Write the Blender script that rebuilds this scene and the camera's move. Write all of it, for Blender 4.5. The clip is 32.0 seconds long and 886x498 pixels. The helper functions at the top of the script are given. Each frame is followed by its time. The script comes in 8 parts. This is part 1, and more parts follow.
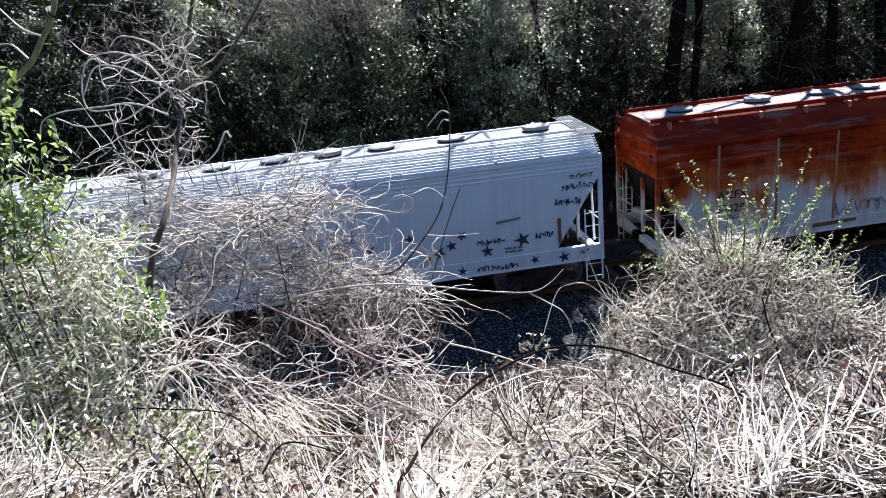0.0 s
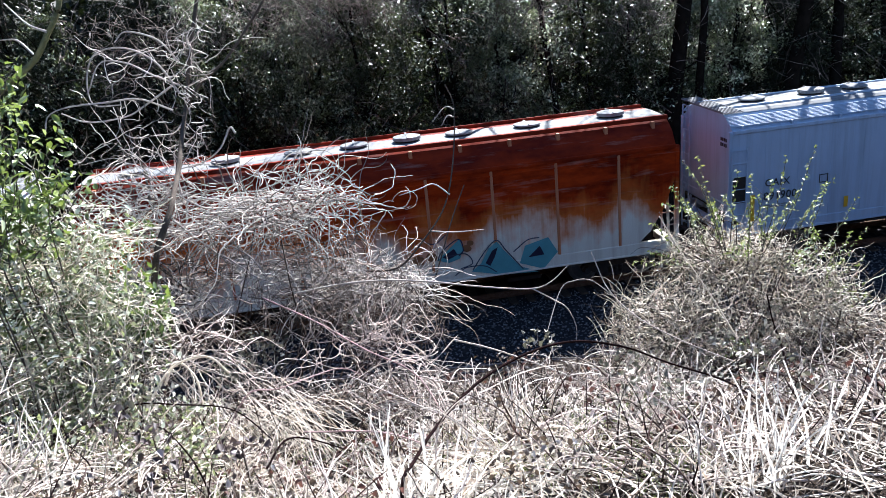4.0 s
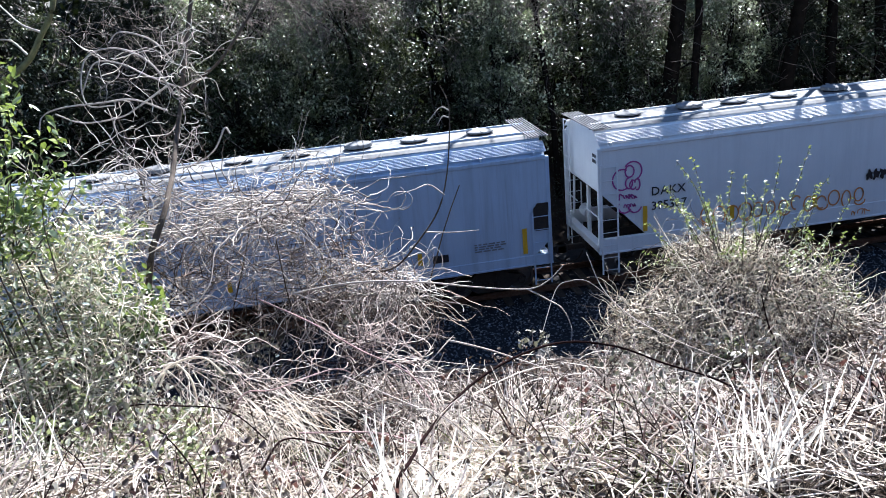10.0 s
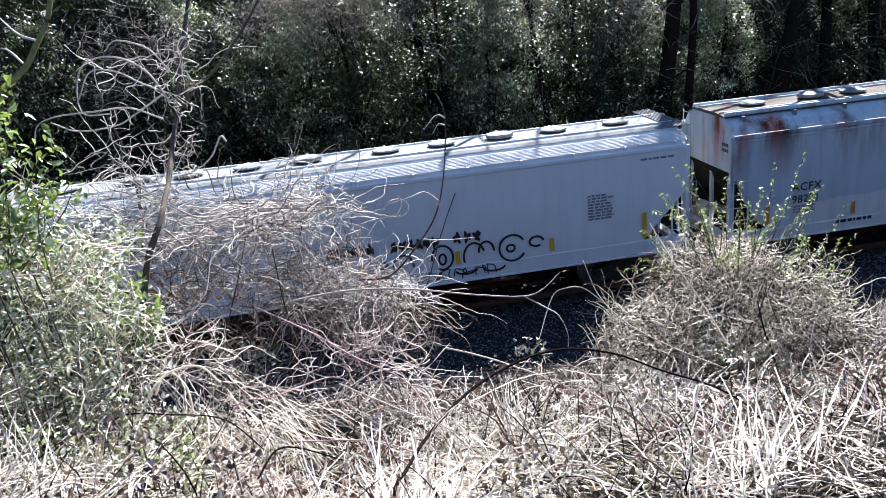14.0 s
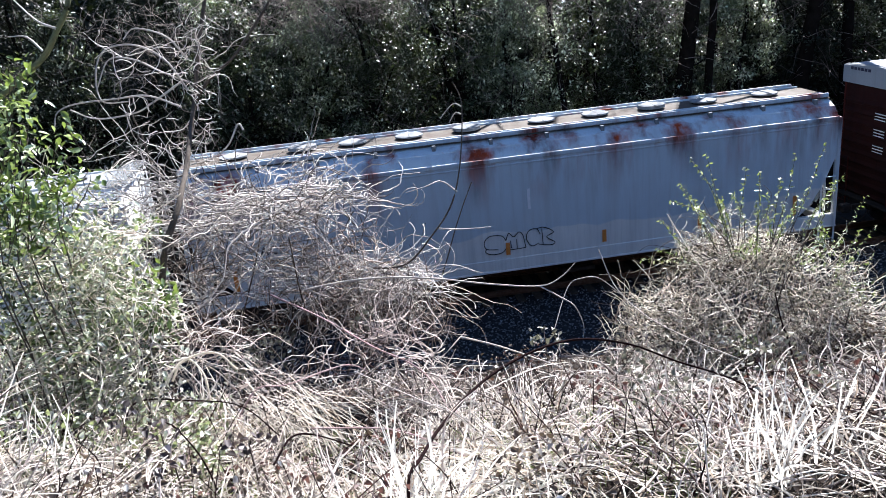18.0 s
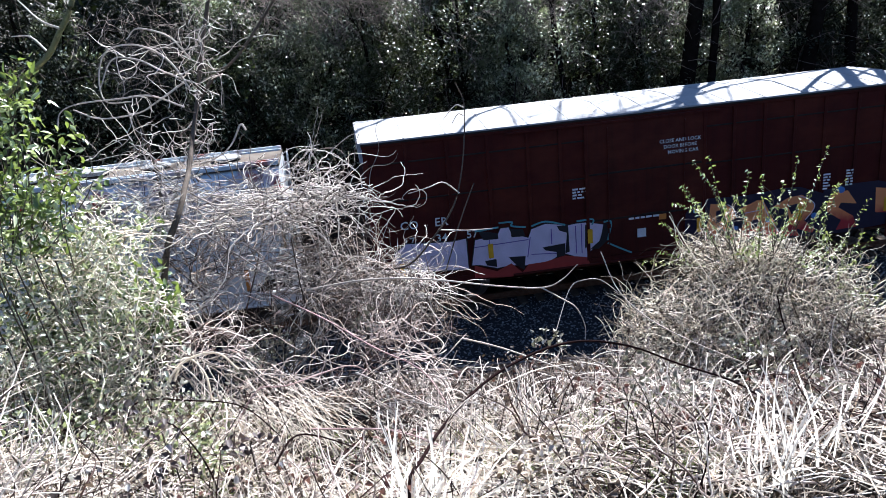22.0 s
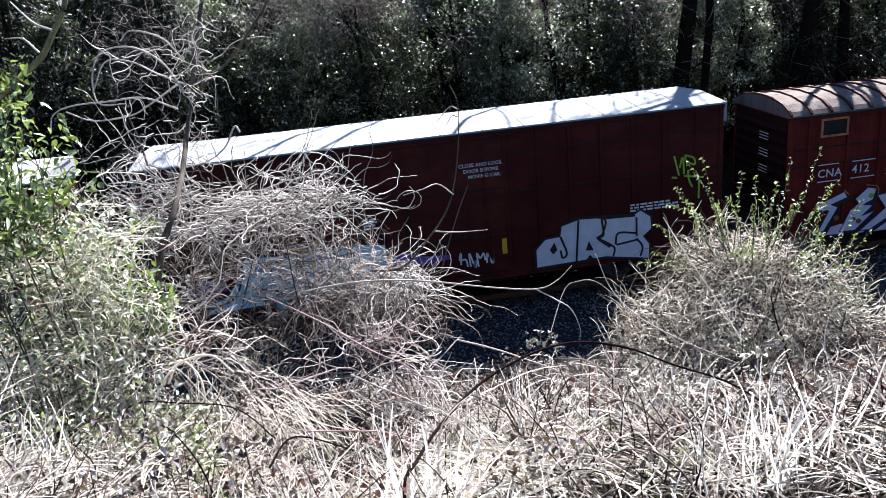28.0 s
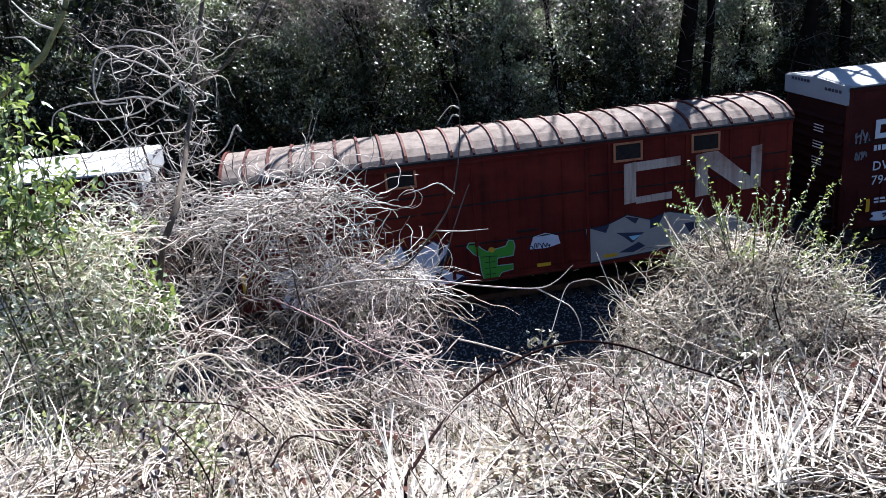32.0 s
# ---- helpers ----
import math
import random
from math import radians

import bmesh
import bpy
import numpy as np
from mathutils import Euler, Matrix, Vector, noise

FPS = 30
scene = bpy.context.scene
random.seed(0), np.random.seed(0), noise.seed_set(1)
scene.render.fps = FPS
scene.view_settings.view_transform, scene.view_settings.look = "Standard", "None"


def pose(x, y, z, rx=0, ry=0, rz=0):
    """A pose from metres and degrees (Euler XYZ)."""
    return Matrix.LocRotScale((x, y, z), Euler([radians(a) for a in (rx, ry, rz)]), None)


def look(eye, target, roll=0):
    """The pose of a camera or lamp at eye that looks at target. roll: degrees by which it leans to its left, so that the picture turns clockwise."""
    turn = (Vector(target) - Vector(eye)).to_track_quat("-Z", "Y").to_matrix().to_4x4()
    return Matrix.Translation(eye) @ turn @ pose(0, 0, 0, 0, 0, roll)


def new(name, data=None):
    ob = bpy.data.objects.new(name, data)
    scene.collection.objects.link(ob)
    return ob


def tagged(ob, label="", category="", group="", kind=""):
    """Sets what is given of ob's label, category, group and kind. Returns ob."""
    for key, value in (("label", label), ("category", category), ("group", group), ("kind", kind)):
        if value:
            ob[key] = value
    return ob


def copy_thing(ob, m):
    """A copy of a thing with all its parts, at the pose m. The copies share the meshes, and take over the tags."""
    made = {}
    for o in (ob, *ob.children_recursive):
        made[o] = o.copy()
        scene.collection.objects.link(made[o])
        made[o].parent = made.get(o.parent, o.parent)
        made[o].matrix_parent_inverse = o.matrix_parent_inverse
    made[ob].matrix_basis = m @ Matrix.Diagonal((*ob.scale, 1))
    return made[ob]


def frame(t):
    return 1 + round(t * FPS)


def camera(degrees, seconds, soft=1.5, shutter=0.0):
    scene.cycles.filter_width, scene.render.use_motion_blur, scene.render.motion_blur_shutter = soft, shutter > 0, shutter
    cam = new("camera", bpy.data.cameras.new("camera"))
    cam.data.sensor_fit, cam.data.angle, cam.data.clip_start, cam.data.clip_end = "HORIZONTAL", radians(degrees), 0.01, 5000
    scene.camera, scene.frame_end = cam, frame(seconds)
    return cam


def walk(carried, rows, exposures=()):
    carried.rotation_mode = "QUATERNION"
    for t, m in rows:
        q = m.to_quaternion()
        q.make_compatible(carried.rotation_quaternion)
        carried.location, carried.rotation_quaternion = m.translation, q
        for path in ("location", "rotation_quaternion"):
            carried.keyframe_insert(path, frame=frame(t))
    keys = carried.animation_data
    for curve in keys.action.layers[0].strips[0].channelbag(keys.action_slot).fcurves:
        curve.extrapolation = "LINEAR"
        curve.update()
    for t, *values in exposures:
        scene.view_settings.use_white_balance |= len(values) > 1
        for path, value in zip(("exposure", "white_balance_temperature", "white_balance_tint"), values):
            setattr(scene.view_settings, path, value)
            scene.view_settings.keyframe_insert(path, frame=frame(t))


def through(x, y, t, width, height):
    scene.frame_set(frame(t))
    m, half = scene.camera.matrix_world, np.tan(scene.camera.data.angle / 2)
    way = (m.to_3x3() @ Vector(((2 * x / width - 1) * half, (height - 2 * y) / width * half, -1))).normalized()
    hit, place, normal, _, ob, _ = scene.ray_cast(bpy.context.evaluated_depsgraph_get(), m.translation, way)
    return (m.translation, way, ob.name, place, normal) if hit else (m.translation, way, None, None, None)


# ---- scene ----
# ---------------------------------------------------------------- camera
EYE = (0.0, -21.07, 9.352)
SPEED = 3.95            # the train's pace, metres a second, towards -x
TURNS = (               # seconds, degrees right of +y, degrees down, lean
    (0, 7.52, 19.08, -5.48), (0.5, 7.50, 19.08, -5.44), (1, 7.50, 19.06, -5.49), (1.5, 7.50, 19.05, -5.50), (2, 7.50, 19.05, -5.52),
    (2.5, 7.45, 19.03, -5.44), (3, 7.42, 19.03, -5.43), (3.5, 7.32, 19.18, -5.46), (5.5, 6.90, 19.44, -5.50), (6, 6.97, 19.45, -5.47),
    (6.5, 7.16, 19.46, -5.43), (7, 7.25, 19.45, -5.37), (7.5, 7.31, 19.38, -5.39), (8, 7.40, 19.36, -5.40), (8.5, 7.41, 19.40, -5.35),
    (9, 7.44, 19.39, -5.39), (9.5, 7.48, 19.37, -5.37), (10, 7.54, 19.32, -5.41), (10.5, 7.67, 19.29, -5.41), (11, 7.71, 19.24, -5.39),
    (11.5, 7.73, 19.18, -5.43), (12, 7.79, 19.10, -5.47), (12.5, 7.94, 18.98, -5.48), (13, 8.09, 18.94, -5.47), (13.5, 8.05, 18.87, -5.46),
    (14, 7.87, 18.82, -5.47), (14.5, 7.83, 18.78, -5.55), (16.5, 7.11, 18.92, -5.54), (17, 7.22, 19.21, -5.52), (17.5, 6.98, 19.39, -5.49),
    (18, 6.62, 19.48, -5.49), (18.5, 6.48, 19.52, -5.48), (19, 6.43, 19.51, -5.47), (19.5, 6.32, 19.46, -5.45), (20, 6.25, 19.43, -5.38),
    (20.5, 6.40, 19.45, -5.33), (21, 6.47, 19.44, -5.29), (21.5, 6.48, 19.44, -5.28), (22, 6.48, 19.38, -5.28), (22.5, 6.43, 19.32, -5.30),
    (23, 6.43, 19.32, -5.28), (23.5, 6.49, 19.32, -5.27), (24, 6.56, 19.33, -5.27), (24.5, 6.61, 19.33, -5.26), (25, 6.66, 19.34, -5.26),
    (25.5, 6.67, 19.33, -5.26), (27.5, 6.84, 19.30, -5.32), (28, 6.90, 19.30, -5.28), (28.5, 6.97, 19.31, -5.26), (29, 7.00, 19.32, -5.29),
    (29.5, 7.06, 19.30, -5.28), (30, 7.05, 19.28, -5.31), (30.5, 6.99, 19.27, -5.31), (31, 6.89, 19.26, -5.34), (31.5, 6.80, 19.26, -5.31),
    (32, 6.82, 19.35, -5.30),
)


def heading(yaw, down, lean):
    y, d = radians(yaw), radians(down)
    way = Vector((math.sin(y) * math.cos(d), math.cos(y) * math.cos(d), -math.sin(d)))
    return look(EYE, Vector(EYE) + way * 10, lean)


cam = camera(57.21, 32.0, soft=0.5)
walk(cam, [(t, heading(a, b, c)) for t, a, b, c in TURNS], exposures=[(0.0, 2.2, 5560, 12), (32.0, 2.2, 5560, 12)])

# ---------------------------------------------------------------- light
SUN_WAY = Vector((0.324, 0.669, 0.669)).normalized()     # towards the sun
world = bpy.data.worlds.new("sky")
world.use_nodes = True
scene.world = world
wn = world.node_tree.nodes
sky = wn.new("ShaderNodeTexSky")
sky.sky_type, sky.sun_disc = "NISHITA", False
sky.ozone_density, sky.dust_density = 2.5, 0.4
sky.sun_elevation = math.asin(SUN_WAY.z)
sky.sun_rotation = math.atan2(SUN_WAY.x, SUN_WAY.y)
wn["Background"].inputs["Strength"].default_value = 0.037
world.node_tree.links.new(sky.outputs[0], wn["Background"].inputs["Color"])
sun = new("sun", bpy.data.lights.new("sun", "SUN"))
sun.data.energy, sun.data.angle, sun.data.color = 5.0, radians(0.53), (1.0, 0.92, 0.8)
sun.matrix_world = Matrix.Translation((20, 40, 60)) @ SUN_WAY.to_track_quat("Z", "Y").to_matrix().to_4x4()


# ---------------------------------------------------------------- materials
def shader(name):
    m = bpy.data.materials.new(name)
    m.use_nodes = True
    t = m.node_tree
    return m, t, t.nodes["Principled BSDF"], t.nodes["Material Output"]


def node(t, kind, **inputs):
    n = t.nodes.new("ShaderNode" + kind)
    for k, v in inputs.items():
        n.inputs[k.replace("_", " ")].default_value = v
    return n


def noise_of(t, coord, scale, detail=4.0, stretch=None, rough=0.55):
    n = node(t, "TexNoise", Scale=scale, Detail=detail, Roughness=rough)
    if stretch:
        mp = t.nodes.new("ShaderNodeMapping")
        mp.inputs["Scale"].default_value = stretch
        t.links.new(coord, mp.inputs["Vector"])
        coord = mp.outputs[0]
    t.links.new(coord, n.inputs["Vector"])
    return n.outputs["Fac"]


def ramp(t, fac, lo, hi, a=0.0, b=1.0):
    n = t.nodes.new("ShaderNodeMapRange")
    for k, v in (("From Min", lo), ("From Max", hi), ("To Min", a), ("To Max", b)):
        n.inputs[k].default_value = v
    t.links.new(fac, n.inputs["Value"])
    return n.outputs[0]


def sums(t, op, a, b):
    n = t.nodes.new("ShaderNodeMath")
    n.operation = op
    n.use_clamp = op != "ADD"
    for i, v in enumerate((a, b)):
        if isinstance(v, (int, float)):
            n.inputs[i].default_value = v
        else:
            t.links.new(v, n.inputs[i])
    return n.outputs[0]


def blend(t, fac, a, b, mode="MIX"):
    n = t.nodes.new("ShaderNodeMix")
    n.data_type, n.blend_type = "RGBA", mode
    for sock, v in ((n.inputs["Factor"], fac), (n.inputs["A"], a), (n.inputs["B"], b)):
        if isinstance(v, tuple):
            sock.default_value = (*v, 1.0)
        elif isinstance(v, (int, float)):
            sock.default_value = v
        else:
            t.links.new(v, sock)
    return n.outputs["Result"]


def bumped(t, bsdf, height, strength, distance=0.02):
    b = node(t, "Bump", Strength=strength, Distance=distance)
    t.links.new(height, b.inputs["Height"])
    t.links.new(b.outputs[0], bsdf.inputs["Normal"])


def plain(name, color, alt=None, rough=0.7, metal=0.0, scale=6.0, fine=60.0, bump=0.2, island=0.0, spec=None):
    """A surface with large stains, fine grain and relief."""
    m, t, bsdf, _ = shader(name)
    co = t.nodes.new("ShaderNodeTexCoord").outputs["Object"]
    alt = alt or tuple(c * 0.6 for c in color)
    big, small = noise_of(t, co, scale), noise_of(t, co, fine, 3.0)
    c = blend(t, ramp(t, big, 0.35, 0.68), color, alt)
    c = blend(t, 0.35, c, blend(t, ramp(t, small, 0.3, 0.7), tuple(v * 0.55 for v in color), color))
    if island:
        g = t.nodes.new("ShaderNodeNewGeometry")
        c = blend(t, 1.0, c, blend(t, g.outputs["Random Per Island"], (1 - island,) * 3, (1 + island,) * 3), "MULTIPLY")
    t.links.new(c, bsdf.inputs["Base Color"])
    bsdf.inputs["Roughness"].default_value, bsdf.inputs["Metallic"].default_value = rough, metal
    bsdf.inputs["Specular IOR Level"].default_value = 0.5 if metal or rough < 0.6 else 0.1
    if spec is not None:
        bsdf.inputs["Specular IOR Level"].default_value = spec
    bumped(t, bsdf, small, bump, 0.01)
    return m


def car_paint(name, color, grime=(0.1, 0.09, 0.08), streak=0.5, rust=0.0, rust_top=None, patch=None, rough=0.5, spec=0.22, fade=None):
    """Weathered rail-car enamel: rain streaks down the sides, grime, and rust where it is given.
    rust_top: heights (from, to) over which a coat of rust thins out downwards. patch: a paler repainted band."""
    m, t, bsdf, _ = shader(name)
    co = t.nodes.new("ShaderNodeTexCoord").outputs["Object"]
    xyz = t.nodes.new("ShaderNodeSeparateXYZ")
    t.links.new(co, xyz.inputs[0])
    runs = noise_of(t, co, 1.0, 6.0, (3.2, 3.2, 0.22), 0.6)
    fine_runs = noise_of(t, co, 1.0, 5.0, (13.0, 13.0, 0.6), 0.6)
    stains = noise_of(t, co, 0.9, 6.0)
    grain = noise_of(t, co, 45.0, 3.0)
    base = color
    if patch:
        wob = sums(t, "ADD", xyz.outputs["Z"], ramp(t, noise_of(t, co, 0.45, 2.0), 0.3, 0.7, -0.2, 0.2))
        base = blend(t, ramp(t, wob, 2.02, 1.98), color, patch)
    c = blend(t, sums(t, "MULTIPLY", ramp(t, runs, 0.47, 0.75), streak), base, grime)
    c = blend(t, sums(t, "MULTIPLY", ramp(t, fine_runs, 0.5, 0.8), streak * 0.7), c, grime)
    c = blend(t, ramp(t, stains, 0.3, 0.7, 0.0, 0.25), c, tuple(v * 0.62 for v in color))
    if fade:
        c = blend(t, ramp(t, noise_of(t, co, 1.0, 7.0, (0.5, 0.5, 0.9), 0.65), 0.45, 0.68, 0.0, 0.75), c, fade)
    rusty = blend(t, ramp(t, noise_of(t, co, 2.2, 6.0, (1, 1, 0.45)), 0.35, 0.68), (0.05, 0.008, 0.004), (0.4, 0.058, 0.009))
    c = blend(t, 0.12, c, blend(t, ramp(t, grain, 0.3, 0.7), (0.04, 0.04, 0.04), color))
    r = None
    if rust_top:
        lift = sums(t, "ADD", xyz.outputs["Z"], ramp(t, noise_of(t, co, 1.0, 5.0, (0.8, 0.8, 0.5)), 0.3, 0.7, -0.7, 0.7))
        lift = sums(t, "ADD", lift, ramp(t, fine_runs, 0.2, 0.8, -0.12, 0.12))
        r = ramp(t, lift, rust_top[1], rust_top[0] - 0.25)
        r = sums(t, "MULTIPLY", r, ramp(t, noise_of(t, co, 1.0, 6.0, (0.5, 0.5, 4.5), 0.65), 0.28, 0.46, 0.82, 1.0))
        # thin orange rust at the coat's edge, deep red-brown within; roof slope darkened for tree shadow
        deep = blend(t, ramp(t, noise_of(t, co, 1.0, 7.0, (1.0, 1.0, 2.6), 0.65), 0.36, 0.64), (0.15, 0.012, 0.003), (0.46, 0.045, 0.005))
        deep = blend(t, ramp(t, xyz.outputs["Z"], 3.9, 4.15, 0.0, 0.55), deep, (0.085, 0.012, 0.01))
        rusty = blend(t, ramp(t, lift, rust_top[1] + 0.2, rust_top[0] + 0.4), (0.74, 0.22, 0.045), deep)
    elif rust:
        high = ramp(t, xyz.outputs["Z"], 2.7, 4.3)
        spots = ramp(t, noise_of(t, co, 1.0, 5.0, (1.1, 1.1, 0.2), 0.6), 0.55 - 0.06 * rust, 0.66)
        r = sums(t, "MULTIPLY", spots, high)
    if r is not None:
        c = blend(t, r, c, rusty)
    t.links.new(c, bsdf.inputs["Base Color"])
    bsdf.inputs["Specular IOR Level"].default_value = spec
    t.links.new(ramp(t, stains, 0.3, 0.7, rough - 0.08, rough + 0.2), bsdf.inputs["Roughness"])
    bumped(t, bsdf, sums(t, "ADD", stains, ramp(t, grain, 0, 1, 0, 0.12)), 0.16, 0.05)
    return m


def leaf(name, a, b, rough=0.35, through=0.3, tint=(0.35, 0.5, 0.1), pale=None, share=0.25, patches=2.0):
    """Leaves: each its own tone, a little gloss, and light passing through."""
    m, t, bsdf, out = shader(name)
    g = t.nodes.new("ShaderNodeNewGeometry")
    co = t.nodes.new("ShaderNodeTexCoord").outputs["Object"]
    c = blend(t, g.outputs["Random Per Island"], a, b)
    c = blend(t, ramp(t, noise_of(t, co, 1.4), 0.3, 0.7, 0, 0.6), c, tuple(v * 0.55 for v in a))
    # some leaves, in patches, take a pale colour that stands for sun glints
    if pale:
        glinting = ramp(t, g.outputs["Random Per Island"], 1 - share, 1 - share * 0.6)
        c = blend(t, sums(t, "MULTIPLY", glinting, ramp(t, noise_of(t, co, patches, 3.0), 0.42, 0.58)), c, pale)
    t.links.new(c, bsdf.inputs["Base Color"])
    bsdf.inputs["Roughness"].default_value = rough
    bsdf.inputs["Specular IOR Level"].default_value = 0.75 if rough < 0.4 else 0.25
    glow = t.nodes.new("ShaderNodeBsdfTranslucent")
    t.links.new(blend(t, 0.5, c, tint), glow.inputs["Color"])
    mix = node(t, "MixShader", Fac=through)
    t.links.new(bsdf.outputs[0], mix.inputs[1])
    t.links.new(glow.outputs[0], mix.inputs[2])
    t.links.new(mix.outputs[0], out.inputs["Surface"])
    return m


def blade(name, a, b, through=0.35, rough=0.5, share=0.55):
    """Dry grass and pith-filled stems: each its own tone, thin enough to glow against the sun."""
    m, t, bsdf, out = shader(name)
    g = t.nodes.new("ShaderNodeNewGeometry")
    co = t.nodes.new("ShaderNodeTexCoord").outputs["Object"]
    c = blend(t, ramp(t, g.outputs["Random Per Island"], share - 0.14, share + 0.14), a, b)
    c = blend(t, ramp(t, noise_of(t, co, 22.0, 3.0), 0.4, 0.7, 0, 0.35), c, tuple(v * 0.6 for v in b))
    c = blend(t, ramp(t, noise_of(t, co, 2.2, 3.0), 0.42, 0.66, 0, 0.5), c, tuple(v * 0.55 for v in a))
    t.links.new(c, bsdf.inputs["Base Color"])
    bsdf.inputs["Roughness"].default_value = rough
    bsdf.inputs["Specular IOR Level"].default_value = 0.25
    glow = t.nodes.new("ShaderNodeBsdfTranslucent")
    t.links.new(c, glow.inputs["Color"])
    mix = node(t, "MixShader", Fac=through)
    t.links.new(bsdf.outputs[0], mix.inputs[1])
    t.links.new(glow.outputs[0], mix.inputs[2])
    t.links.new(mix.outputs[0], out.inputs["Surface"])
    return m


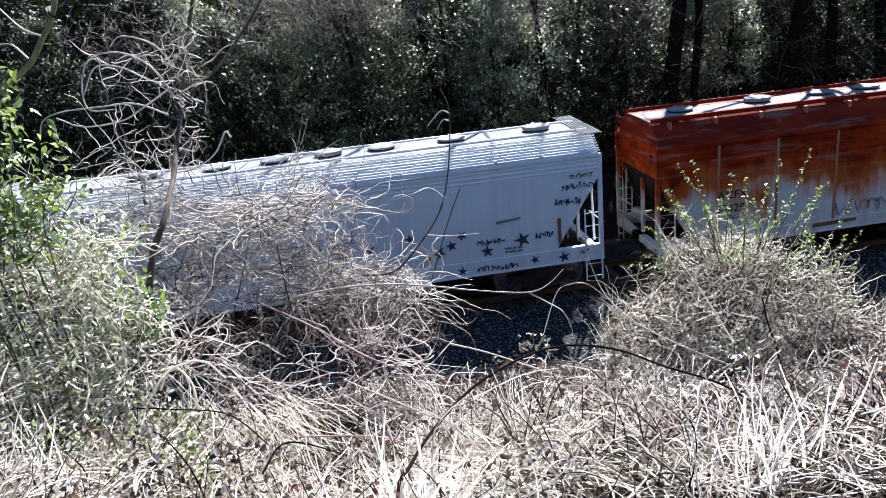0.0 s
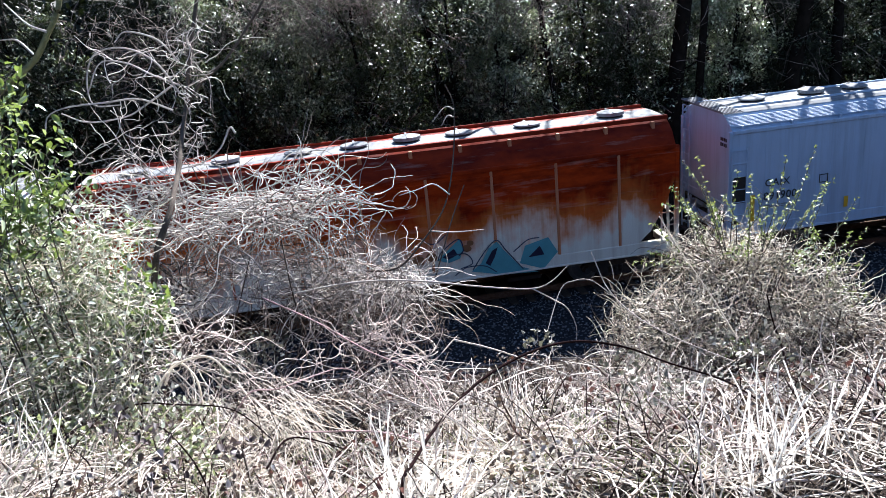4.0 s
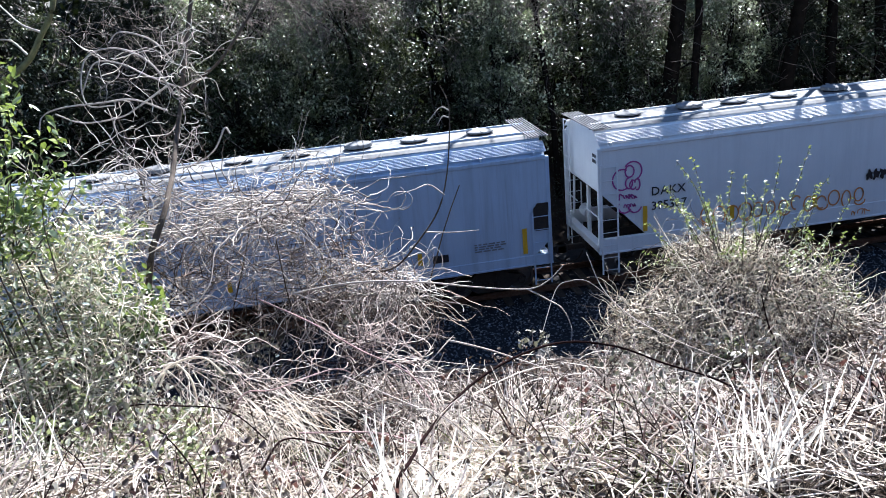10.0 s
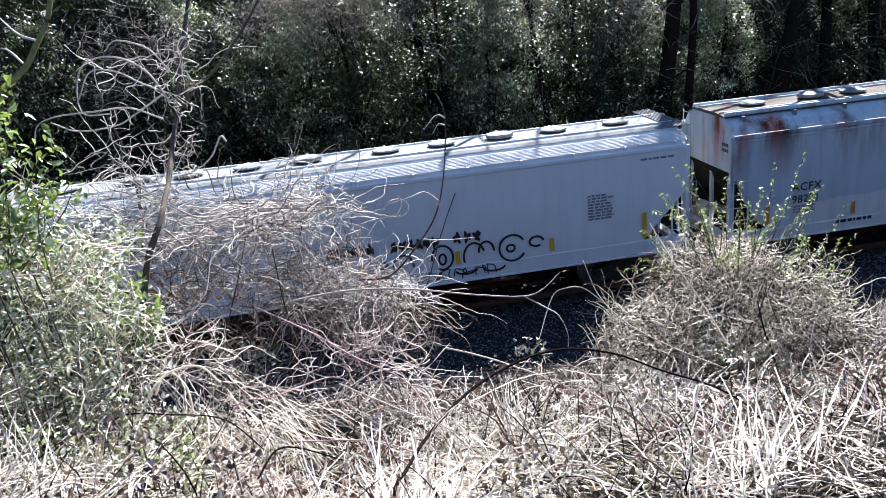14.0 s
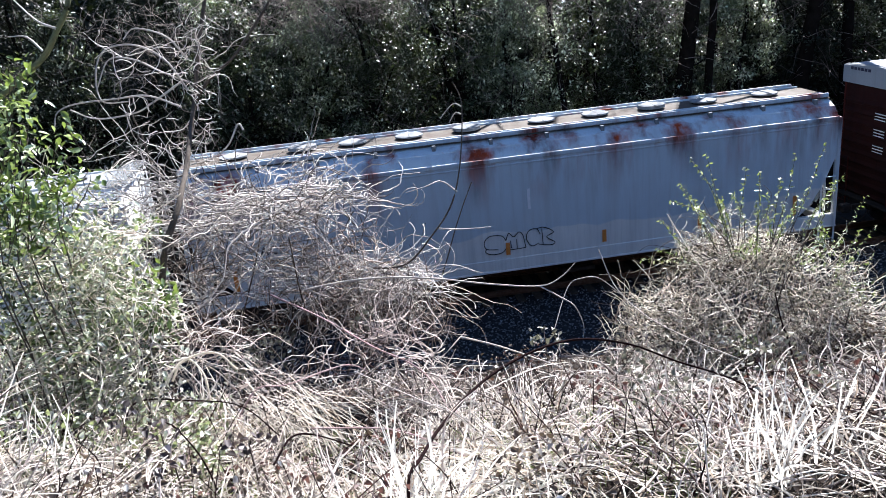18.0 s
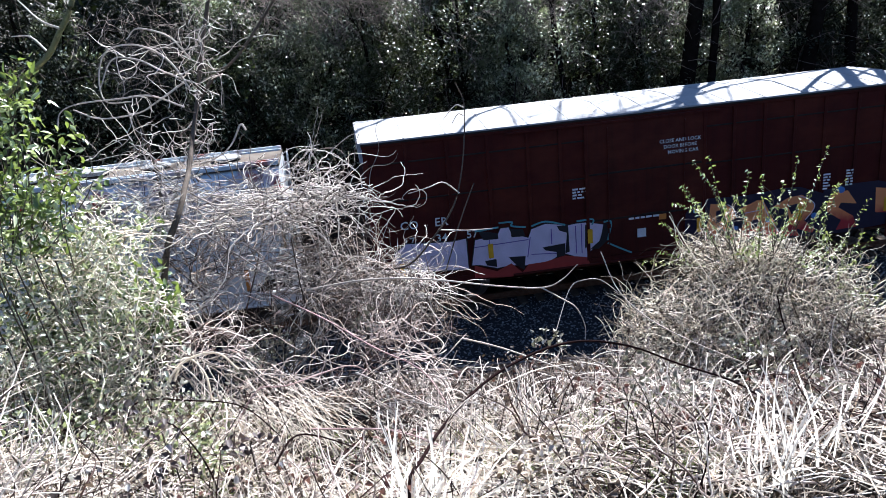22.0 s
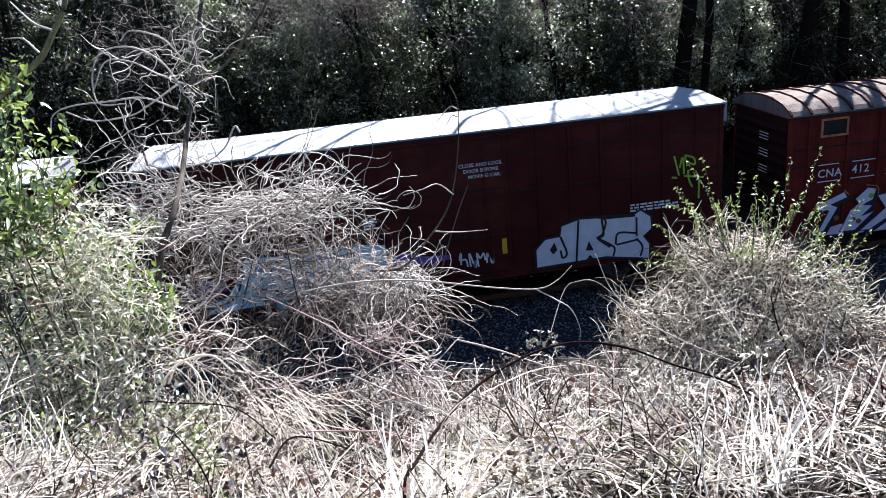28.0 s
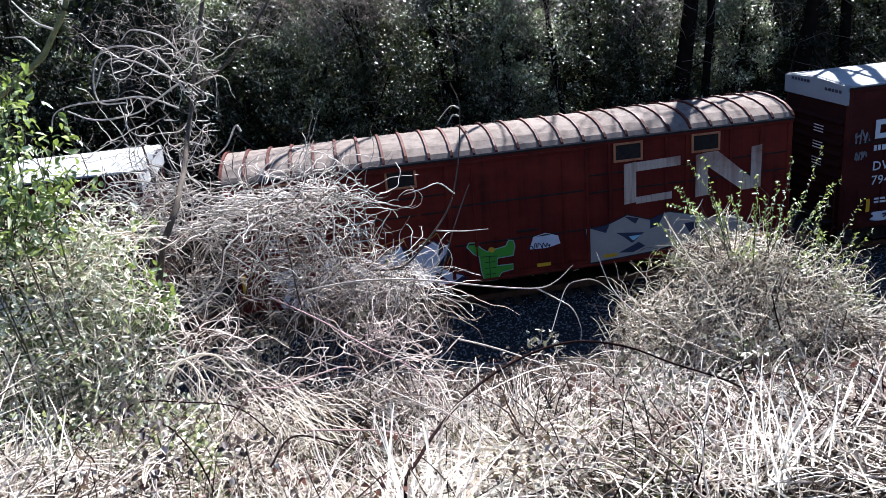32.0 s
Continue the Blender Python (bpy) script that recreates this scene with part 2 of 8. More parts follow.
M = {
    "soil": plain("soil", (0.014, 0.01, 0.008), (0.026, 0.019, 0.014), 0.95, scale=1.5, bump=0.6),
    "ballast": plain("ballast_stone", (0.022, 0.022, 0.024), (0.036, 0.036, 0.038), 0.85, scale=3, bump=0.6),
    "stones": plain("crushed_stone", (0.12, 0.12, 0.125), (0.24, 0.24, 0.25), 0.45, scale=9, fine=90, bump=0.4, island=0.9),
    "tie": plain("creosoted_timber", (0.06, 0.045, 0.035), (0.1, 0.08, 0.06), 0.85, scale=8, bump=0.5),
    "rail": plain("rusty_rail", (0.12, 0.055, 0.03), (0.2, 0.12, 0.08), 0.6, 0.5, scale=10),
    "old_rail": plain("weathered_rail", (0.3, 0.26, 0.23), (0.15, 0.09, 0.06), 0.5, 0.3, scale=7),
    "steel": plain("polished_tread", (0.45, 0.44, 0.43), (0.3, 0.28, 0.26), 0.28, 1.0),
    "truck": plain("grimy_cast_steel", (0.03, 0.025, 0.022), (0.06, 0.045, 0.035), 0.75, 0.3, scale=12),
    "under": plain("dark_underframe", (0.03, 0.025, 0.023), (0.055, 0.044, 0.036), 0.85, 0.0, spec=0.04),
    "straw": blade("dry_straw", (0.84, 0.75, 0.66), (0.04, 0.025, 0.018), 0.14, 0.45, 0.62),
    "pale": blade("bleached_grass", (0.8, 0.74, 0.65), (0.5, 0.4, 0.3), 0.5, 0.45, 0.75),
    "cane": blade("dry_bramble_cane", (0.86, 0.74, 0.67), (0.055, 0.026, 0.02), 0.1, 0.45, 0.5),
    "red_cane": plain("purple_grey_cane", (0.42, 0.31, 0.3), (0.22, 0.13, 0.13), 0.6, scale=9, fine=120, bump=0.3),
    "dark_cane": plain("dark_bramble_cane", (0.016, 0.008, 0.008), (0.008, 0.005, 0.005), 0.95, scale=9, fine=150, bump=0.6, spec=0.02),
    "vine": blade("dead_vine", (0.86, 0.79, 0.72), (0.08, 0.058, 0.045), 0.14, 0.45, 0.58),
    "moss_bark": plain("mossy_olive_bark", (0.2, 0.2, 0.1), (0.1, 0.085, 0.05), 0.9, scale=14, fine=90, bump=0.9),
    "pale_vine": blade("pale_dry_twig", (0.95, 0.87, 0.73), (0.26, 0.2, 0.14), 0.16, 0.45, 0.66),
    "bark": plain("grey_brown_bark", (0.1, 0.082, 0.068), (0.048, 0.038, 0.03), 0.9, scale=9, fine=80, bump=0.8),
    # far darker than real bark: the trunks' shade is in the colour
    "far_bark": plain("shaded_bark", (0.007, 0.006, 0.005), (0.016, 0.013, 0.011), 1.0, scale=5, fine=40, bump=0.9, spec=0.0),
    "grey_twig": plain("bare_grey_twig", (0.2, 0.17, 0.15), (0.1, 0.08, 0.07), 0.8, scale=6, fine=90, island=0.4),
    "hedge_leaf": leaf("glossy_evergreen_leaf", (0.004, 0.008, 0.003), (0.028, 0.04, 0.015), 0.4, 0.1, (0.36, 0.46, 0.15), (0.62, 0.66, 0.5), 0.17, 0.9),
    # paler copy of the evergreen leaf, with sunlight in its colour
    "hedge_sunlit": leaf("sunlit_evergreen_leaf", (0.018, 0.028, 0.01), (0.17, 0.21, 0.09), 0.38, 0.2, (0.55, 0.66, 0.3), (0.78, 0.82, 0.62), 0.45, 0.9),
    # near-black, so that the leaf colour itself holds the wood's shade
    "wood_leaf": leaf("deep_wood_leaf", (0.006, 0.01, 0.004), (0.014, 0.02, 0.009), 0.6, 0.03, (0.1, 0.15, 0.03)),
    "bright_leaf": leaf("fresh_green_leaf", (0.03, 0.06, 0.012), (0.13, 0.2, 0.04), 0.3, 0.24, (0.45, 0.58, 0.1), (0.7, 0.76, 0.5), 0.4, 9.0),
    "grey_leaf": leaf("dusty_green_leaf", (0.018, 0.03, 0.008), (0.17, 0.21, 0.08), 0.36, 0.32, (0.6, 0.68, 0.3), (0.94, 0.95, 0.84), 0.6, 9.0),
    "bush_leaf": leaf("small_olive_leaf", (0.022, 0.02, 0.012), (0.13, 0.12, 0.075), 0.4, 0.1, (0.5, 0.45, 0.2), (0.74, 0.72, 0.6), 0.6),
    "sprig_leaf": leaf("spring_green_leaflet", (0.1, 0.14, 0.03), (0.26, 0.31, 0.1), 0.3, 0.3, (0.5, 0.6, 0.14), (0.8, 0.8, 0.68), 0.55, 3.0),
    "dead_leaf": leaf("curled_dead_leaf", (0.03, 0.022, 0.02), (0.18, 0.145, 0.13), 0.5, 0.1, (0.5, 0.35, 0.2), (0.75, 0.72, 0.68), 0.22, 7.0),
    "wine_leaf": leaf("winter_bramble_leaf", (0.06, 0.03, 0.026), (0.22, 0.15, 0.135), 0.45, 0.15, (0.4, 0.15, 0.1)),
    "litter": blade("dark_broken_straw", (0.3, 0.23, 0.17), (0.02, 0.014, 0.01), 0.05, 0.7, 0.42),
    "ivy_leaf": leaf("pale_backed_ivy_leaf", (0.05, 0.052, 0.036), (0.36, 0.34, 0.28), 0.4, 0.12, (0.5, 0.5, 0.35), (0.85, 0.82, 0.74), 0.4, 9.0),
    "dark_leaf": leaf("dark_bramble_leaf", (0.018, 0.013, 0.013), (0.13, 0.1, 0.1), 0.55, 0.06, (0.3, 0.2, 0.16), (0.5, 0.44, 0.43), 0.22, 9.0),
    # brown vine, made darker to carry the shade under the thicket
    "dark_vine": blade("dark_brown_vine", (0.4, 0.31, 0.25), (0.035, 0.024, 0.019), 0.05, 0.6, 0.4),
    "white_blade": blade("bleached_white_blade", (0.84, 0.81, 0.75), (0.7, 0.65, 0.56), 0.62, 0.4, 0.75),
    "dark_litter_leaf": leaf("dark_fallen_leaf", (0.015, 0.011, 0.009), (0.09, 0.066, 0.052), 0.55, 0.05, (0.3, 0.2, 0.1)),
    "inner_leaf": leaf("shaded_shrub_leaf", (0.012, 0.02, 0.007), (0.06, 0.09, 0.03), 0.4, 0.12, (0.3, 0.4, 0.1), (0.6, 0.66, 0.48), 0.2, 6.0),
    "lawn": leaf("short_green_grass", (0.14, 0.22, 0.05), (0.3, 0.36, 0.12), 0.5, 0.35, (0.5, 0.6, 0.12)),
}
CAR = {
    "white": car_paint("chalky_white_enamel", (0.88, 0.9, 0.9), (0.32, 0.29, 0.27), 0.22),
    "rusted": car_paint("rusted_cream_enamel", (0.92, 0.86, 0.72), (0.4, 0.24, 0.13), 0.4, rust_top=(2.75, 1.75), spec=0.05, rough=0.65),
    "rib_cream": car_paint("rust_run_cream_rib", (0.6, 0.24, 0.11), (0.26, 0.035, 0.01), 0.9),
    "grey": car_paint("streaked_grey_enamel", (0.53, 0.63, 0.77), (0.17, 0.19, 0.23), 0.42),
    "pale_grey": car_paint("pale_grey_enamel", (0.9, 0.9, 0.9), (0.5, 0.5, 0.51), 0.2),
    "blotched": car_paint("rust_blotched_grey_enamel", (0.6, 0.67, 0.72), (0.3, 0.27, 0.24), 0.35, rust=1.0, patch=(0.88, 0.85, 0.8)),
    "oxide": car_paint("dark_oxide_red_enamel", (0.0678, 0.0115, 0.0092), (0.02, 0.008, 0.007), 0.55, rough=0.6, spec=0.09, fade=(0.115, 0.026, 0.014)),
    "oxide_door": car_paint("faded_oxide_door_enamel", (0.071, 0.014, 0.010), (0.025, 0.01, 0.008), 0.7, rough=0.6, spec=0.09, fade=(0.13, 0.034, 0.018)),
    # dark end paint; its colour also carries the shade between the cars
    "shaded_end": car_paint("shaded_end_enamel", (0.03, 0.009, 0.008), (0.012, 0.008, 0.007), 0.6, rough=0.7, spec=0.05),
    "oxide_warm": car_paint("oxide_red_enamel", (0.15, 0.0185, 0.012), (0.018, 0.008, 0.007), 0.95, rough=0.6, spec=0.09, fade=(0.24, 0.035, 0.018)),
    "roof_white": car_paint("white_roof_paint", (0.345, 0.353, 0.37), (0.26, 0.26, 0.26), 0.4, rough=0.8, spec=0.1),
    "roof_worn": car_paint("worn_galvanised_roof", (0.2, 0.165, 0.148), (0.03, 0.018, 0.014), 0.8, rough=0.85, spec=0.08),
    "roof_stained": car_paint("rust_stained_roof", (0.11, 0.095, 0.08), (0.07, 0.04, 0.03), 0.9, rough=0.8, spec=0.1),
    "worn_white": car_paint("worn_white_emblem", (0.72, 0.56, 0.44), (0.2, 0.045, 0.018), 1.0, rust=1.0, fade=(0.15, 0.02, 0.012)),
    "roof_pale": car_paint("weathered_roof_paint", (0.243, 0.252, 0.261), (0.09, 0.085, 0.08), 0.7, rough=0.8, spec=0.1),
}
PAINT = {k: plain("paint_" + k, c, tuple(v * 0.8 for v in c), 0.5, scale=3, bump=0.1) for k, c in {
    "black": (0.02, 0.02, 0.025), "navy": (0.014, 0.014, 0.045), "white": (0.86, 0.86, 0.86), "silver": (0.9, 0.9, 0.93),
    "yellow": (0.9, 0.5, 0.02), "orange": (0.75, 0.27, 0.05), "red": (0.42, 0.05, 0.04), "purple": (0.18, 0.1, 0.42),
    "lilac": (0.85, 0.74, 0.9), "teal": (0.14, 0.42, 0.46), "sky": (0.5, 0.84, 0.95), "pink": (0.45, 0.08, 0.32),
    "green": (0.1, 0.42, 0.04), "lime": (0.38, 0.6, 0.05), "rustbrown": (0.28, 0.12, 0.05), "mint": (0.4, 0.6, 0.52),
    "frost": (0.88, 0.88, 0.96), "blue": (0.1, 0.28, 0.7), "grime": (0.25, 0.25, 0.27), "blueblack": (0.04, 0.05, 0.1), "worn": (0.5, 0.46, 0.4)}.items()}


def sunset_paint():
    """Spray paint that fades from orange down to red."""
    m, t, bsdf, _ = shader("paint_sunset")
    co = t.nodes.new("ShaderNodeTexCoord").outputs["Object"]
    xyz = t.nodes.new("ShaderNodeSeparateXYZ")
    t.links.new(co, xyz.inputs[0])
    h = sums(t, "ADD", xyz.outputs["Z"], ramp(t, noise_of(t, co, 3.0), 0.3, 0.7, -0.12, 0.12))
    t.links.new(blend(t, ramp(t, h, 1.15, 1.55), (0.42, 0.03, 0.04), (0.85, 0.32, 0.12)), bsdf.inputs["Base Color"])
    bsdf.inputs["Roughness"].default_value = 0.5
    return m


PAINT["sunset"] = sunset_paint()


# ---------------------------------------------------------------- mesh helpers
class Geo:
    """Gathers points and faces for one mesh."""

    def __init__(self):
        self.v, self.f = [], []

    def add(self, pts, faces):
        n = len(self.v)
        self.v.extend(tuple(p) for p in pts)
        self.f.extend(tuple(i + n for i in f) for f in faces)
        return self

    def box(self, x0, x1, y0, y1, z0, z1, c=0.0):
        lo, hi = (min(x0, x1), min(y0, y1), min(z0, z1)), (max(x0, x1), max(y0, y1), max(z0, z1))
        if c <= 0:
            pts = [(x, y, z) for x in (lo[0], hi[0]) for y in (lo[1], hi[1]) for z in (lo[2], hi[2])]
            return self.add(pts, [(0, 1, 3, 2), (4, 6, 7, 5), (0, 4, 5, 1), (2, 3, 7, 6), (0, 2, 6, 4), (1, 5, 7, 3)])
        c = min(c, *(0.45 * (b - a) for a, b in zip(lo, hi)))
        ids, pts = {}, []
        for s in [(a, b, d) for a in (0, 1) for b in (0, 1) for d in (0, 1)]:
            for ax in range(3):
                ids[s, ax] = len(pts)
                pts.append([(hi[k] - (k != ax) * c) if s[k] else (lo[k] + (k != ax) * c) for k in range(3)])
        faces = []
        for ax in range(3):
            b, d = (ax + 1) % 3, (ax + 2) % 3
            for s in (0, 1):
                ring = []
                for p, q in ((0, 0), (1, 0), (1, 1), (0, 1)):
                    k = [0, 0, 0]
                    k[ax], k[b], k[d] = s, p, q
                    ring.append(ids[tuple(k), ax])
                faces.append(ring if s else ring[::-1])
            for sb in (0, 1):
                for sd in (0, 1):
                    k0, k1 = [0, 0, 0], [0, 0, 0]
                    k0[b] = k1[b] = sb
                    k0[d] = k1[d] = sd
                    k1[ax] = 1
                    q = [ids[tuple(k0), b], ids[tuple(k1), b], ids[tuple(k1), d], ids[tuple(k0), d]]
                    faces.append(q if sb != sd else q[::-1])
        for s in [(a, b, d) for a in (0, 1) for b in (0, 1) for d in (0, 1)]:
            q = [ids[s, 0], ids[s, 1], ids[s, 2]]
            faces.append(q if sum(s) % 2 else q[::-1])
        return self.add(pts, faces)

    def rod(self, a, b, r, n=6, r2=None):
        a, b = Vector(a), Vector(b)
        turn = (b - a).to_track_quat("Z", "Y").to_matrix()
        r2 = r if r2 is None else r2
        pts = [a + turn @ Vector((r * math.cos(k), r * math.sin(k), 0)) for k in np.linspace(0, math.tau, n, False)]
        pts += [b + turn @ Vector((r2 * math.cos(k), r2 * math.sin(k), 0)) for k in np.linspace(0, math.tau, n, False)]
        faces = [(i, (i + 1) % n, n + (i + 1) % n, n + i) for i in range(n)]
        return self.add(pts, faces + [tuple(range(n))[::-1], tuple(range(n, 2 * n))])

    def rings(self, rings, caps=True):
        """Skins rings of equal length, each a list of points."""
        n = len(rings[0])
        pts = [p for r in rings for p in r]
        faces = [(i * n + k, i * n + (k + 1) % n, (i + 1) * n + (k + 1) % n, (i + 1) * n + k)
                 for i in range(len(rings) - 1) for k in range(n)]
        if caps:
            faces += [tuple(range(n))[::-1], tuple(range((len(rings) - 1) * n, len(rings) * n))]
        return self.add(pts, faces)

    def plate(self, pts, y):
        """A flat coat on a side that faces -y, from points (x, z)."""
        return self.add([(x, y, z) for x, z in pts], [tuple(range(len(pts)))])

    def stroke(self, pts, w, y):
        """A painted line of width w."""
        out = []
        for i, (x, z) in enumerate(pts):
            a, b = pts[max(i - 1, 0)], pts[min(i + 1, len(pts) - 1)]
            dx, dz = b[0] - a[0], b[1] - a[1]
            k = w / 2 / (math.hypot(dx, dz) or 1)
            out += [(x - dz * k, y, z + dx * k), (x + dz * k, y, z - dx * k)]
        return self.add(out, [(2 * i, 2 * i + 1, 2 * i + 3, 2 * i + 2) for i in range(len(pts) - 1)])

    def mesh(self, name):
        me = bpy.data.meshes.new(name)
        me.from_pydata(self.v, [], self.f)
        return me


def part(name, geo, material, parent, label="", smooth=False):
    me = geo.mesh(name) if isinstance(geo, Geo) else geo
    if not me.materials:
        me.materials.append(material)
    if smooth:
        me.shade_smooth()
    ob = new(name, me)
    ob.parent = parent
    if label:
        ob["label"] = label
    return ob


def fast_mesh(name, v, faces, material, smooth=False):
    """A large mesh from arrays: points, and one or more arrays of faces."""
    me = bpy.data.meshes.new(name)
    loops = np.concatenate([f.ravel() for f in faces]).astype(np.int32)
    sizes = np.concatenate([np.full(len(f), f.shape[1]) for f in faces])
    starts = np.concatenate(([0], np.cumsum(sizes)[:-1])).astype(np.int32)
    me.vertices.add(len(v))
    me.vertices.foreach_set("co", np.asarray(v, np.float32).ravel())
    me.loops.add(len(loops))
    me.loops.foreach_set("vertex_index", loops)
    me.polygons.add(len(starts))
    me.polygons.foreach_set("loop_start", starts)
    me.update(calc_edges=True)
    me.materials.append(material)
    if smooth:
        me.shade_smooth()
    return me


def curve_through(pts, n):
    """A smooth line through control points, as n points."""
    p = np.asarray(pts, float)
    p = np.vstack([2 * p[0] - p[1], p, 2 * p[-1] - p[-2]])
    u = np.linspace(0, len(p) - 3 - 1e-6, n)
    i, f = u.astype(int), (u % 1)[:, None]
    a, b, c, d = p[i], p[i + 1], p[i + 2], p[i + 3]
    return 0.5 * (2 * b + (c - a) * f + (2 * a - 5 * b + 4 * c - d) * f ** 2 + (3 * b - a - 3 * c + d) * f ** 3)


def tubes(paths, r0, r1, sides=3):
    """Tapered stems. paths: (count, points, 3); r0, r1: thickness at foot and tip. Returns points and faces."""
    paths = np.asarray(paths, float)
    m, n, _ = paths.shape
    tan = np.gradient(paths, axis=1)
    tan /= np.linalg.norm(tan, axis=2, keepdims=True) + 1e-9
    ref = np.where(np.abs(tan[..., 2:]) > 0.9, [1.0, 0, 0], [0, 0, 1.0])
    s = np.cross(tan, ref)
    s /= np.linalg.norm(s, axis=2, keepdims=True) + 1e-9
    u = np.cross(s, tan)
    k = np.linspace(0, 1, n)[None, :, None]
    r = np.broadcast_to(np.asarray(r0, float).reshape(-1, 1, 1), (m, 1, 1)) * (1 - k) + np.broadcast_to(np.asarray(r1, float).reshape(-1, 1, 1), (m, 1, 1)) * k
    ang = np.arange(sides) * math.tau / sides
    v = paths[:, :, None] + (r[..., None] * (s[:, :, None] * np.cos(ang)[:, None] + u[:, :, None] * np.sin(ang)[:, None]))
    ids = np.arange(m * n * sides).reshape(m, n, sides)
    a, b = ids[:, :-1], ids[:, 1:]
    f = np.stack([a, np.roll(a, -1, 2), np.roll(b, -1, 2), b], -1).reshape(-1, 4)
    return v.reshape(-1, 3), f


def ribbons(rng, paths, w0, w1):
    """Flat tapering blades, each creased along its middle. Returns points and faces."""
    paths = np.asarray(paths, float)
    m, n, _ = paths.shape
    tan = np.gradient(paths, axis=1)
    tan /= np.linalg.norm(tan, axis=2, keepdims=True) + 1e-9
    side = np.cross(tan, rng.normal(size=(m, 1, 3)))
    side /= np.linalg.norm(side, axis=2, keepdims=True) + 1e-9
    rise = np.cross(side, tan)
    k = np.linspace(0, 1, n)[None, :, None]
    w = np.broadcast_to(np.asarray(w0, float).reshape(-1, 1, 1), (m, 1, 1)) * (1 - k) + w1 * k
    v = np.stack([paths - side * w, paths + rise * w * 0.35, paths + side * w], 2)
    ids = np.arange(m * n * 3).reshape(m, n, 3)
    a, b = ids[:, :-1], ids[:, 1:]
    f = np.stack([a[..., :2], a[..., 1:], b[..., 1:], b[..., :2]], -1).reshape(-1, 4)
    return v.reshape(-1, 3), f


def wander(rng, start, way, length, n=7, curl=0.5, droop=0.3):
    """Wandering stems from many starts. Returns (count, n, 3)."""
    start, way = np.asarray(start, float), np.asarray(way, float)
    m = len(start)
    length = np.broadcast_to(length, (m,))
    out = [start]
    turn = rng.normal(0, curl, (m, 3))
    for _ in range(n - 1):
        turn = 0.6 * turn + rng.normal(0, curl, (m, 3)) * 0.6
        way = way + turn * 0.5
        way[:, 2] -= droop / n
        way = way / (np.linalg.norm(way, axis=1, keepdims=True) + 1e-9)
        out.append(out[-1] + way * (length / (n - 1))[:, None])
    return np.stack(out, 1)


def curls(rng, start, way, length, n=14, bend=8.0, droop=0.3):
    """Vines that hook and loop: each keeps turning about an axis of its own. bend: radians a metre. Returns (count, n, 3)."""
    start, way = np.asarray(start, float), np.asarray(way, float)
    m = len(start)
    ds = (np.broadcast_to(length, (m,)) / (n - 1))[:, None]
    way = way / (np.linalg.norm(way, axis=1, keepdims=True) + 1e-9)
    axis, k = rng.normal(size=(m, 3)), rng.normal(0, bend, (m, 1))
    out = [start]
    for _ in range(n - 1):
        axis = axis / (np.linalg.norm(axis, axis=1, keepdims=True) + 1e-9)
        way = way + np.cross(axis, way) * k * ds + rng.normal(size=(m, 3)) * 0.19
        way[:, 2] -= droop * ds[:, 0]
        way = way / (np.linalg.norm(way, axis=1, keepdims=True) + 1e-9)
        out.append(out[-1] + way * ds)
        axis, k = axis + rng.normal(size=(m, 3)) * 0.3, k * 0.85 + rng.normal(0, bend * 0.45, (m, 1))
    return np.stack(out, 1)


def leaves(rng, at, size, aspect=0.5, up=0.4, fold=0.25, six=False):
    """Folded leaves at points. Returns points and faces."""
    at = np.asarray(at, float)
    m = len(at)
    ax = rng.normal(size=(m, 3))
    ax /= np.linalg.norm(ax, axis=1, keepdims=True)
    nor = rng.normal(size=(m, 3)) + np.array([0, 0, up * 2])
    side = np.cross(ax, nor)
    side /= np.linalg.norm(side, axis=1, keepdims=True) + 1e-9
    nor = np.cross(side, ax)
    L = (np.broadcast_to(size, (m,)) * rng.uniform(0.65, 1.25, m))[:, None]
    W = L * aspect * 0.5
    if not six:
        v = np.stack([at, at + ax * L * 0.5 + side * W + nor * fold * W, at + ax * L, at + ax * L * 0.5 - side * W + nor * fold * W], 1)
        i = np.arange(m)[:, None] * 4
        f = np.concatenate([i + [0, 1, 2], i + [0, 2, 3]])
        return v.reshape(-1, 3), f
    bend = -nor * L * 0.12
    v = np.stack([at, at + ax * L * 0.28 + side * W * 0.9 + nor * fold * W, at + ax * L * 0.62 + side * W * 0.8 + nor * fold * W + bend * 0.5,
                  at + ax * L + bend * 1.6, at + ax * L * 0.62 - side * W * 0.8 + nor * fold * W + bend * 0.5,
                  at + ax * L * 0.28 - side * W * 0.9 + nor * fold * W], 1)
    i = np.arange(m)[:, None] * 6
    f = np.concatenate([i + [0, 1, 2, 3], i + [0, 3, 4, 5]])
    return v.reshape(-1, 3), f


def joined(*sets):
    """Joins (points, faces) sets; faces of one width stay together."""
    v, f, n = [], {}, 0
    for pts, fs in sets:
        v.append(pts)
        f.setdefault(fs.shape[1], []).append(fs + n)
        n += len(pts)
    return np.concatenate(v), [np.concatenate(k) for k in f.values()]


def veg(name, parts_, material, parent=None, label="", smooth=False):
    v, f = joined(*parts_)
    me = fast_mesh(name, v, f, material, smooth)
    ob = new(name, me)
    ob.parent = parent
    if label:
        ob["label"] = label
    if parent and ("growth" in name or "tangle" in name or "mat" in name):
        ob["kind"] = "stuff"
    return ob


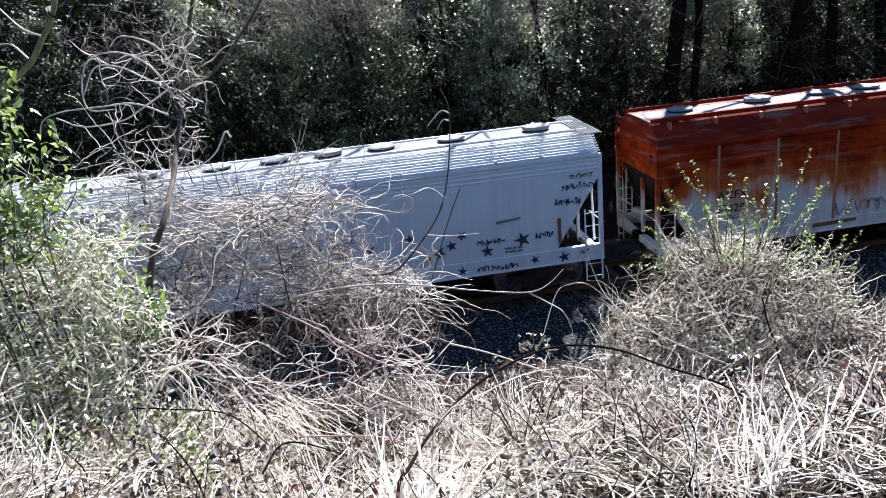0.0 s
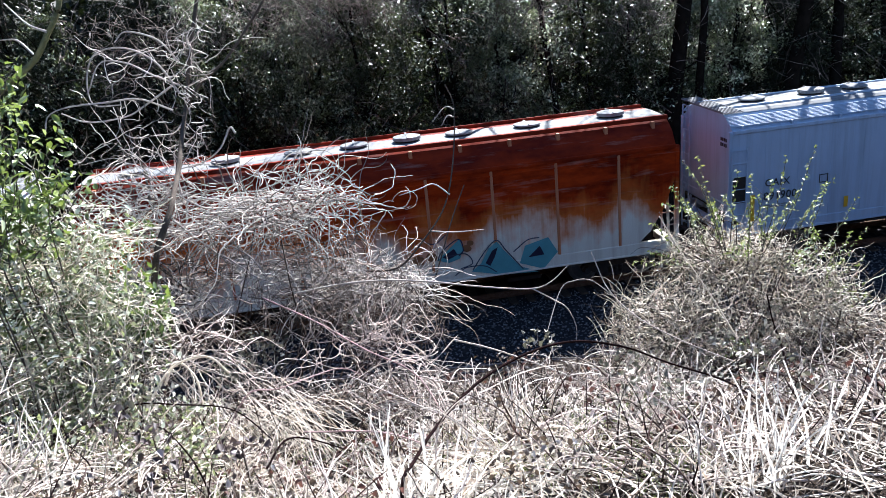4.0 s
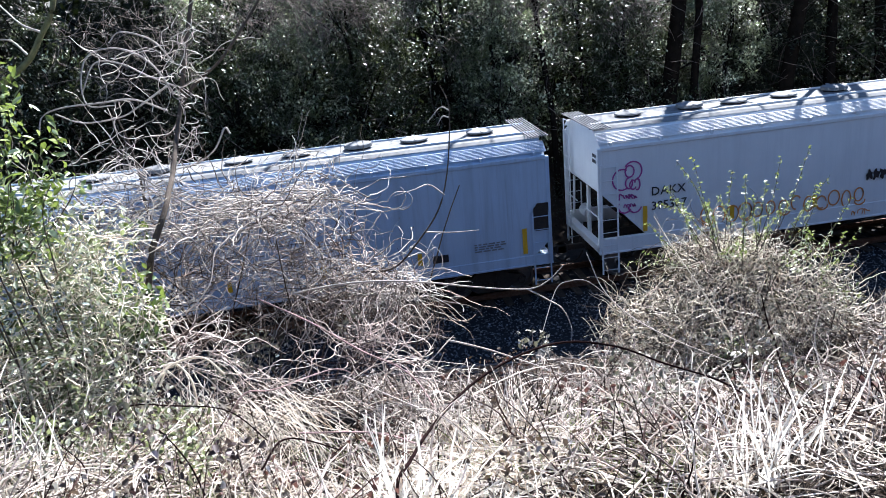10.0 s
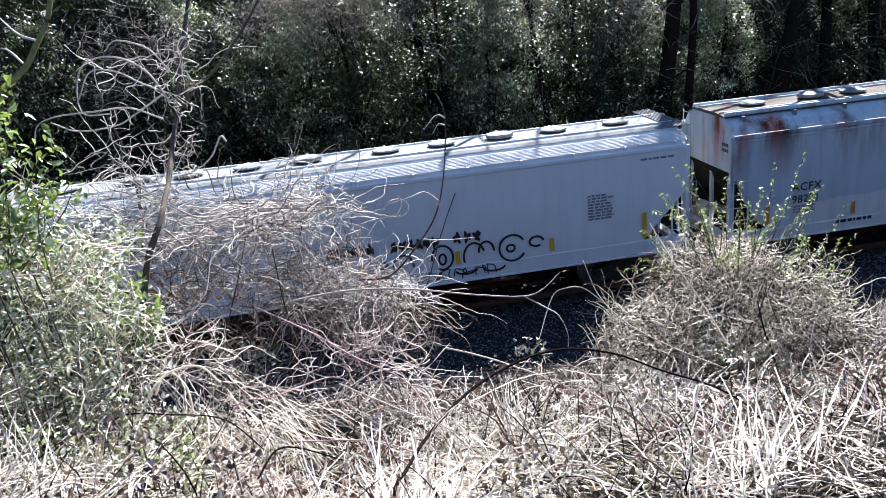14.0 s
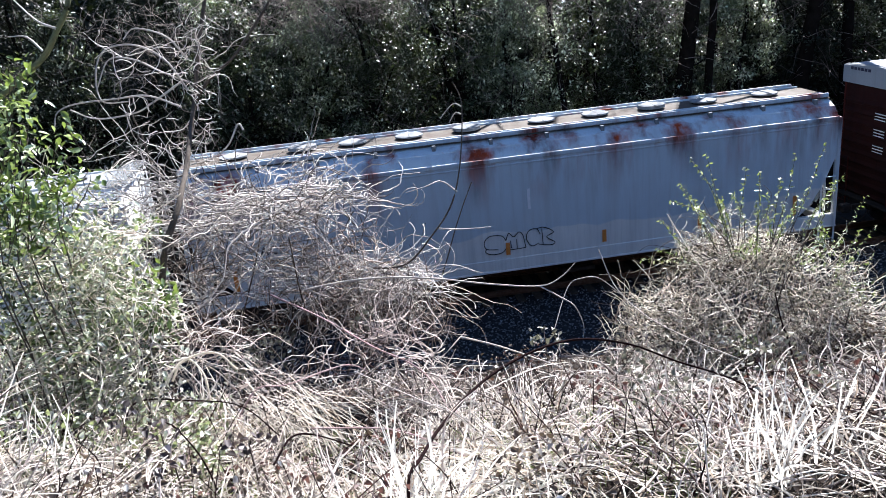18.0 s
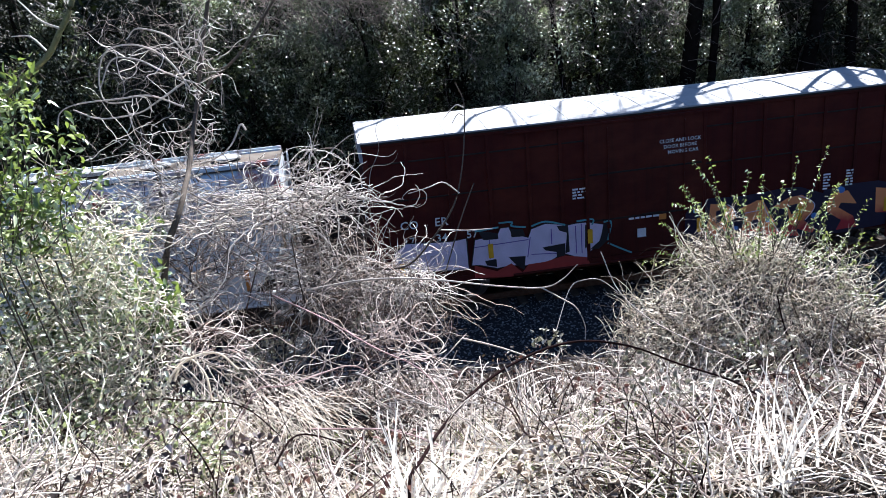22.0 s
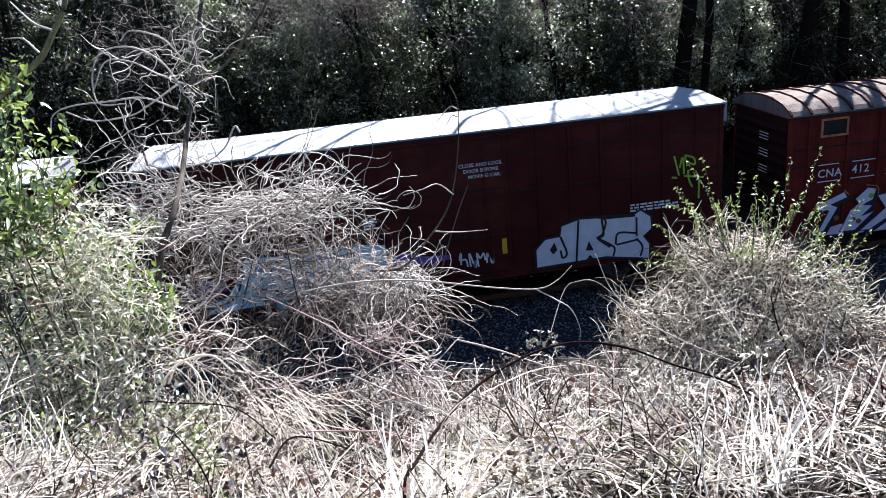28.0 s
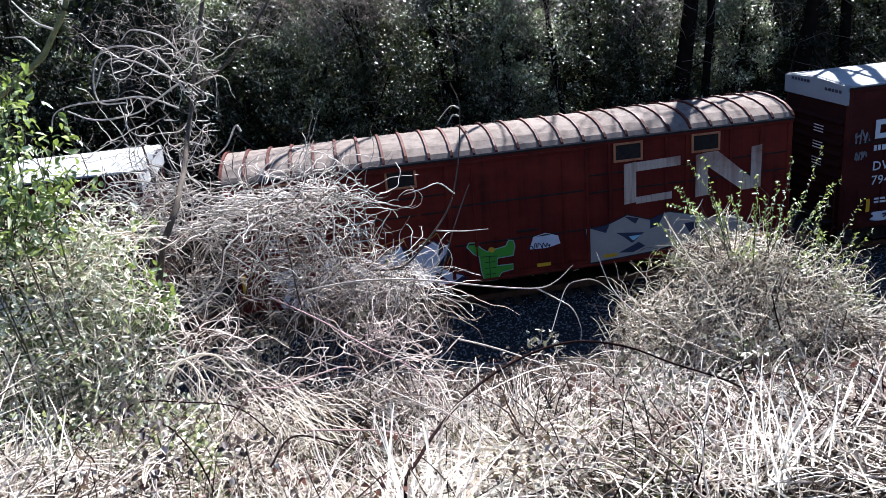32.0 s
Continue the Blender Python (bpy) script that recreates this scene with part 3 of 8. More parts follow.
def lettering(name, text, x, z, size, material, parent, y, spread=1.0):
    """Painted letters on a side that faces -y, from their lower left corner."""
    cu = bpy.data.curves.new(name, "FONT")
    cu.body, cu.size, cu.space_character, cu.resolution_u, cu.offset = text, size / 0.7, spread, 2, size * 0.015
    tmp = bpy.data.objects.new(name, cu)
    me = bpy.data.meshes.new_from_object(tmp)
    me.transform(Matrix.Translation((x, y, z)) @ Matrix.Rotation(radians(90), 4, "X"))
    bpy.data.objects.remove(tmp)
    return part(name, me, material, parent)


# ---------------------------------------------------------------- ground and track
def land(x, y):
    """Height of the ground: a bank under the viewer, the rail cutting, and the far bank."""
    base = np.interp(y, [-600, -60, -24, -18.5, -13.4, -4.9, -4.3, 5.2, 6.4, 20, 60, 600],
                     [12, 10.5, 8.1, 7.33, 5.15, -0.5, -0.42, -0.42, -0.1, 6.2, 9.5, 12])
    knoll = np.clip(-x - 1.9, 0, 4) * 0.5 * np.interp(y, [-24, -20, -15, -13, -9], [0, 0.6, 1, 1, 0])
    knoll = knoll + np.clip(-x - 0.2, 0, 2.2) * 0.3 * np.interp(y, [-20, -18.5, -16, -14.8], [0, 1, 1, 0])
    return base + knoll + 0.10 * np.sin(x * 1.3 + y * 0.7) * (np.abs(y) > 4.6) + 0.07 * np.sin(x * 2.9 - y * 2.1) * (np.abs(y) > 4.6)


def ground_sheet():
    xs = np.concatenate([np.linspace(-600, -30, 20)[:-1], np.linspace(-30, 40, 190)[:-1], np.linspace(40, 600, 20)])
    ys = np.concatenate([np.linspace(-600, -26, 16)[:-1], np.linspace(-26, 24, 170)[:-1], np.linspace(24, 600, 20)])
    gx, gy = np.meshgrid(xs, ys)
    v = np.stack([gx, gy, land(gx, gy)], -1).reshape(-1, 3)
    n = len(xs)
    i = (np.arange(len(ys) - 1)[:, None] * n + np.arange(n - 1)).ravel()[:, None]
    ob = new("ground", fast_mesh("ground", v, [i + [0, 1, n + 1, n]], M["soil"], True))
    tagged(ob, "bare brown soil of the railway cutting and banks", "ground", kind="structure")


def rail_mesh(length, m):
    """A flat-bottomed rail along x, its head at z = 0."""
    prof = [(-0.07, -0.17), (0.07, -0.17), (0.07, -0.158), (0.012, -0.135), (0.009, -0.05), (0.034, -0.035), (0.036, -0.006),
            (0.026, 0), (-0.026, 0), (-0.036, -0.006), (-0.034, -0.035), (-0.009, -0.05), (-0.012, -0.135), (-0.07, -0.158)]
    g = Geo().rings([[(x, a, b) for a, b in prof] for x in (-length / 2, length / 2)])
    me = g.mesh("rail")
    me.materials.append(m)
    return me


def track():
    rng = np.random.default_rng(3)
    bed = Geo()
    rows = [(-4.25, -0.44), (-3.2, -0.36), (-0.35, -0.23), (3.55, -0.23), (5.0, -0.42), (5.05, -0.7), (-4.3, -0.7)]
    bed.rings([[(x, a, b) for a, b in rows] for x in np.linspace(-150, 150, 31)])
    ob = part("ballast", bed, M["ballast"], None)
    tagged(ob, "bed of dark crushed stone under the track", "ballast", kind="structure")
    me = rail_mesh(300, M["rail"])
    for y in (0.8825, 2.3175):
        r = new("rail", me)
        r.location = (0, y, 0)
        tagged(r, "rusty steel rail on timber sleepers", "rail", "rails of the main track", "structure")
    tie = Geo().box(-0.115, 0.115, -1.3, 1.3, -0.35, -0.172, 0.012).mesh("sleeper")
    tie.materials.append(M["tie"])
    for k in range(-28, 56):
        t = new("sleeper", tie)
        t.location, t.rotation_euler = (k * 0.52, 1.6 + rng.normal(0, 0.02), 0), (0, 0, rng.normal(0, 0.01))
        tagged(t, "creosoted timber sleeper bedded in stone", "sleeper", "sleepers of the main track")
    # loose stones of the bed that lie open to view
    n = 15000
    x, y = rng.uniform(-6, 21, n), rng.uniform(-4.3, 0.75, n)
    z = np.interp(y, [-4.3, -3.2, -0.35], [-0.45, -0.36, -0.23]) + rng.uniform(-0.005, 0.02, n)
    s = rng.uniform(0.02, 0.042, n)
    oct_ = np.array([(1, 0, 0), (0, 1, 0), (-1, 0, 0), (0, -1, 0), (0, 0, 0.8), (0, 0, -0.8)], float)
    v = oct_[None] * s[:, None, None] * rng.uniform(0.6, 1.3, (n, 6, 3))
    a = rng.uniform(0, math.tau, n)
    c, d = np.cos(a)[:, None], np.sin(a)[:, None]
    v = np.stack([v[..., 0] * c - v[..., 1] * d, v[..., 0] * d + v[..., 1] * c, v[..., 2]], -1) + np.stack([x, y, z], -1)[:, None]
    f = np.array([(0, 1, 4), (1, 2, 4), (2, 3, 4), (3, 0, 4), (1, 0, 5), (2, 1, 5), (3, 2, 5), (0, 3, 5)])
    f = (np.arange(n)[:, None, None] * 6 + f).reshape(-1, 3)
    ob = new("ballast_stones", fast_mesh("ballast_stones", v.reshape(-1, 3), [f], M["stones"]))
    tagged(ob, "loose angular grey ballast stones beside the track", "ballast", kind="stuff")
    old = new("spare_rail", rail_mesh(9.0, M["old_rail"]))
    old.location, old.rotation_euler = (3.4, -3.15, -0.2), (0, 0, radians(-9))
    tagged(old, "weathered spare rail lying on the ballast's edge", "rail")


ground_sheet()
track()


# ---------------------------------------------------------------- the train
WHEEL = 0.457
TRAIN = []              # (car, centre when 24.5 s have passed, its wheelsets)
NEAR = -1.6             # the side of each car that faces the bank


def truck_parts(car, x):
    """A two-axle freight truck at x: bolster and side frames, and its two wheelsets."""
    g = Geo().box(x - 0.18, x + 0.18, -1.1, 1.1, 0.42, 0.78, 0.02)
    truck = part("truck", g, M["truck"], car, "grimy cast-steel freight truck")
    for s in (-1, 1):
        prof = [(-1.05, 0.52), (-0.95, 0.62), (-0.55, 0.68), (-0.35, 0.86), (0.35, 0.86), (0.55, 0.68), (0.95, 0.62), (1.05, 0.52),
                (1.0, 0.4), (0.72, 0.4), (0.42, 0.2), (-0.42, 0.2), (-0.72, 0.4), (-1.0, 0.4)]
        y = s * 1.02
        part("side_frame", Geo().rings([[(x + a, y - 0.07, b) for a, b in prof], [(x + a, y + 0.07, b) for a, b in prof]]), M["truck"], truck)
        for k in (-0.16, 0, 0.16):
            part("spring", Geo().rod((x + k, y + s * 0.08, 0.28), (x + k, y + s * 0.08, 0.5), 0.06, 8), M["truck"], truck)
        for k in (-0.89, 0.89):
            part("bearing_cap", Geo().rod((x + k, y, 0.457), (x + k, y + s * 0.16, 0.457), 0.1, 10), M["truck"], truck)
    sets = []
    for k in (-0.89, 0.89):
        axle = part("wheelset", Geo().rod((0, -1.1, 0), (0, 1.1, 0), 0.075, 10), M["truck"], car)
        axle.location = (x + k, 0, WHEEL)
        for s in (-1, 1):
            ring = lambda r, y: [(r * math.cos(a), y, r * math.sin(a)) for a in np.linspace(0, math.tau, 24, False)]
            y = s * 0.7175
            w = Geo().rings([ring(0.09, y + s * 0.1), ring(0.13, y + s * 0.05), ring(0.36, y + s * 0.03), ring(0.38, y + s * 0.075), ring(WHEEL, y + s * 0.075),
                             ring(WHEEL, y - s * 0.03), ring(WHEEL + 0.025, y - s * 0.035), ring(WHEEL + 0.02, y - s * 0.065), ring(0.38, y - s * 0.065), ring(0.1, y - s * 0.06)])
            part("wheel", w, M["steel"], axle)
        sets.append((axle, x + k))
    return sets


def ladder(car, x0, x1, z0, z1, y, m, name="ladder"):
    g = Geo()
    for x in (x0, x1):
        g.box(x - 0.022, x + 0.022, y - 0.012, y + 0.012, z0, z1)
    for z in np.arange(z0 + 0.12, z1, 0.38):
        g.rod((x0, y, z), (x1, y, z), 0.013, 5)
    return part(name, g, m, car)


def end_ladder(car, x, y0, y1, z0, z1, m):
    g = Geo()
    for y in (y0, y1):
        g.box(x - 0.012, x + 0.012, y - 0.022, y + 0.022, z0, z1)
    for z in np.arange(z0 + 0.12, z1, 0.38):
        g.rod((x, y0, z), (x, y1, z), 0.013, 5)
    return part("end_ladder", g, m, car)


def coupler(car, s, e):
    g = Geo().box(s * (e - 0.1), s * (e + 0.62), -0.07, 0.07, 0.76, 0.92, 0.01)
    g.box(s * (e + 0.5), s * (e + 0.85), -0.17, 0.12, 0.71, 0.99, 0.05)
    part("coupler", g, M["truck"], car)
    hose = [(s * (e + 0.1), -0.35, 0.8), (s * (e + 0.3), -0.36, 0.55), (s * (e + 0.6), -0.3, 0.5), (s * (e + 0.9), -0.2, 0.62)]
    v, f = tubes(curve_through(hose, 12)[None], 0.025, 0.025, 6)
    part("air_hose", fast_mesh("air_hose", v, [f], M["under"]), M["under"], car)


def reflector(car, x, z, h, w=0.13, y=NEAR - 0.01, m="yellow"):
    part("reflector", Geo().box(x - w / 2, x + w / 2, y - 0.004, y, z, z + h), PAINT[m], car, "yellow reflective strip" if m == "yellow" else "")


def small_print(car, x, z, w, rows, m="grime", h=0.035, y=NEAR - 0.008, seed=1):
    """Stencilled data too small to read: rows of short bars."""
    r = random.Random(seed)
    g = Geo()
    for k in range(rows):
        a = x
        while a < x + w * r.uniform(0.75, 1.0):
            b = min(a + r.uniform(0.06, 0.22), x + w)
            g.add([(a, y, z - k * h * 1.7), (b, y, z - k * h * 1.7), (b, y, z - k * h * 1.7 + h), (a, y, z - k * h * 1.7 + h)], [(0, 1, 2, 3)])
            a = b + 0.04
    part("stencilled_data", g, PAINT[m], car, "rows of small stencilled marks")["kind"] = "stuff"


def hopper(label, xc, length, paint, hatches, cut_top=2.9, cut_in=1.3, sill=(1.08, 1.5), cut_round=False, roof=None,
           walkway=True, ribs=(), mouldings=(), seams=0.0, bays=3, hatch_paint="roof_pale", grate=(0.14, 0.68), side_top=4.1, roof_top=4.62, coat=1.045):
    """A covered hopper car: lofted body with slope sheets, sills, roof walks, hatches, ladders and bays."""
    car = new("covered_hopper_car")
    tagged(car, label, "hopper car", "cars of the freight train")
    e = length / 2
    m, roof_m = CAR[paint], CAR[roof or "roof_pale"]
    y, b = 1.58, e - 0.1

    def ring(x, low, tuck=0.0):
        half = [(y, low), (y, side_top), (y - 0.05, side_top + 0.08), (1.28, (side_top + roof_top) / 2 + 0.02), (1.0, roof_top - 0.06), (0.9, roof_top), (0.45, roof_top + 0.03)]
        if not walkway:
            half[3:5] = [(1.32, (side_top + roof_top) / 2 + 0.06), (1.05, roof_top - 0.1)]
        return [(x, -p, q - tuck) for p, q in half] + [(x, p, q - tuck) for p, q in half[::-1]]
    stations = [(-b, cut_top), (-b + cut_in, sill[1] - 0.1), (0, sill[1] - 0.1), (b - cut_in, sill[1] - 0.1), (b, cut_top)]
    if cut_round:
        for s in (1, -1):
            for k in (0.25, 0.5, 0.75):
                stations.append((s * (b - cut_in * k), cut_top - (cut_top - sill[1] + 0.1) * (1 - (1 - k) ** 2.2)))
        stations.sort()
    body = part("body", Geo().rings([ring(x, low) for x, low in stations]), m, car)
    for t in (-1, 1):
        # dark plate under the painted slope, with the hollow's shade in its colour
        g = Geo()
        for (xa, za), (xb, zb) in zip(stations[:-1], stations[1:]):
            if xa * t > 0 and abs(za - zb) > 0.01 or xb * t > 0 and abs(za - zb) > 0.01:
                g.add([(xa, -1.5, za - 0.012), (xb, -1.5, zb - 0.012), (xb, 1.5, zb - 0.012), (xa, 1.5, za - 0.012)], [(0, 1, 2, 3)])
        part("slope_sheet", g, M["under"], car, "sloping end sheet coloured dark for the shade below it")
    # roof coat over the shoulders
    rf = Geo()
    k = coat
    prof = [(-k, roof_top - (0.052 if k > 1 else -0.02)), (-min(k, 0.905), roof_top + 0.008), (-0.45, roof_top + 0.038), (0.45, roof_top + 0.038), (min(k, 0.905), roof_top + 0.008), (k, roof_top - (0.052 if k > 1 else -0.02))]
    rf.rings([[(x, p, q) for p, q in prof] for x in (-b - 0.02, b + 0.02)])
    part("roof", rf, roof_m, car)
    for k in (-0.66, 0.66) if coat > 1 else ():
        part("roof_stiffener", Geo().box(-b, b, k - 0.03, k + 0.03, roof_top + 0.01, roof_top + 0.075, 0.012), m, car)
    for s in (-1, 1):
        part("side_sill", Geo().box(-e, e, s * 1.6, s * 1.45, sill[0], sill[1], 0.012), m, car)
        part("sill_lip", Geo().box(-e, e, s * 1.62, s * 1.5, sill[0] - 0.03, sill[0] + 0.02, 0.005), m, car)
        part("top_chord", Geo().box(-b, b, s * 1.625, s * 1.55, side_top - 0.03, side_top + 0.09, 0.02), m, car)
        for z in mouldings:
            part("side_moulding", Geo().box(-b, b, s * 1.6, s * 1.57, z - 0.025, z + 0.025, 0.01), m, car)
        for x in ribs:
            part("side_rib", Geo().box(x - 0.04, x + 0.04, s * 1.605, s * 1.57, sill[1], side_top, 0.012), CAR["rib_cream"], car)
        for t in (-1, 1):
            x = t * (e - 0.06)
            part("corner_post", Geo().box(x - 0.06, x + 0.06, s * 1.6, s * 1.48, sill[1] - 0.02, side_top + 0.05, 0.015), m, car)
            lx = t * (e - 0.55)
            ladder(car, lx, t * (e - 0.08), 0.45, side_top - (0.4 if s * t > 0 else 1.5), s * 1.635, m)
            part("slope_brace", Geo().rod((t * (e - 0.15), s * 1.2, sill[1]), (t * (b - 0.1), s * 1.15, cut_top + 0.2), 0.04, 6), m, car)
    if seams:
        g = Geo()
        for x in np.arange(-b + seams, b - 0.2, seams):
            g.box(x - 0.012, x + 0.012, -1.588, -1.57, sill[1], side_top - 0.05)
        part("weld_seams", g, m, car)
    # roof walks of open grating, on brackets
    if walkway:
        for s in (-1, 1):
            g = Geo()
            low, high = Vector((1.6, side_top + 0.12)), Vector((1.05, roof_top - 0.03))
            low, high = low + (high - low) * grate[0], low + (high - low) * grate[1]
            for k in np.linspace(0, 1, 8):
                p = low + (high - low) * k
                g = Geo().box(-b - 0.05, b + 0.05, s * p.x - 0.014, s * p.x + 0.014, p.y, p.y + 0.034)
                if k == 0:
                    deck = part("roof_walk", g, m, car, "open steel grating roof walk")
                else:
                    part("walk_bar", g, m, deck)
            for x in np.linspace(-b + 0.3, b - 0.3, 13):
                br = Geo()
                pts = [(p.x, p.y + k) for k in (-0.06, 0.005) for p in (low, high)]
                br.rings([[(xx, s * u, w_) for u, w_ in (pts[0], pts[1], pts[3], pts[2])] for xx in (x - 0.02, x + 0.02)])
                br.box(x - 0.03, x + 0.03, s * 1.6, s * 1.48, side_top + 0.08, side_top + 0.2)
                part("walk_bracket", br, m, car)
    else:
        for s in (-1, 1):
            part("roof_rail", Geo().box(-b, b, s * 1.02, s * 0.94, roof_top - 0.02, roof_top + 0.1, 0.02), m, car)
            for x in np.linspace(-b + 0.5, b - 0.5, 12):
                part("walk_bracket", Geo().box(x - 0.05, x + 0.05, s * 1.2, s * 1.05, roof_top - 0.3, roof_top - 0.02, 0.01), CAR["rib_cream"] if paint == "rusted" else CAR["roof_pale"], car)
    for t in (-1, 1):
        if walkway:
            g = Geo()
            for k in np.linspace(0, 0.5, 7):
                x = t * (b - 0.35 + k)
                g.box(x - 0.013, x + 0.013, -1.45, 1.45, roof_top + 0.045, roof_top + 0.075)
            for yy in (-1.2, -0.5, 0.5, 1.2):
                g.box(t * (b - 0.37), t * (b + 0.17), yy - 0.015, yy + 0.015, roof_top + 0.02, roof_top + 0.045)
            part("end_grating", g, roof_m, car)
        part("end_sill", Geo().box(t * e, t * (e - 0.25), -1.58, 1.58, sill[0] - 0.02, sill[0] + 0.2, 0.02), m, car)
        part("centre_sill", Geo().box(t * e, t * (b - cut_in - 0.6), -0.3, 0.3, 0.78, 1.12, 0.01), M["under"], car)
        part("slope_post", Geo().box(t * (e - 0.3), t * (e - 0.2), -0.06, 0.06, sill[0], cut_top + 0.3, 0.01), m, car)
        end_ladder(car, t * (e + 0.02), 0.95, 1.4, 0.6, roof_top - 0.1, m)
        for s in (-1, 1):
            part("end_handrail", Geo().rod((t * (e - 0.02), s * 0.4, sill[1] + 0.65), (t * (e - 0.02), s * 1.5, sill[1] + 0.65), 0.018, 6), m, car)
        st_ = Geo()
        for k in range(2):
            for u in range(4):
                st_.box(t * (b + 0.002), t * (b + 0.008), -1.25 + u * 0.1, -1.18 + u * 0.1, side_top - 0.3 - k * 0.16, side_top - 0.2 - k * 0.16)
        part("end_stencils", st_, PAINT["black"], car)
        coupler(car, t, e)
        small = [(t * (e - 0.5), 0.62, sill[1] + 0.12), (t * (e - 0.5), 1.15, sill[1] + 0.12)]
        part("air_reservoir", Geo().rod(small[0], small[1], 0.2, 12), m, car, smooth=False)
    hub = Vector((e + 0.05, -0.55, 2.6))
    wheel_ring = [hub + Vector((0, 0.26 * math.cos(a), 0.26 * math.sin(a))) for a in np.linspace(0, math.tau, 17)]
    v, f = tubes(np.array(wheel_ring)[None], 0.016, 0.016, 5)
    brake = part("brake_wheel", fast_mesh("brake_wheel", v, [f], M["under"]), M["under"], car)
    part("spokes", Geo().rod(hub - Vector((0, 0.25, 0)), hub + Vector((0, 0.25, 0)), 0.012, 5).rod(hub - Vector((0, 0, 0.25)), hub + Vector((0, 0, 0.25)), 0.012, 5).rod(hub - Vector((0.2, 0, 0)), hub, 0.025, 6), M["under"], brake)
    # hatches, in two heights
    for k, x in enumerate(hatches):
        tall = k % 3 == 1
        lid = lambda r, z: [(x + r * math.cos(a) * 1.15, r * math.sin(a), roof_top + 0.03 + z) for a in np.linspace(0, math.tau, 20, False)]
        part_h = part("hatch_coaming", Geo().rings([lid(0.29, -0.03), lid(0.29, 0.06)]), M["under"], car)
        h = 0.15 if tall else 0.1
        part("hatch_lid", Geo().rings([lid(0.33, 0.055), lid(0.35, 0.065), lid(0.34, h), lid(0.27, h + 0.02), lid(0.1, h + 0.025)]), CAR[hatch_paint], part_h)
        part("hatch_bar", Geo().box(x - 0.03, x + 0.03, -0.42, 0.42, roof_top + h + 0.035, roof_top + h + 0.06, 0.008), CAR[hatch_paint], part_h)
    # discharge bays below the sills
    span = 2 * (b - cut_in) - 2.0
    for k in range(bays):
        x, w = -span / 2 + span * (k + 0.5) / bays, span / bays / 2 - 0.1
        g = Geo().rings([[(x - w, -1.35, 1.35), (x + w, -1.35, 1.35), (x + w, 1.35, 1.35), (x - w, 1.35, 1.35)],
                         [(x - 0.4, -0.6, 0.42), (x + 0.4, -0.6, 0.42), (x + 0.4, 0.6, 0.42), (x - 0.4, 0.6, 0.42)]])
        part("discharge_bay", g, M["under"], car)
        part("outlet_gate", Geo().box(x - 0.5, x + 0.5, -0.8, 0.8, 0.3, 0.42, 0.01), M["truck"], car)
    sets = truck_parts(car, -(e - 1.75)) + truck_parts(car, e - 1.75)
    TRAIN.append((car, xc, sets))
    return car


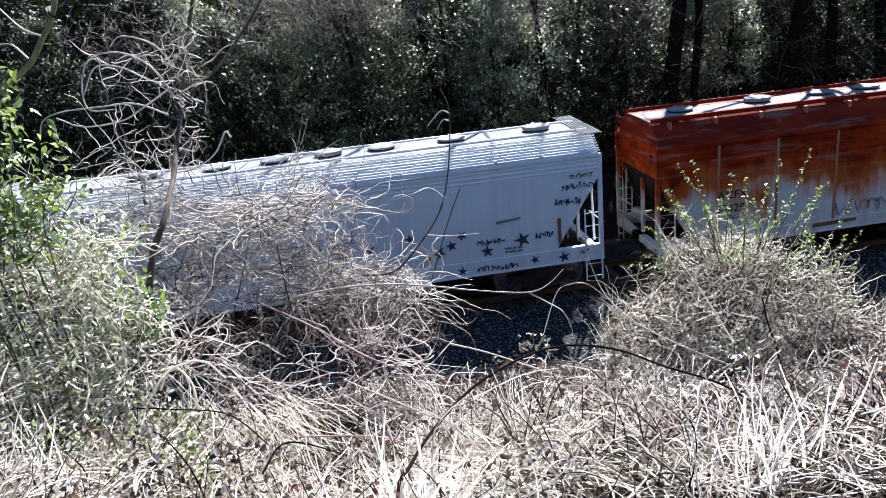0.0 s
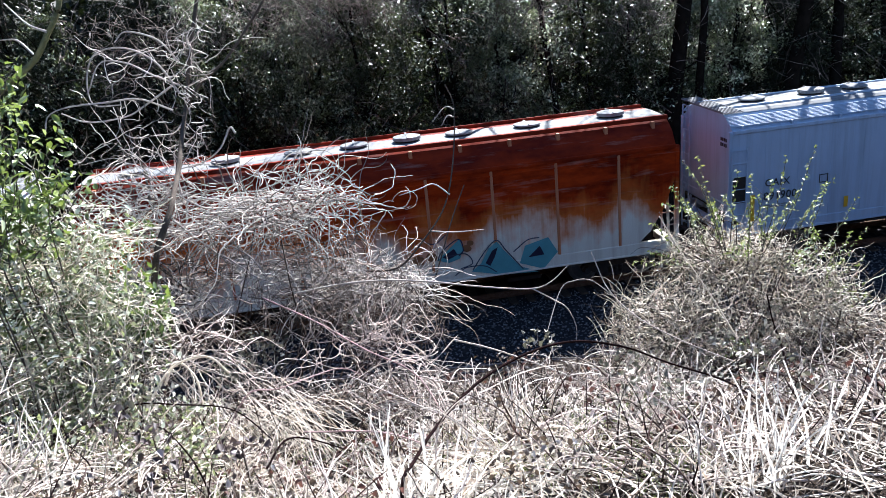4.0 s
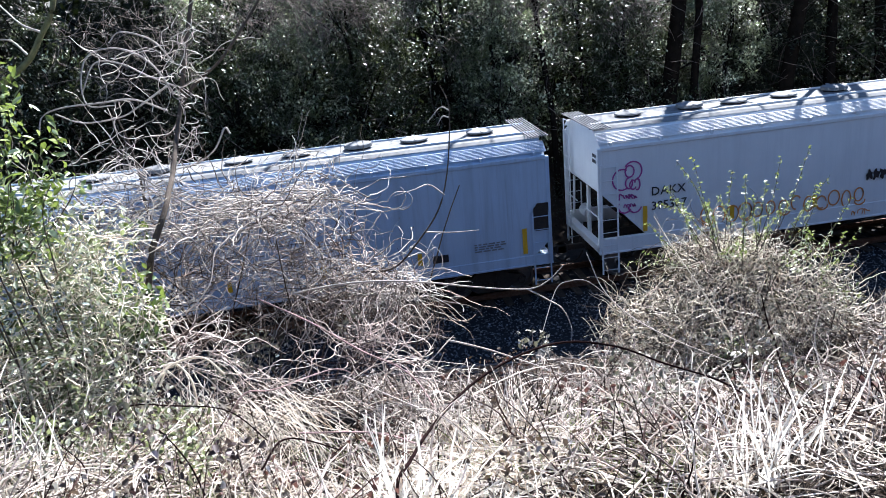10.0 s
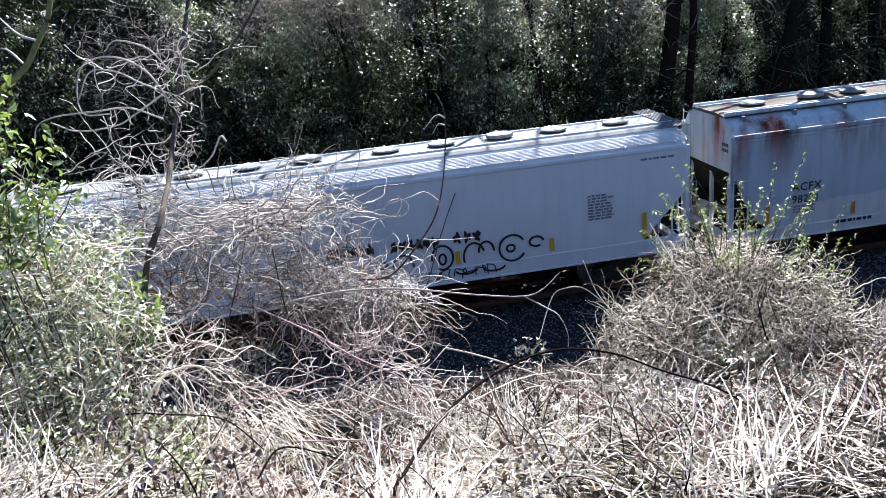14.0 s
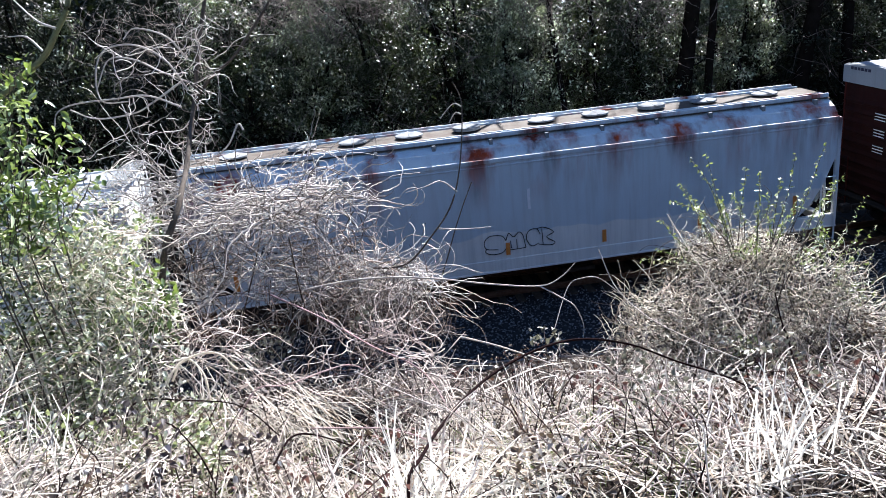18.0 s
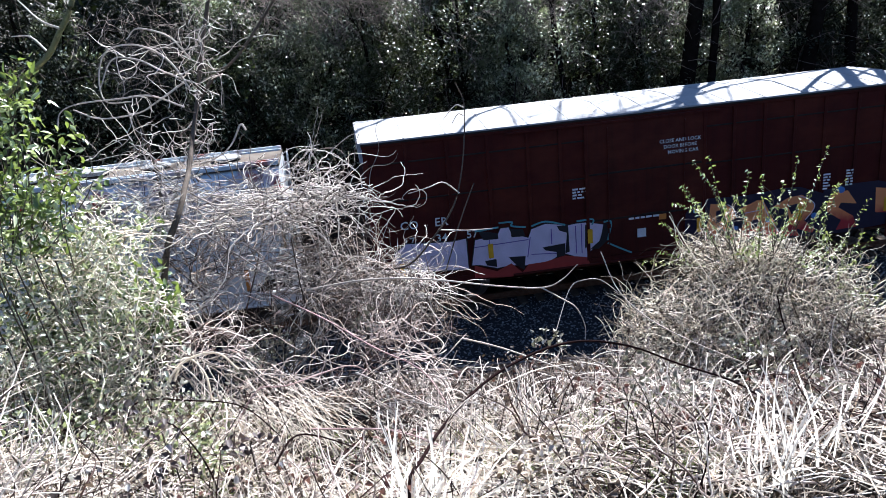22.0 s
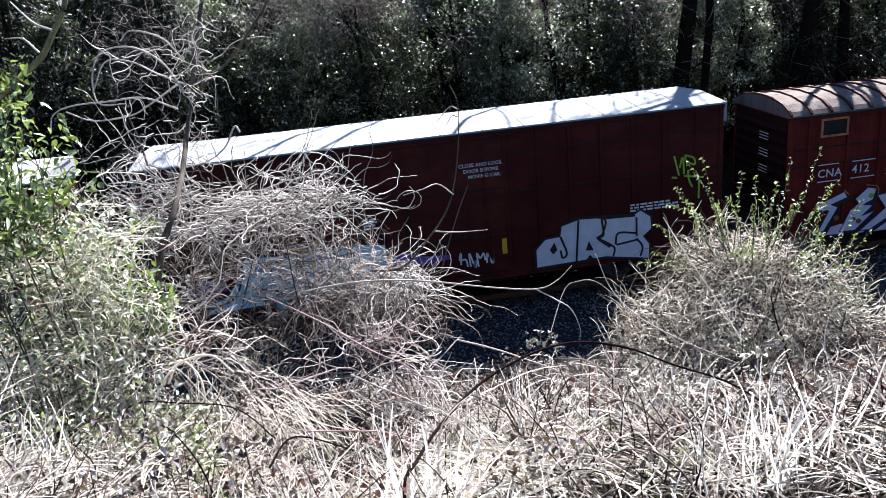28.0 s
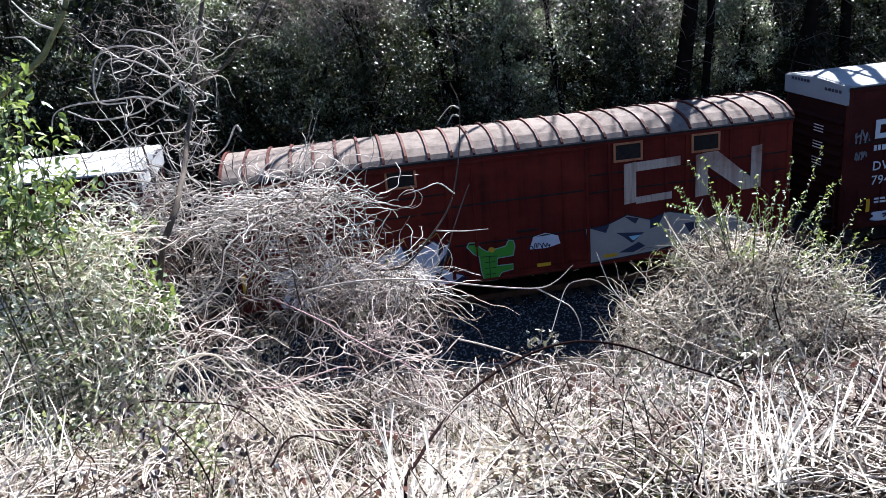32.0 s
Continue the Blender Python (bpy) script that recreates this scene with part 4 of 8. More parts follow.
def boxcar(label, xc, length, paint, eave=5.06, ridge=5.2, sill=0.88, door=(-1.8, 1.62), roof="roof_white", white_ends=True,
           posts=(), rolled=False, seams=(3.35,), vents=(), roof_ribs=0):
    """A boxcar: posted steel sides with a door, corrugated ends, and a peaked or rolled roof."""
    car = new("boxcar")
    tagged(car, label, "boxcar", "cars of the freight train")
    e, m = length / 2, CAR[paint]
    y = 1.56
    part("body", Geo().box(-e + 0.03, e - 0.03, -y, y, sill, eave - 0.02, 0.02), m, car)
    for s in (-1, 1):
        for x in posts:
            part("side_post", Geo().box(x - 0.045, x + 0.045, s * 1.604, s * 1.55, sill + 0.1, eave - 0.1, 0.006), m, car)
        for t in (-1, 1):
            part("corner_post", Geo().box(t * e, t * (e - 0.14), s * 1.6, s * 1.5, sill, eave - 0.03, 0.02), m, car)
        part("side_sill", Geo().box(-e, e, s * 1.6, s * 1.5, sill - 0.06, sill + 0.14, 0.01), m, car)
        part("side_plate", Geo().box(-e, e, s * 1.612, s * 1.5, eave - 0.14, eave - 0.02, 0.012), m, car)
        for z in seams:
            part("side_seam", Geo().box(-e + 0.15, e - 0.15, s * 1.59, s * 1.55, z - 0.018, z + 0.018, 0.004), M["under"], car)
        d = part("door", Geo().box(door[0], door[1], s * 1.606, s * 1.55, sill + 0.16, eave - 0.18, 0.02), CAR["oxide_door"] if paint == "oxide" else m, car)
        for x in (door[0] + 0.02, door[1] - 0.02):
            part("door_edge", Geo().box(x - 0.05, x + 0.05, s * 1.63, s * 1.58, sill + 0.1, eave - 0.15, 0.012), m, d)
        w = door[1] - door[0]
        for k in (0.3, 0.62):
            z = sill + (eave - sill) * k
            part("door_crease", Geo().box(door[0] + 0.1, door[1] - 0.1, s * 1.616, s * 1.6, z - 0.025, z + 0.025, 0.006), M["under"], d)
        for k in (0.18, 0.82):
            x = door[0] + w * k
            part("lock_rod", Geo().rod((x, s * 1.64, sill + 0.12), (x, s * 1.64, eave - 0.3), 0.018, 6), m, d)
            part("rod_bracket", Geo().box(x - 0.05, x + 0.05, s * 1.66, s * 1.6, sill + 1.0, sill + 1.12, 0.01), m, d)
        x = door[0] + w * 0.55
        part("door_handle", Geo().box(x - 0.3, x + 0.3, s * 1.65, s * 1.62, sill + 1.25, sill + 1.31, 0.01), M["under"], d)
        for z in (sill - 0.02, eave - 0.16):
            part("door_track", Geo().box(door[0] - 2.2, door[1] + 0.4, s * 1.66, s * 1.6, z - 0.03, z + 0.03, 0.008), m, car)
        for x in vents:
            v_ = part("vent_panel", Geo().box(x - 0.36, x + 0.36, s * 1.604, s * 1.56, eave - 0.62, eave - 0.2, 0.01), M["under"], car, "dark framed vent panel")
            fr = Geo()
            for a, b_, c, d_ in ((-0.42, 0.42, -0.2, -0.14), (-0.42, 0.42, -0.68, -0.62), (-0.42, -0.36, -0.62, -0.2), (0.36, 0.42, -0.62, -0.2)):
                fr.box(x + a, x + b_, s * 1.625, s * 1.57, eave + c, eave + d_, 0.008)
            part("vent_frame", fr, CAR["rib_cream"], v_)
    # roof
    half = [(-1.63, eave - 0.02), (-1.63, eave + 0.03)]
    if rolled:
        half += [(-1.5, eave + 0.14), (-1.15, eave + 0.29), (-0.6, ridge - 0.03), (0, ridge)]
    else:
        half += [(-1.55, eave + 0.05), (0, ridge)]
    prof = half + [(-p, q) for p, q in half[-2::-1]]
    top = part("roof", Geo().rings([[(x, p, q) for p, q in prof] for x in (-e - 0.02, e + 0.02)]), CAR[roof], car)
    # dark strips draw the shadow line below the roof's overhang
    part("eave_shadow_strip", Geo().box(-e, e, -1.645, -1.6, eave - 0.06, eave - 0.01, 0.005), M["under"], car)
    part("eave_shadow_strip", Geo().box(-e, e, 1.6, 1.645, eave - 0.06, eave - 0.01, 0.005), M["under"], car)
    n = roof_ribs or 14
    for x in np.linspace(-e + 0.03, e - 0.03, n + 1):
        w, h = (0.035, 0.05) if roof_ribs else (0.02, 0.012)
        lift = [(p * 1.004, q + h) for p, q in half[1:]]
        lift += [(-p, q) for p, q in lift[-2::-1]]
        under_ = [(p, q - 0.01) for p, q in half[1:]]
        under_ += [(-p, q) for p, q in under_[-2::-1]]
        loop = lift + under_[::-1]
        part("roof_rib", Geo().rings([[(x + k, p, q) for p, q in loop] for k in (-w, w)]), CAR["oxide" if roof_ribs else roof], top)
    for t in (-1, 1):
        g = Geo()
        for z in np.arange(sill + 0.25, eave - (0.75 if white_ends else 0.3), 0.32):
            g.rings([[(t * (e - 0.02), p, z - 0.1), (t * (e + 0.06), p, z), (t * (e - 0.02), p, z + 0.1)] for p in (-1.45, 1.45)])
        part("end_sheet", Geo().box(t * (e - 0.04), t * (e - 0.015), -1.53, 1.53, sill, eave - 0.02), CAR["shaded_end"], car, "dark end sheet with shade in its paint")
        part("end_corrugation", g, CAR["shaded_end"], car)
        if white_ends:
            pts = [(-1.6, eave - 0.5), (1.6, eave - 0.5), (1.6, eave + 0.03), (0, ridge - 0.01), (-1.6, eave + 0.03)]
            pl = part("end_panel", Geo().rings([[(t * (e - 0.02), p, q) for p, q in pts], [(t * (e + 0.07), p, q) for p, q in pts]]), CAR["roof_white"], car, "white high-clearance end panel")
            g = Geo()
            for a, b_, z in ((-1.35, -0.55, eave - 0.2), (0.25, 1.25, eave - 0.08)):
                x = a
                while x < b_:
                    g.box(t * (e + 0.07), t * (e + 0.074), x, x + 0.13, z, z + 0.09)
                    x += 0.17
            part("end_marks", g, PAINT["navy"], pl)
        else:
            pts = [(-1.58, eave - 0.05), (1.58, eave - 0.05), (1.5, eave + 0.12), (0.6, ridge - 0.05), (0, ridge - 0.02), (-0.6, ridge - 0.05), (-1.5, eave + 0.12)]
            part("end_panel", Geo().rings([[(t * (e - 0.05), p, q) for p, q in pts], [(t * (e + 0.01), p, q) for p, q in pts]]), m, car)
        g = Geo()
        for z in (2.6, 3.1, 3.6):
            for k in range(3):
                g.box(t * (e + 0.065), t * (e + 0.07), -0.6, -0.1, z + k * 0.09, z + k * 0.09 + 0.03)
        part("end_stencils", g, PAINT["silver"], car)
        part("end_platform", Geo().box(t * e, t * (e + 0.3), -1.3, 1.3, 1.0, 1.05, 0.008), M["under"], car)
        end_ladder(car, t * (e + 0.09), 1.0, 1.42, 0.6, 2.2, m)
        end_ladder(car, t * (e + 0.09), -1.42, -1.0, 0.6, 2.2, m)
        ladder(car, t * (e - 0.5), t * (e - 0.08), 0.5, 2.1, -1.65, m)
        ladder(car, t * (e - 0.5), t * (e - 0.08), 0.5, 2.1, 1.65, m)
        coupler(car, t, e + 0.1)
    part("centre_sill", Geo().box(-e - 0.05, e + 0.05, -0.3, 0.3, 0.72, sill + 0.05, 0.01), M["under"], car)
    part("brake_cylinder", Geo().rod((-1.4, -0.7, 0.7), (-0.5, -0.7, 0.7), 0.16, 12), M["under"], car)
    part("air_reservoir", Geo().rod((0.6, 0.8, 0.68), (1.7, 0.8, 0.68), 0.19, 12), M["under"], car)
    sets = truck_parts(car, -(e - 1.95)) + truck_parts(car, e - 1.95)
    TRAIN.append((car, xc, sets))
    return car


# ---------------------------------------------------------------- painted marks
def star_mark(car, x, z, r, m="blueblack", tilt=0.2, y=NEAR - 0.008):
    pts = []
    for k in range(10):
        a, q = math.pi / 2 + tilt + k * math.pi / 5, r if k % 2 == 0 else r * 0.36
        pts.append((x + q * math.cos(a), z + q * math.sin(a)))
    part("sprayed_star", Geo().plate(pts[::-1], y), PAINT[m], car, "dark blue sprayed star")


def scrawl(car, x0, x1, z0, z1, m, w=0.035, loops=5, seed=0, y=NEAR - 0.008, name="sprayed_tag"):
    """A looping sprayed line that cannot be read."""
    r = random.Random(seed)
    for k in range(loops):
        a, b = x0 + (x1 - x0) * k / loops, x0 + (x1 - x0) * (k + 1.05) / loops
        pts = [(a + (b - a) * r.uniform(0, 0.3), r.uniform(z0, z0 + (z1 - z0) * 0.3)), (a + (b - a) * r.uniform(0, 0.4), r.uniform(z0 + (z1 - z0) * 0.7, z1)),
               (r.uniform(a, b), r.uniform(z0, z1)), (a + (b - a) * r.uniform(0.6, 1), r.uniform(z0 + (z1 - z0) * 0.4, z1)), (a + (b - a) * r.uniform(0.5, 1), r.uniform(z0, z0 + (z1 - z0) * 0.4))]
        part(name, Geo().stroke([(p[0], p[1]) for p in curve_through([(q[0], q[1], 0) for q in pts], 16)], w, y - k * 0.0002), PAINT[m], car)


def rounds(car, arcs, m, w=0.04, y=NEAR - 0.008):
    """Sprayed loops: each (x, z, half width, half height, from, to) in degrees."""
    for x, z, rx, rz, a0, a1 in arcs:
        k = np.radians(np.linspace(a0, a1, 18))
        y -= 0.0002
        part("sprayed_tag", Geo().stroke([(x + rx * math.cos(a), z + rz * math.sin(a)) for a in k], w, y), PAINT[m], car)


def blob(r, cx, cz, rx, rz, lobes=3, n=26, rough=0.16, power=3.0):
    """A swollen, uneven outline, as (x, z) points facing -y."""
    ph = [r.uniform(0, math.tau) for _ in range(3)]
    pts = []
    for k in range(n):
        a = -k * math.tau / n
        c, s = math.cos(a), math.sin(a)
        q = (abs(c) ** power + abs(s) ** power) ** (-1 / power)
        q *= 1 + rough * math.sin(lobes * a + ph[0]) * 0.6 + rough * 0.6 * math.sin((lobes + 2) * a + ph[1])
        pts.append((cx + rx * q * c, cz + rz * q * s))
    return pts[::-1]


def mural(car, x0, x1, z0, z1, count, fills, outline, back=None, seed=0, y=NEAR - 0.012, slant=0.15, rough=0.16, lines=2, sharp=False):
    """A sprayed piece: a cloud behind, swollen outlined shapes in two colours, and dark lines on them."""
    r = random.Random(seed)
    cz, h, w = (z0 + z1) / 2, (z1 - z0) / 2, (x1 - x0) / count
    if back:
        for k in range(count + 1):
            g = Geo().plate(blob(r, x0 + w * k, cz + r.uniform(-0.1, 0.1) * h, w * 0.75, h * r.uniform(0.85, 1.1), 4, rough=0.25), y + 0.004 - k * 0.0001)
            part("mural_cloud", g, PAINT[back], car)
    for k in range(count):
        cx, up = x0 + w * (k + 0.5), r.uniform(-0.08, 0.08) * h
        rx, rz = w * 0.5, h * r.uniform(0.8, 0.96)
        pts = blob(r, cx, cz + up, rx * (1.15 if sharp else 1), rz, r.choice((2, 3, 4)), 11 if sharp else 26, rough + (0.25 if sharp else 0))
        pts = [(px + slant * (pz - cz), pz) for px, pz in pts]
        shape = part("mural_shape", Geo().plate([(cx + (px - cx) * 1.14 + 0.03, cz + up + (pz - cz - up) * 1.13) for px, pz in pts], y - k * 0.0002), PAINT[outline], car)
        part("fill", Geo().plate(pts, y - 0.003 - k * 0.0002), PAINT[fills[0]], shape)
        for j, fm in enumerate(fills[1:], 1):
            low = [(px, min(pz, cz + up - rz * (0.3 if j == 1 else 0.6) + 0.1 * rz * math.sin(px * 9))) for px, pz in pts]
            part("shade", Geo().plate([(cx + (px - cx) * 0.97, pz) for px, pz in low], y - 0.003 - j * 0.0025 - k * 0.0002), PAINT[fm], shape)
        for _ in range(lines):
            a = (cx + r.uniform(-0.3, 0.3) * rx, cz + up + r.uniform(-0.6, 0.1) * rz)
            b = (a[0] + r.uniform(-0.25, 0.35) * rx, a[1] + r.uniform(0.4, 0.8) * rz)
            mid = ((a[0] + b[0]) / 2 + r.uniform(-0.2, 0.2) * rx, (a[1] + b[1]) / 2)
            part("line", Geo().stroke([a, mid, b], 0.05, y - 0.013), PAINT[outline], shape)
        hole = (cx + r.uniform(-0.15, 0.15) * rx, cz + up + r.uniform(-0.1, 0.35) * rz)
        part("eye", Geo().plate(blob(r, *hole, rx * 0.16, rz * 0.2, 3, 10), y - 0.0135), PAINT[outline], shape)


def piece(car, outline, fill, edge, w, y=NEAR - 0.014):
    """A sprayed shape with a drawn edge."""
    shape = part("mural_shape", Geo().plate(outline, y), PAINT[fill], car)
    part("edge_line", Geo().stroke(list(outline) + [outline[0]], w, y - 0.003), PAINT[edge], shape)


def strokes(car, lines, m, w, y=NEAR - 0.02):
    for k, pts in enumerate(lines):
        line = [(p[0], p[1]) for p in curve_through([(a, b, 0) for a, b in pts], 5 * len(pts))] if len(pts) > 2 else pts
        part("sprayed_line", Geo().stroke(line, w, y - k * 0.0003), PAINT[m], car)


def plates(car, shapes, m, name="sprayed_patch", y=NEAR - 0.0175):
    for k, pts in enumerate(shapes):
        part(name, Geo().plate(pts, y - k * 0.0002), PAINT[m], car)


def train():
    eight = (-6.75, -4.3, -2.3, -0.75, 0.75, 2.25, 4.25, 6.75)
    ten = (-7.8, -5.9, -4.5, -2.9, -1.25, 0.95, 2.55, 4.25, 5.85, 7.75)
    ink, S = PAINT["black"], NEAR - 0.008
    # 1: white, with stars
    c = hopper("chalky white covered hopper car with sprayed dark stars", -97.5, 16.3, "white", eight, 3.5, 1.35, (1.08, 1.5), mouldings=(3.98, 3.86, 3.74), side_top=4.08, grate=(0.0, 1.0))
    for x, z, r, t in ((2.62, 2.4, 0.17, 0.1), (5.77, 1.95, 0.25, 0.3), (4.0, 1.26, 0.16, -0.1), (4.05, 2.3, 0.16, 0.5), (3.75, 2.05, 0.18, 0.2), (4.75, 1.75, 0.2, 0.0),
                       (6.1, 1.3, 0.15, 0.4), (6.95, 1.26, 0.2, 0.2), (1.5, 2.25, 0.18, 0.3), (3.4, 1.9, 0.2, 0.6), (-0.8, 1.95, 0.18, 0.1)):
        star_mark(c, x, z, r, tilt=t)
    scrawl(c, 4.45, 5.25, 1.92, 2.1, "blueblack", 0.03, 5, 11)
    scrawl(c, 4.42, 5.6, 1.13, 1.32, "blueblack", 0.035, 6, 12)
    scrawl(c, 6.15, 6.65, 1.9, 2.1, "blueblack", 0.03, 4, 13)
    scrawl(c, 6.75, 7.5, 2.75, 3.0, "blueblack", 0.03, 4, 14)
    scrawl(c, 6.95, 7.9, 3.2, 3.4, "blueblack", 0.025, 6, 15)
    scrawl(c, 7.2, 7.85, 3.5, 3.65, "blueblack", 0.025, 4, 16)
    scrawl(c, 7.4, 7.7, 1.25, 1.4, "blueblack", 0.03, 2, 17)
    reflector(c, 6.85, 1.68, 0.75, 0.1, m="rustbrown")
    reflector(c, 3.1, 1.62, 0.2, 0.1, m="orange")
    part("faded_patch", Geo().plate([(5.05, 2.5), (5.75, 2.56), (5.75, 2.62), (5.05, 2.58)], S), PAINT["grime"], c)
    small_print(c, 5.25, 1.72, 0.5, 2, "grime", 0.06)
    # 2: rust over cream
    c = hopper("heavily rusted cream covered hopper car", -79.6, 16.35, "rusted", eight, 3.1, 1.5, (0.92, 1.25), cut_round=True, walkway=False, roof="roof_pale",
               ribs=(-6.3, -4.5, -2.65, -0.85, 0.97, 2.78, 4.6, 6.4), mouldings=(3.92, 3.78), side_top=3.95, roof_top=4.66, coat=0.62)
    plates(c, (((2.02, 1.12), (2.32, 1.33), (2.55, 1.73), (2.80, 1.91), (3.00, 1.61), (3.42, 1.09), (3.94, 0.84), (2.91, 0.90)), ((1.10, 1.59), (1.50, 1.93), (1.75, 2.13), (1.84, 1.83), (1.73, 1.55), (1.40, 1.47)), ((3.42, 1.17), (3.60, 1.67), (4.28, 1.83), (4.54, 1.36), (4.11, 0.90)),), "teal", y=NEAR - 0.012)
    plates(c, (((2.44, 1.32), (2.65, 1.66), (2.82, 1.74), (2.71, 1.45), (2.57, 1.21)), ((1.24, 1.66), (1.58, 1.87), (1.67, 1.68), (1.40, 1.57)), ((3.68, 1.31), (4.02, 1.61), (4.15, 1.33)),), "navy", y=NEAR - 0.0135)
    strokes(c, (((1.10, 1.58), (1.24, 1.83), (1.72, 2.13), (1.84, 1.81), (1.70, 1.63)), ((1.40, 1.67), (1.90, 1.67), (2.07, 1.37), (1.72, 1.25)), ((2.06, 1.16), (2.44, 1.66), (2.79, 1.95), (3.05, 1.61), (3.51, 0.99)), ((0.69, 2.33), (0.84, 2.14), (1.09, 2.09), (1.39, 2.31)), ((1.55, 1.07), (1.89, 1.26), (2.40, 1.24), (2.74, 1.01)), ((3.26, 1.54), (3.68, 1.83), (4.02, 1.86)),), "blueblack", 0.03, NEAR - 0.015)
    plates(c, (((0.75, 1.63), (0.70, 1.53), (0.57, 1.50), (0.44, 1.57), (0.39, 1.68), (0.45, 1.78), (0.58, 1.80), (0.70, 1.74)), ((1.10, 1.68), (1.05, 1.59), (0.93, 1.57), (0.82, 1.62), (0.77, 1.73), (0.83, 1.81), (0.94, 1.84), (1.06, 1.78)), ((2.08, 1.81), (2.04, 1.74), (1.94, 1.72), (1.85, 1.77), (1.81, 1.85), (1.85, 1.92), (1.95, 1.94), (2.04, 1.89)), ((2.15, 1.96), (2.12, 1.90), (2.04, 1.89), (1.97, 1.92), (1.95, 1.98), (1.98, 2.04), (2.05, 2.05), (2.12, 2.02)), ((2.50, 1.13), (2.46, 1.06), (2.36, 1.04), (2.27, 1.09), (2.23, 1.17), (2.27, 1.25), (2.37, 1.26), (2.46, 1.22)),), "rustbrown", y=NEAR - 0.011)
    reflector(c, -0.75, 1.55, 0.3, 0.08, m="orange")
    scrawl(c, -2.6, 0.6, 1.3, 1.75, "grime", 0.03, 9, 22)
    lettering("reporting_mark", "ACFX", -6.33, 2.31, 0.24, ink, c, S, 1.08)
    lettering("car_number", "58329", -6.37, 1.91, 0.24, ink, c, S, 1.05)
    small_print(c, -6.37, 1.77, 0.8, 2, "grime", 0.045, seed=23)
    part("rust_patch", Geo().plate([(-3.3, 1.05), (-1.9, 1.1), (-1.9, 1.2), (-3.3, 1.18)], NEAR - 0.008), PAINT["rustbrown"], c)
    # 3: grey
    c = hopper("streaked grey covered hopper car with smooth sides", -60.65, 18.6, "grey", ten, 1.7, 0.5, (1.06, 1.34), seams=1.02, bays=4)
    lettering("reporting_mark", "CAIX", -8.19, 2.44, 0.22, ink, c, S, 1.1)
    lettering("car_number", "891900", -8.22, 2.03, 0.24, ink, c, S, 1.02)
    small_print(c, -8.2, 1.85, 1.1, 2)
    small_print(c, 7.05, 1.85, 0.9, 4, h=0.04, seed=4)
    small_print(c, 3.4, 1.62, 0.9, 2, h=0.04, seed=5)
    part("data_panel", Geo().plate([(5.85, 1.5), (6.3, 1.5), (6.3, 1.72), (5.85, 1.72)], S), ink, c)
    frame_box = Geo()
    for a, b_, z0, z1 in ((-6.5, -6.22, 2.34, 2.37), (-6.5, -6.22, 2.57, 2.6), (-6.5, -6.47, 2.37, 2.57), (-6.25, -6.22, 2.37, 2.57)):
        frame_box.plate([(a, z0), (b_, z0), (b_, z1), (a, z1)], S)
    part("data_frame", frame_box, ink, c)
    for x, z, h in ((-8.55, 1.44, 0.8), (-5.6, 1.5, 0.33), (-2.7, 1.5, 0.3), (0.3, 1.5, 0.3), (2.85, 1.5, 0.38), (5.5, 1.5, 0.35), (8.5, 1.42, 0.75)):
        reflector(c, x, z, h)
    # flat dark plates stand for the shaded openings; the side is not cut
    for s in (-1, 1):
        part("end_opening_patch", Geo().plate([(s * 9.0 - 0.22, 2.15), (s * 9.0 - 0.2, 2.05), (s * 9.0 + 0.22, 2.05), (s * 9.0 + 0.22, 2.85), (s * 9.0 - 0.1, 2.85), (s * 9.0 - 0.22, 2.7)], S), M["truck"], c, "flat dark patch for the shaded cut-out beside the corner ladder")
    # 4: pale grey
    c = hopper("pale grey covered hopper car with sprayed lettering", -40.65, 18.64, "pale_grey", ten, 2.85, 1.4, (1.08, 1.5), bays=4)
    lettering("reporting_mark", "DAKX", -7.77, 2.63, 0.25, ink, c, S, 1.08)
    lettering("car_number", "395367", -7.77, 2.2, 0.25, ink, c, S, 1.0)
    rounds(c, ((-8.62, 3.2, 0.28, 0.3, 60, 300), (-8.4, 3.42, 0.13, 0.17, 0, 360), (-8.3, 3.42, 0.26, 0.27, -60, 150), (-8.42, 3.08, 0.1, 0.16, 80, 400),
               (-8.3, 3.02, 0.1, 0.13, 40, 330), (-8.18, 3.02, 0.08, 0.16, -120, 160), (-8.55, 2.42, 0.2, 0.2, 150, 330), (-8.25, 2.5, 0.22, 0.3, 200, 330)), "pink", 0.045)
    scrawl(c, -8.72, -8.2, 2.6, 2.8, "pink", 0.04, 3, 32)
    scrawl(c, -8.6, -8.2, 2.35, 2.48, "pink", 0.03, 4, 33)
    for x in (-7.95, -5.3, -2.7, -0.17, 2.48, 5.2, 7.95):
        reflector(c, x, 1.6, 0.38 if abs(x) < 7 else 0.75)
    for k, (a, b_, z) in enumerate(((-1.1, 0.2, 2.36), (0.65, 2.0, 2.33), (2.4, 3.25, 2.36))):
        g, r = Geo(), random.Random(40 + k)
        n = 6 if k < 2 else 3
        for j in range(n):
            x = a + (b_ - a) * j / n
            part("blacked_out_writing", Geo().plate(blob(r, x + 0.1, z, 0.1, 0.14, 3, 16, 0.4), S - j * 0.0002), PAINT["black"], c, "over-sprayed black lettering")
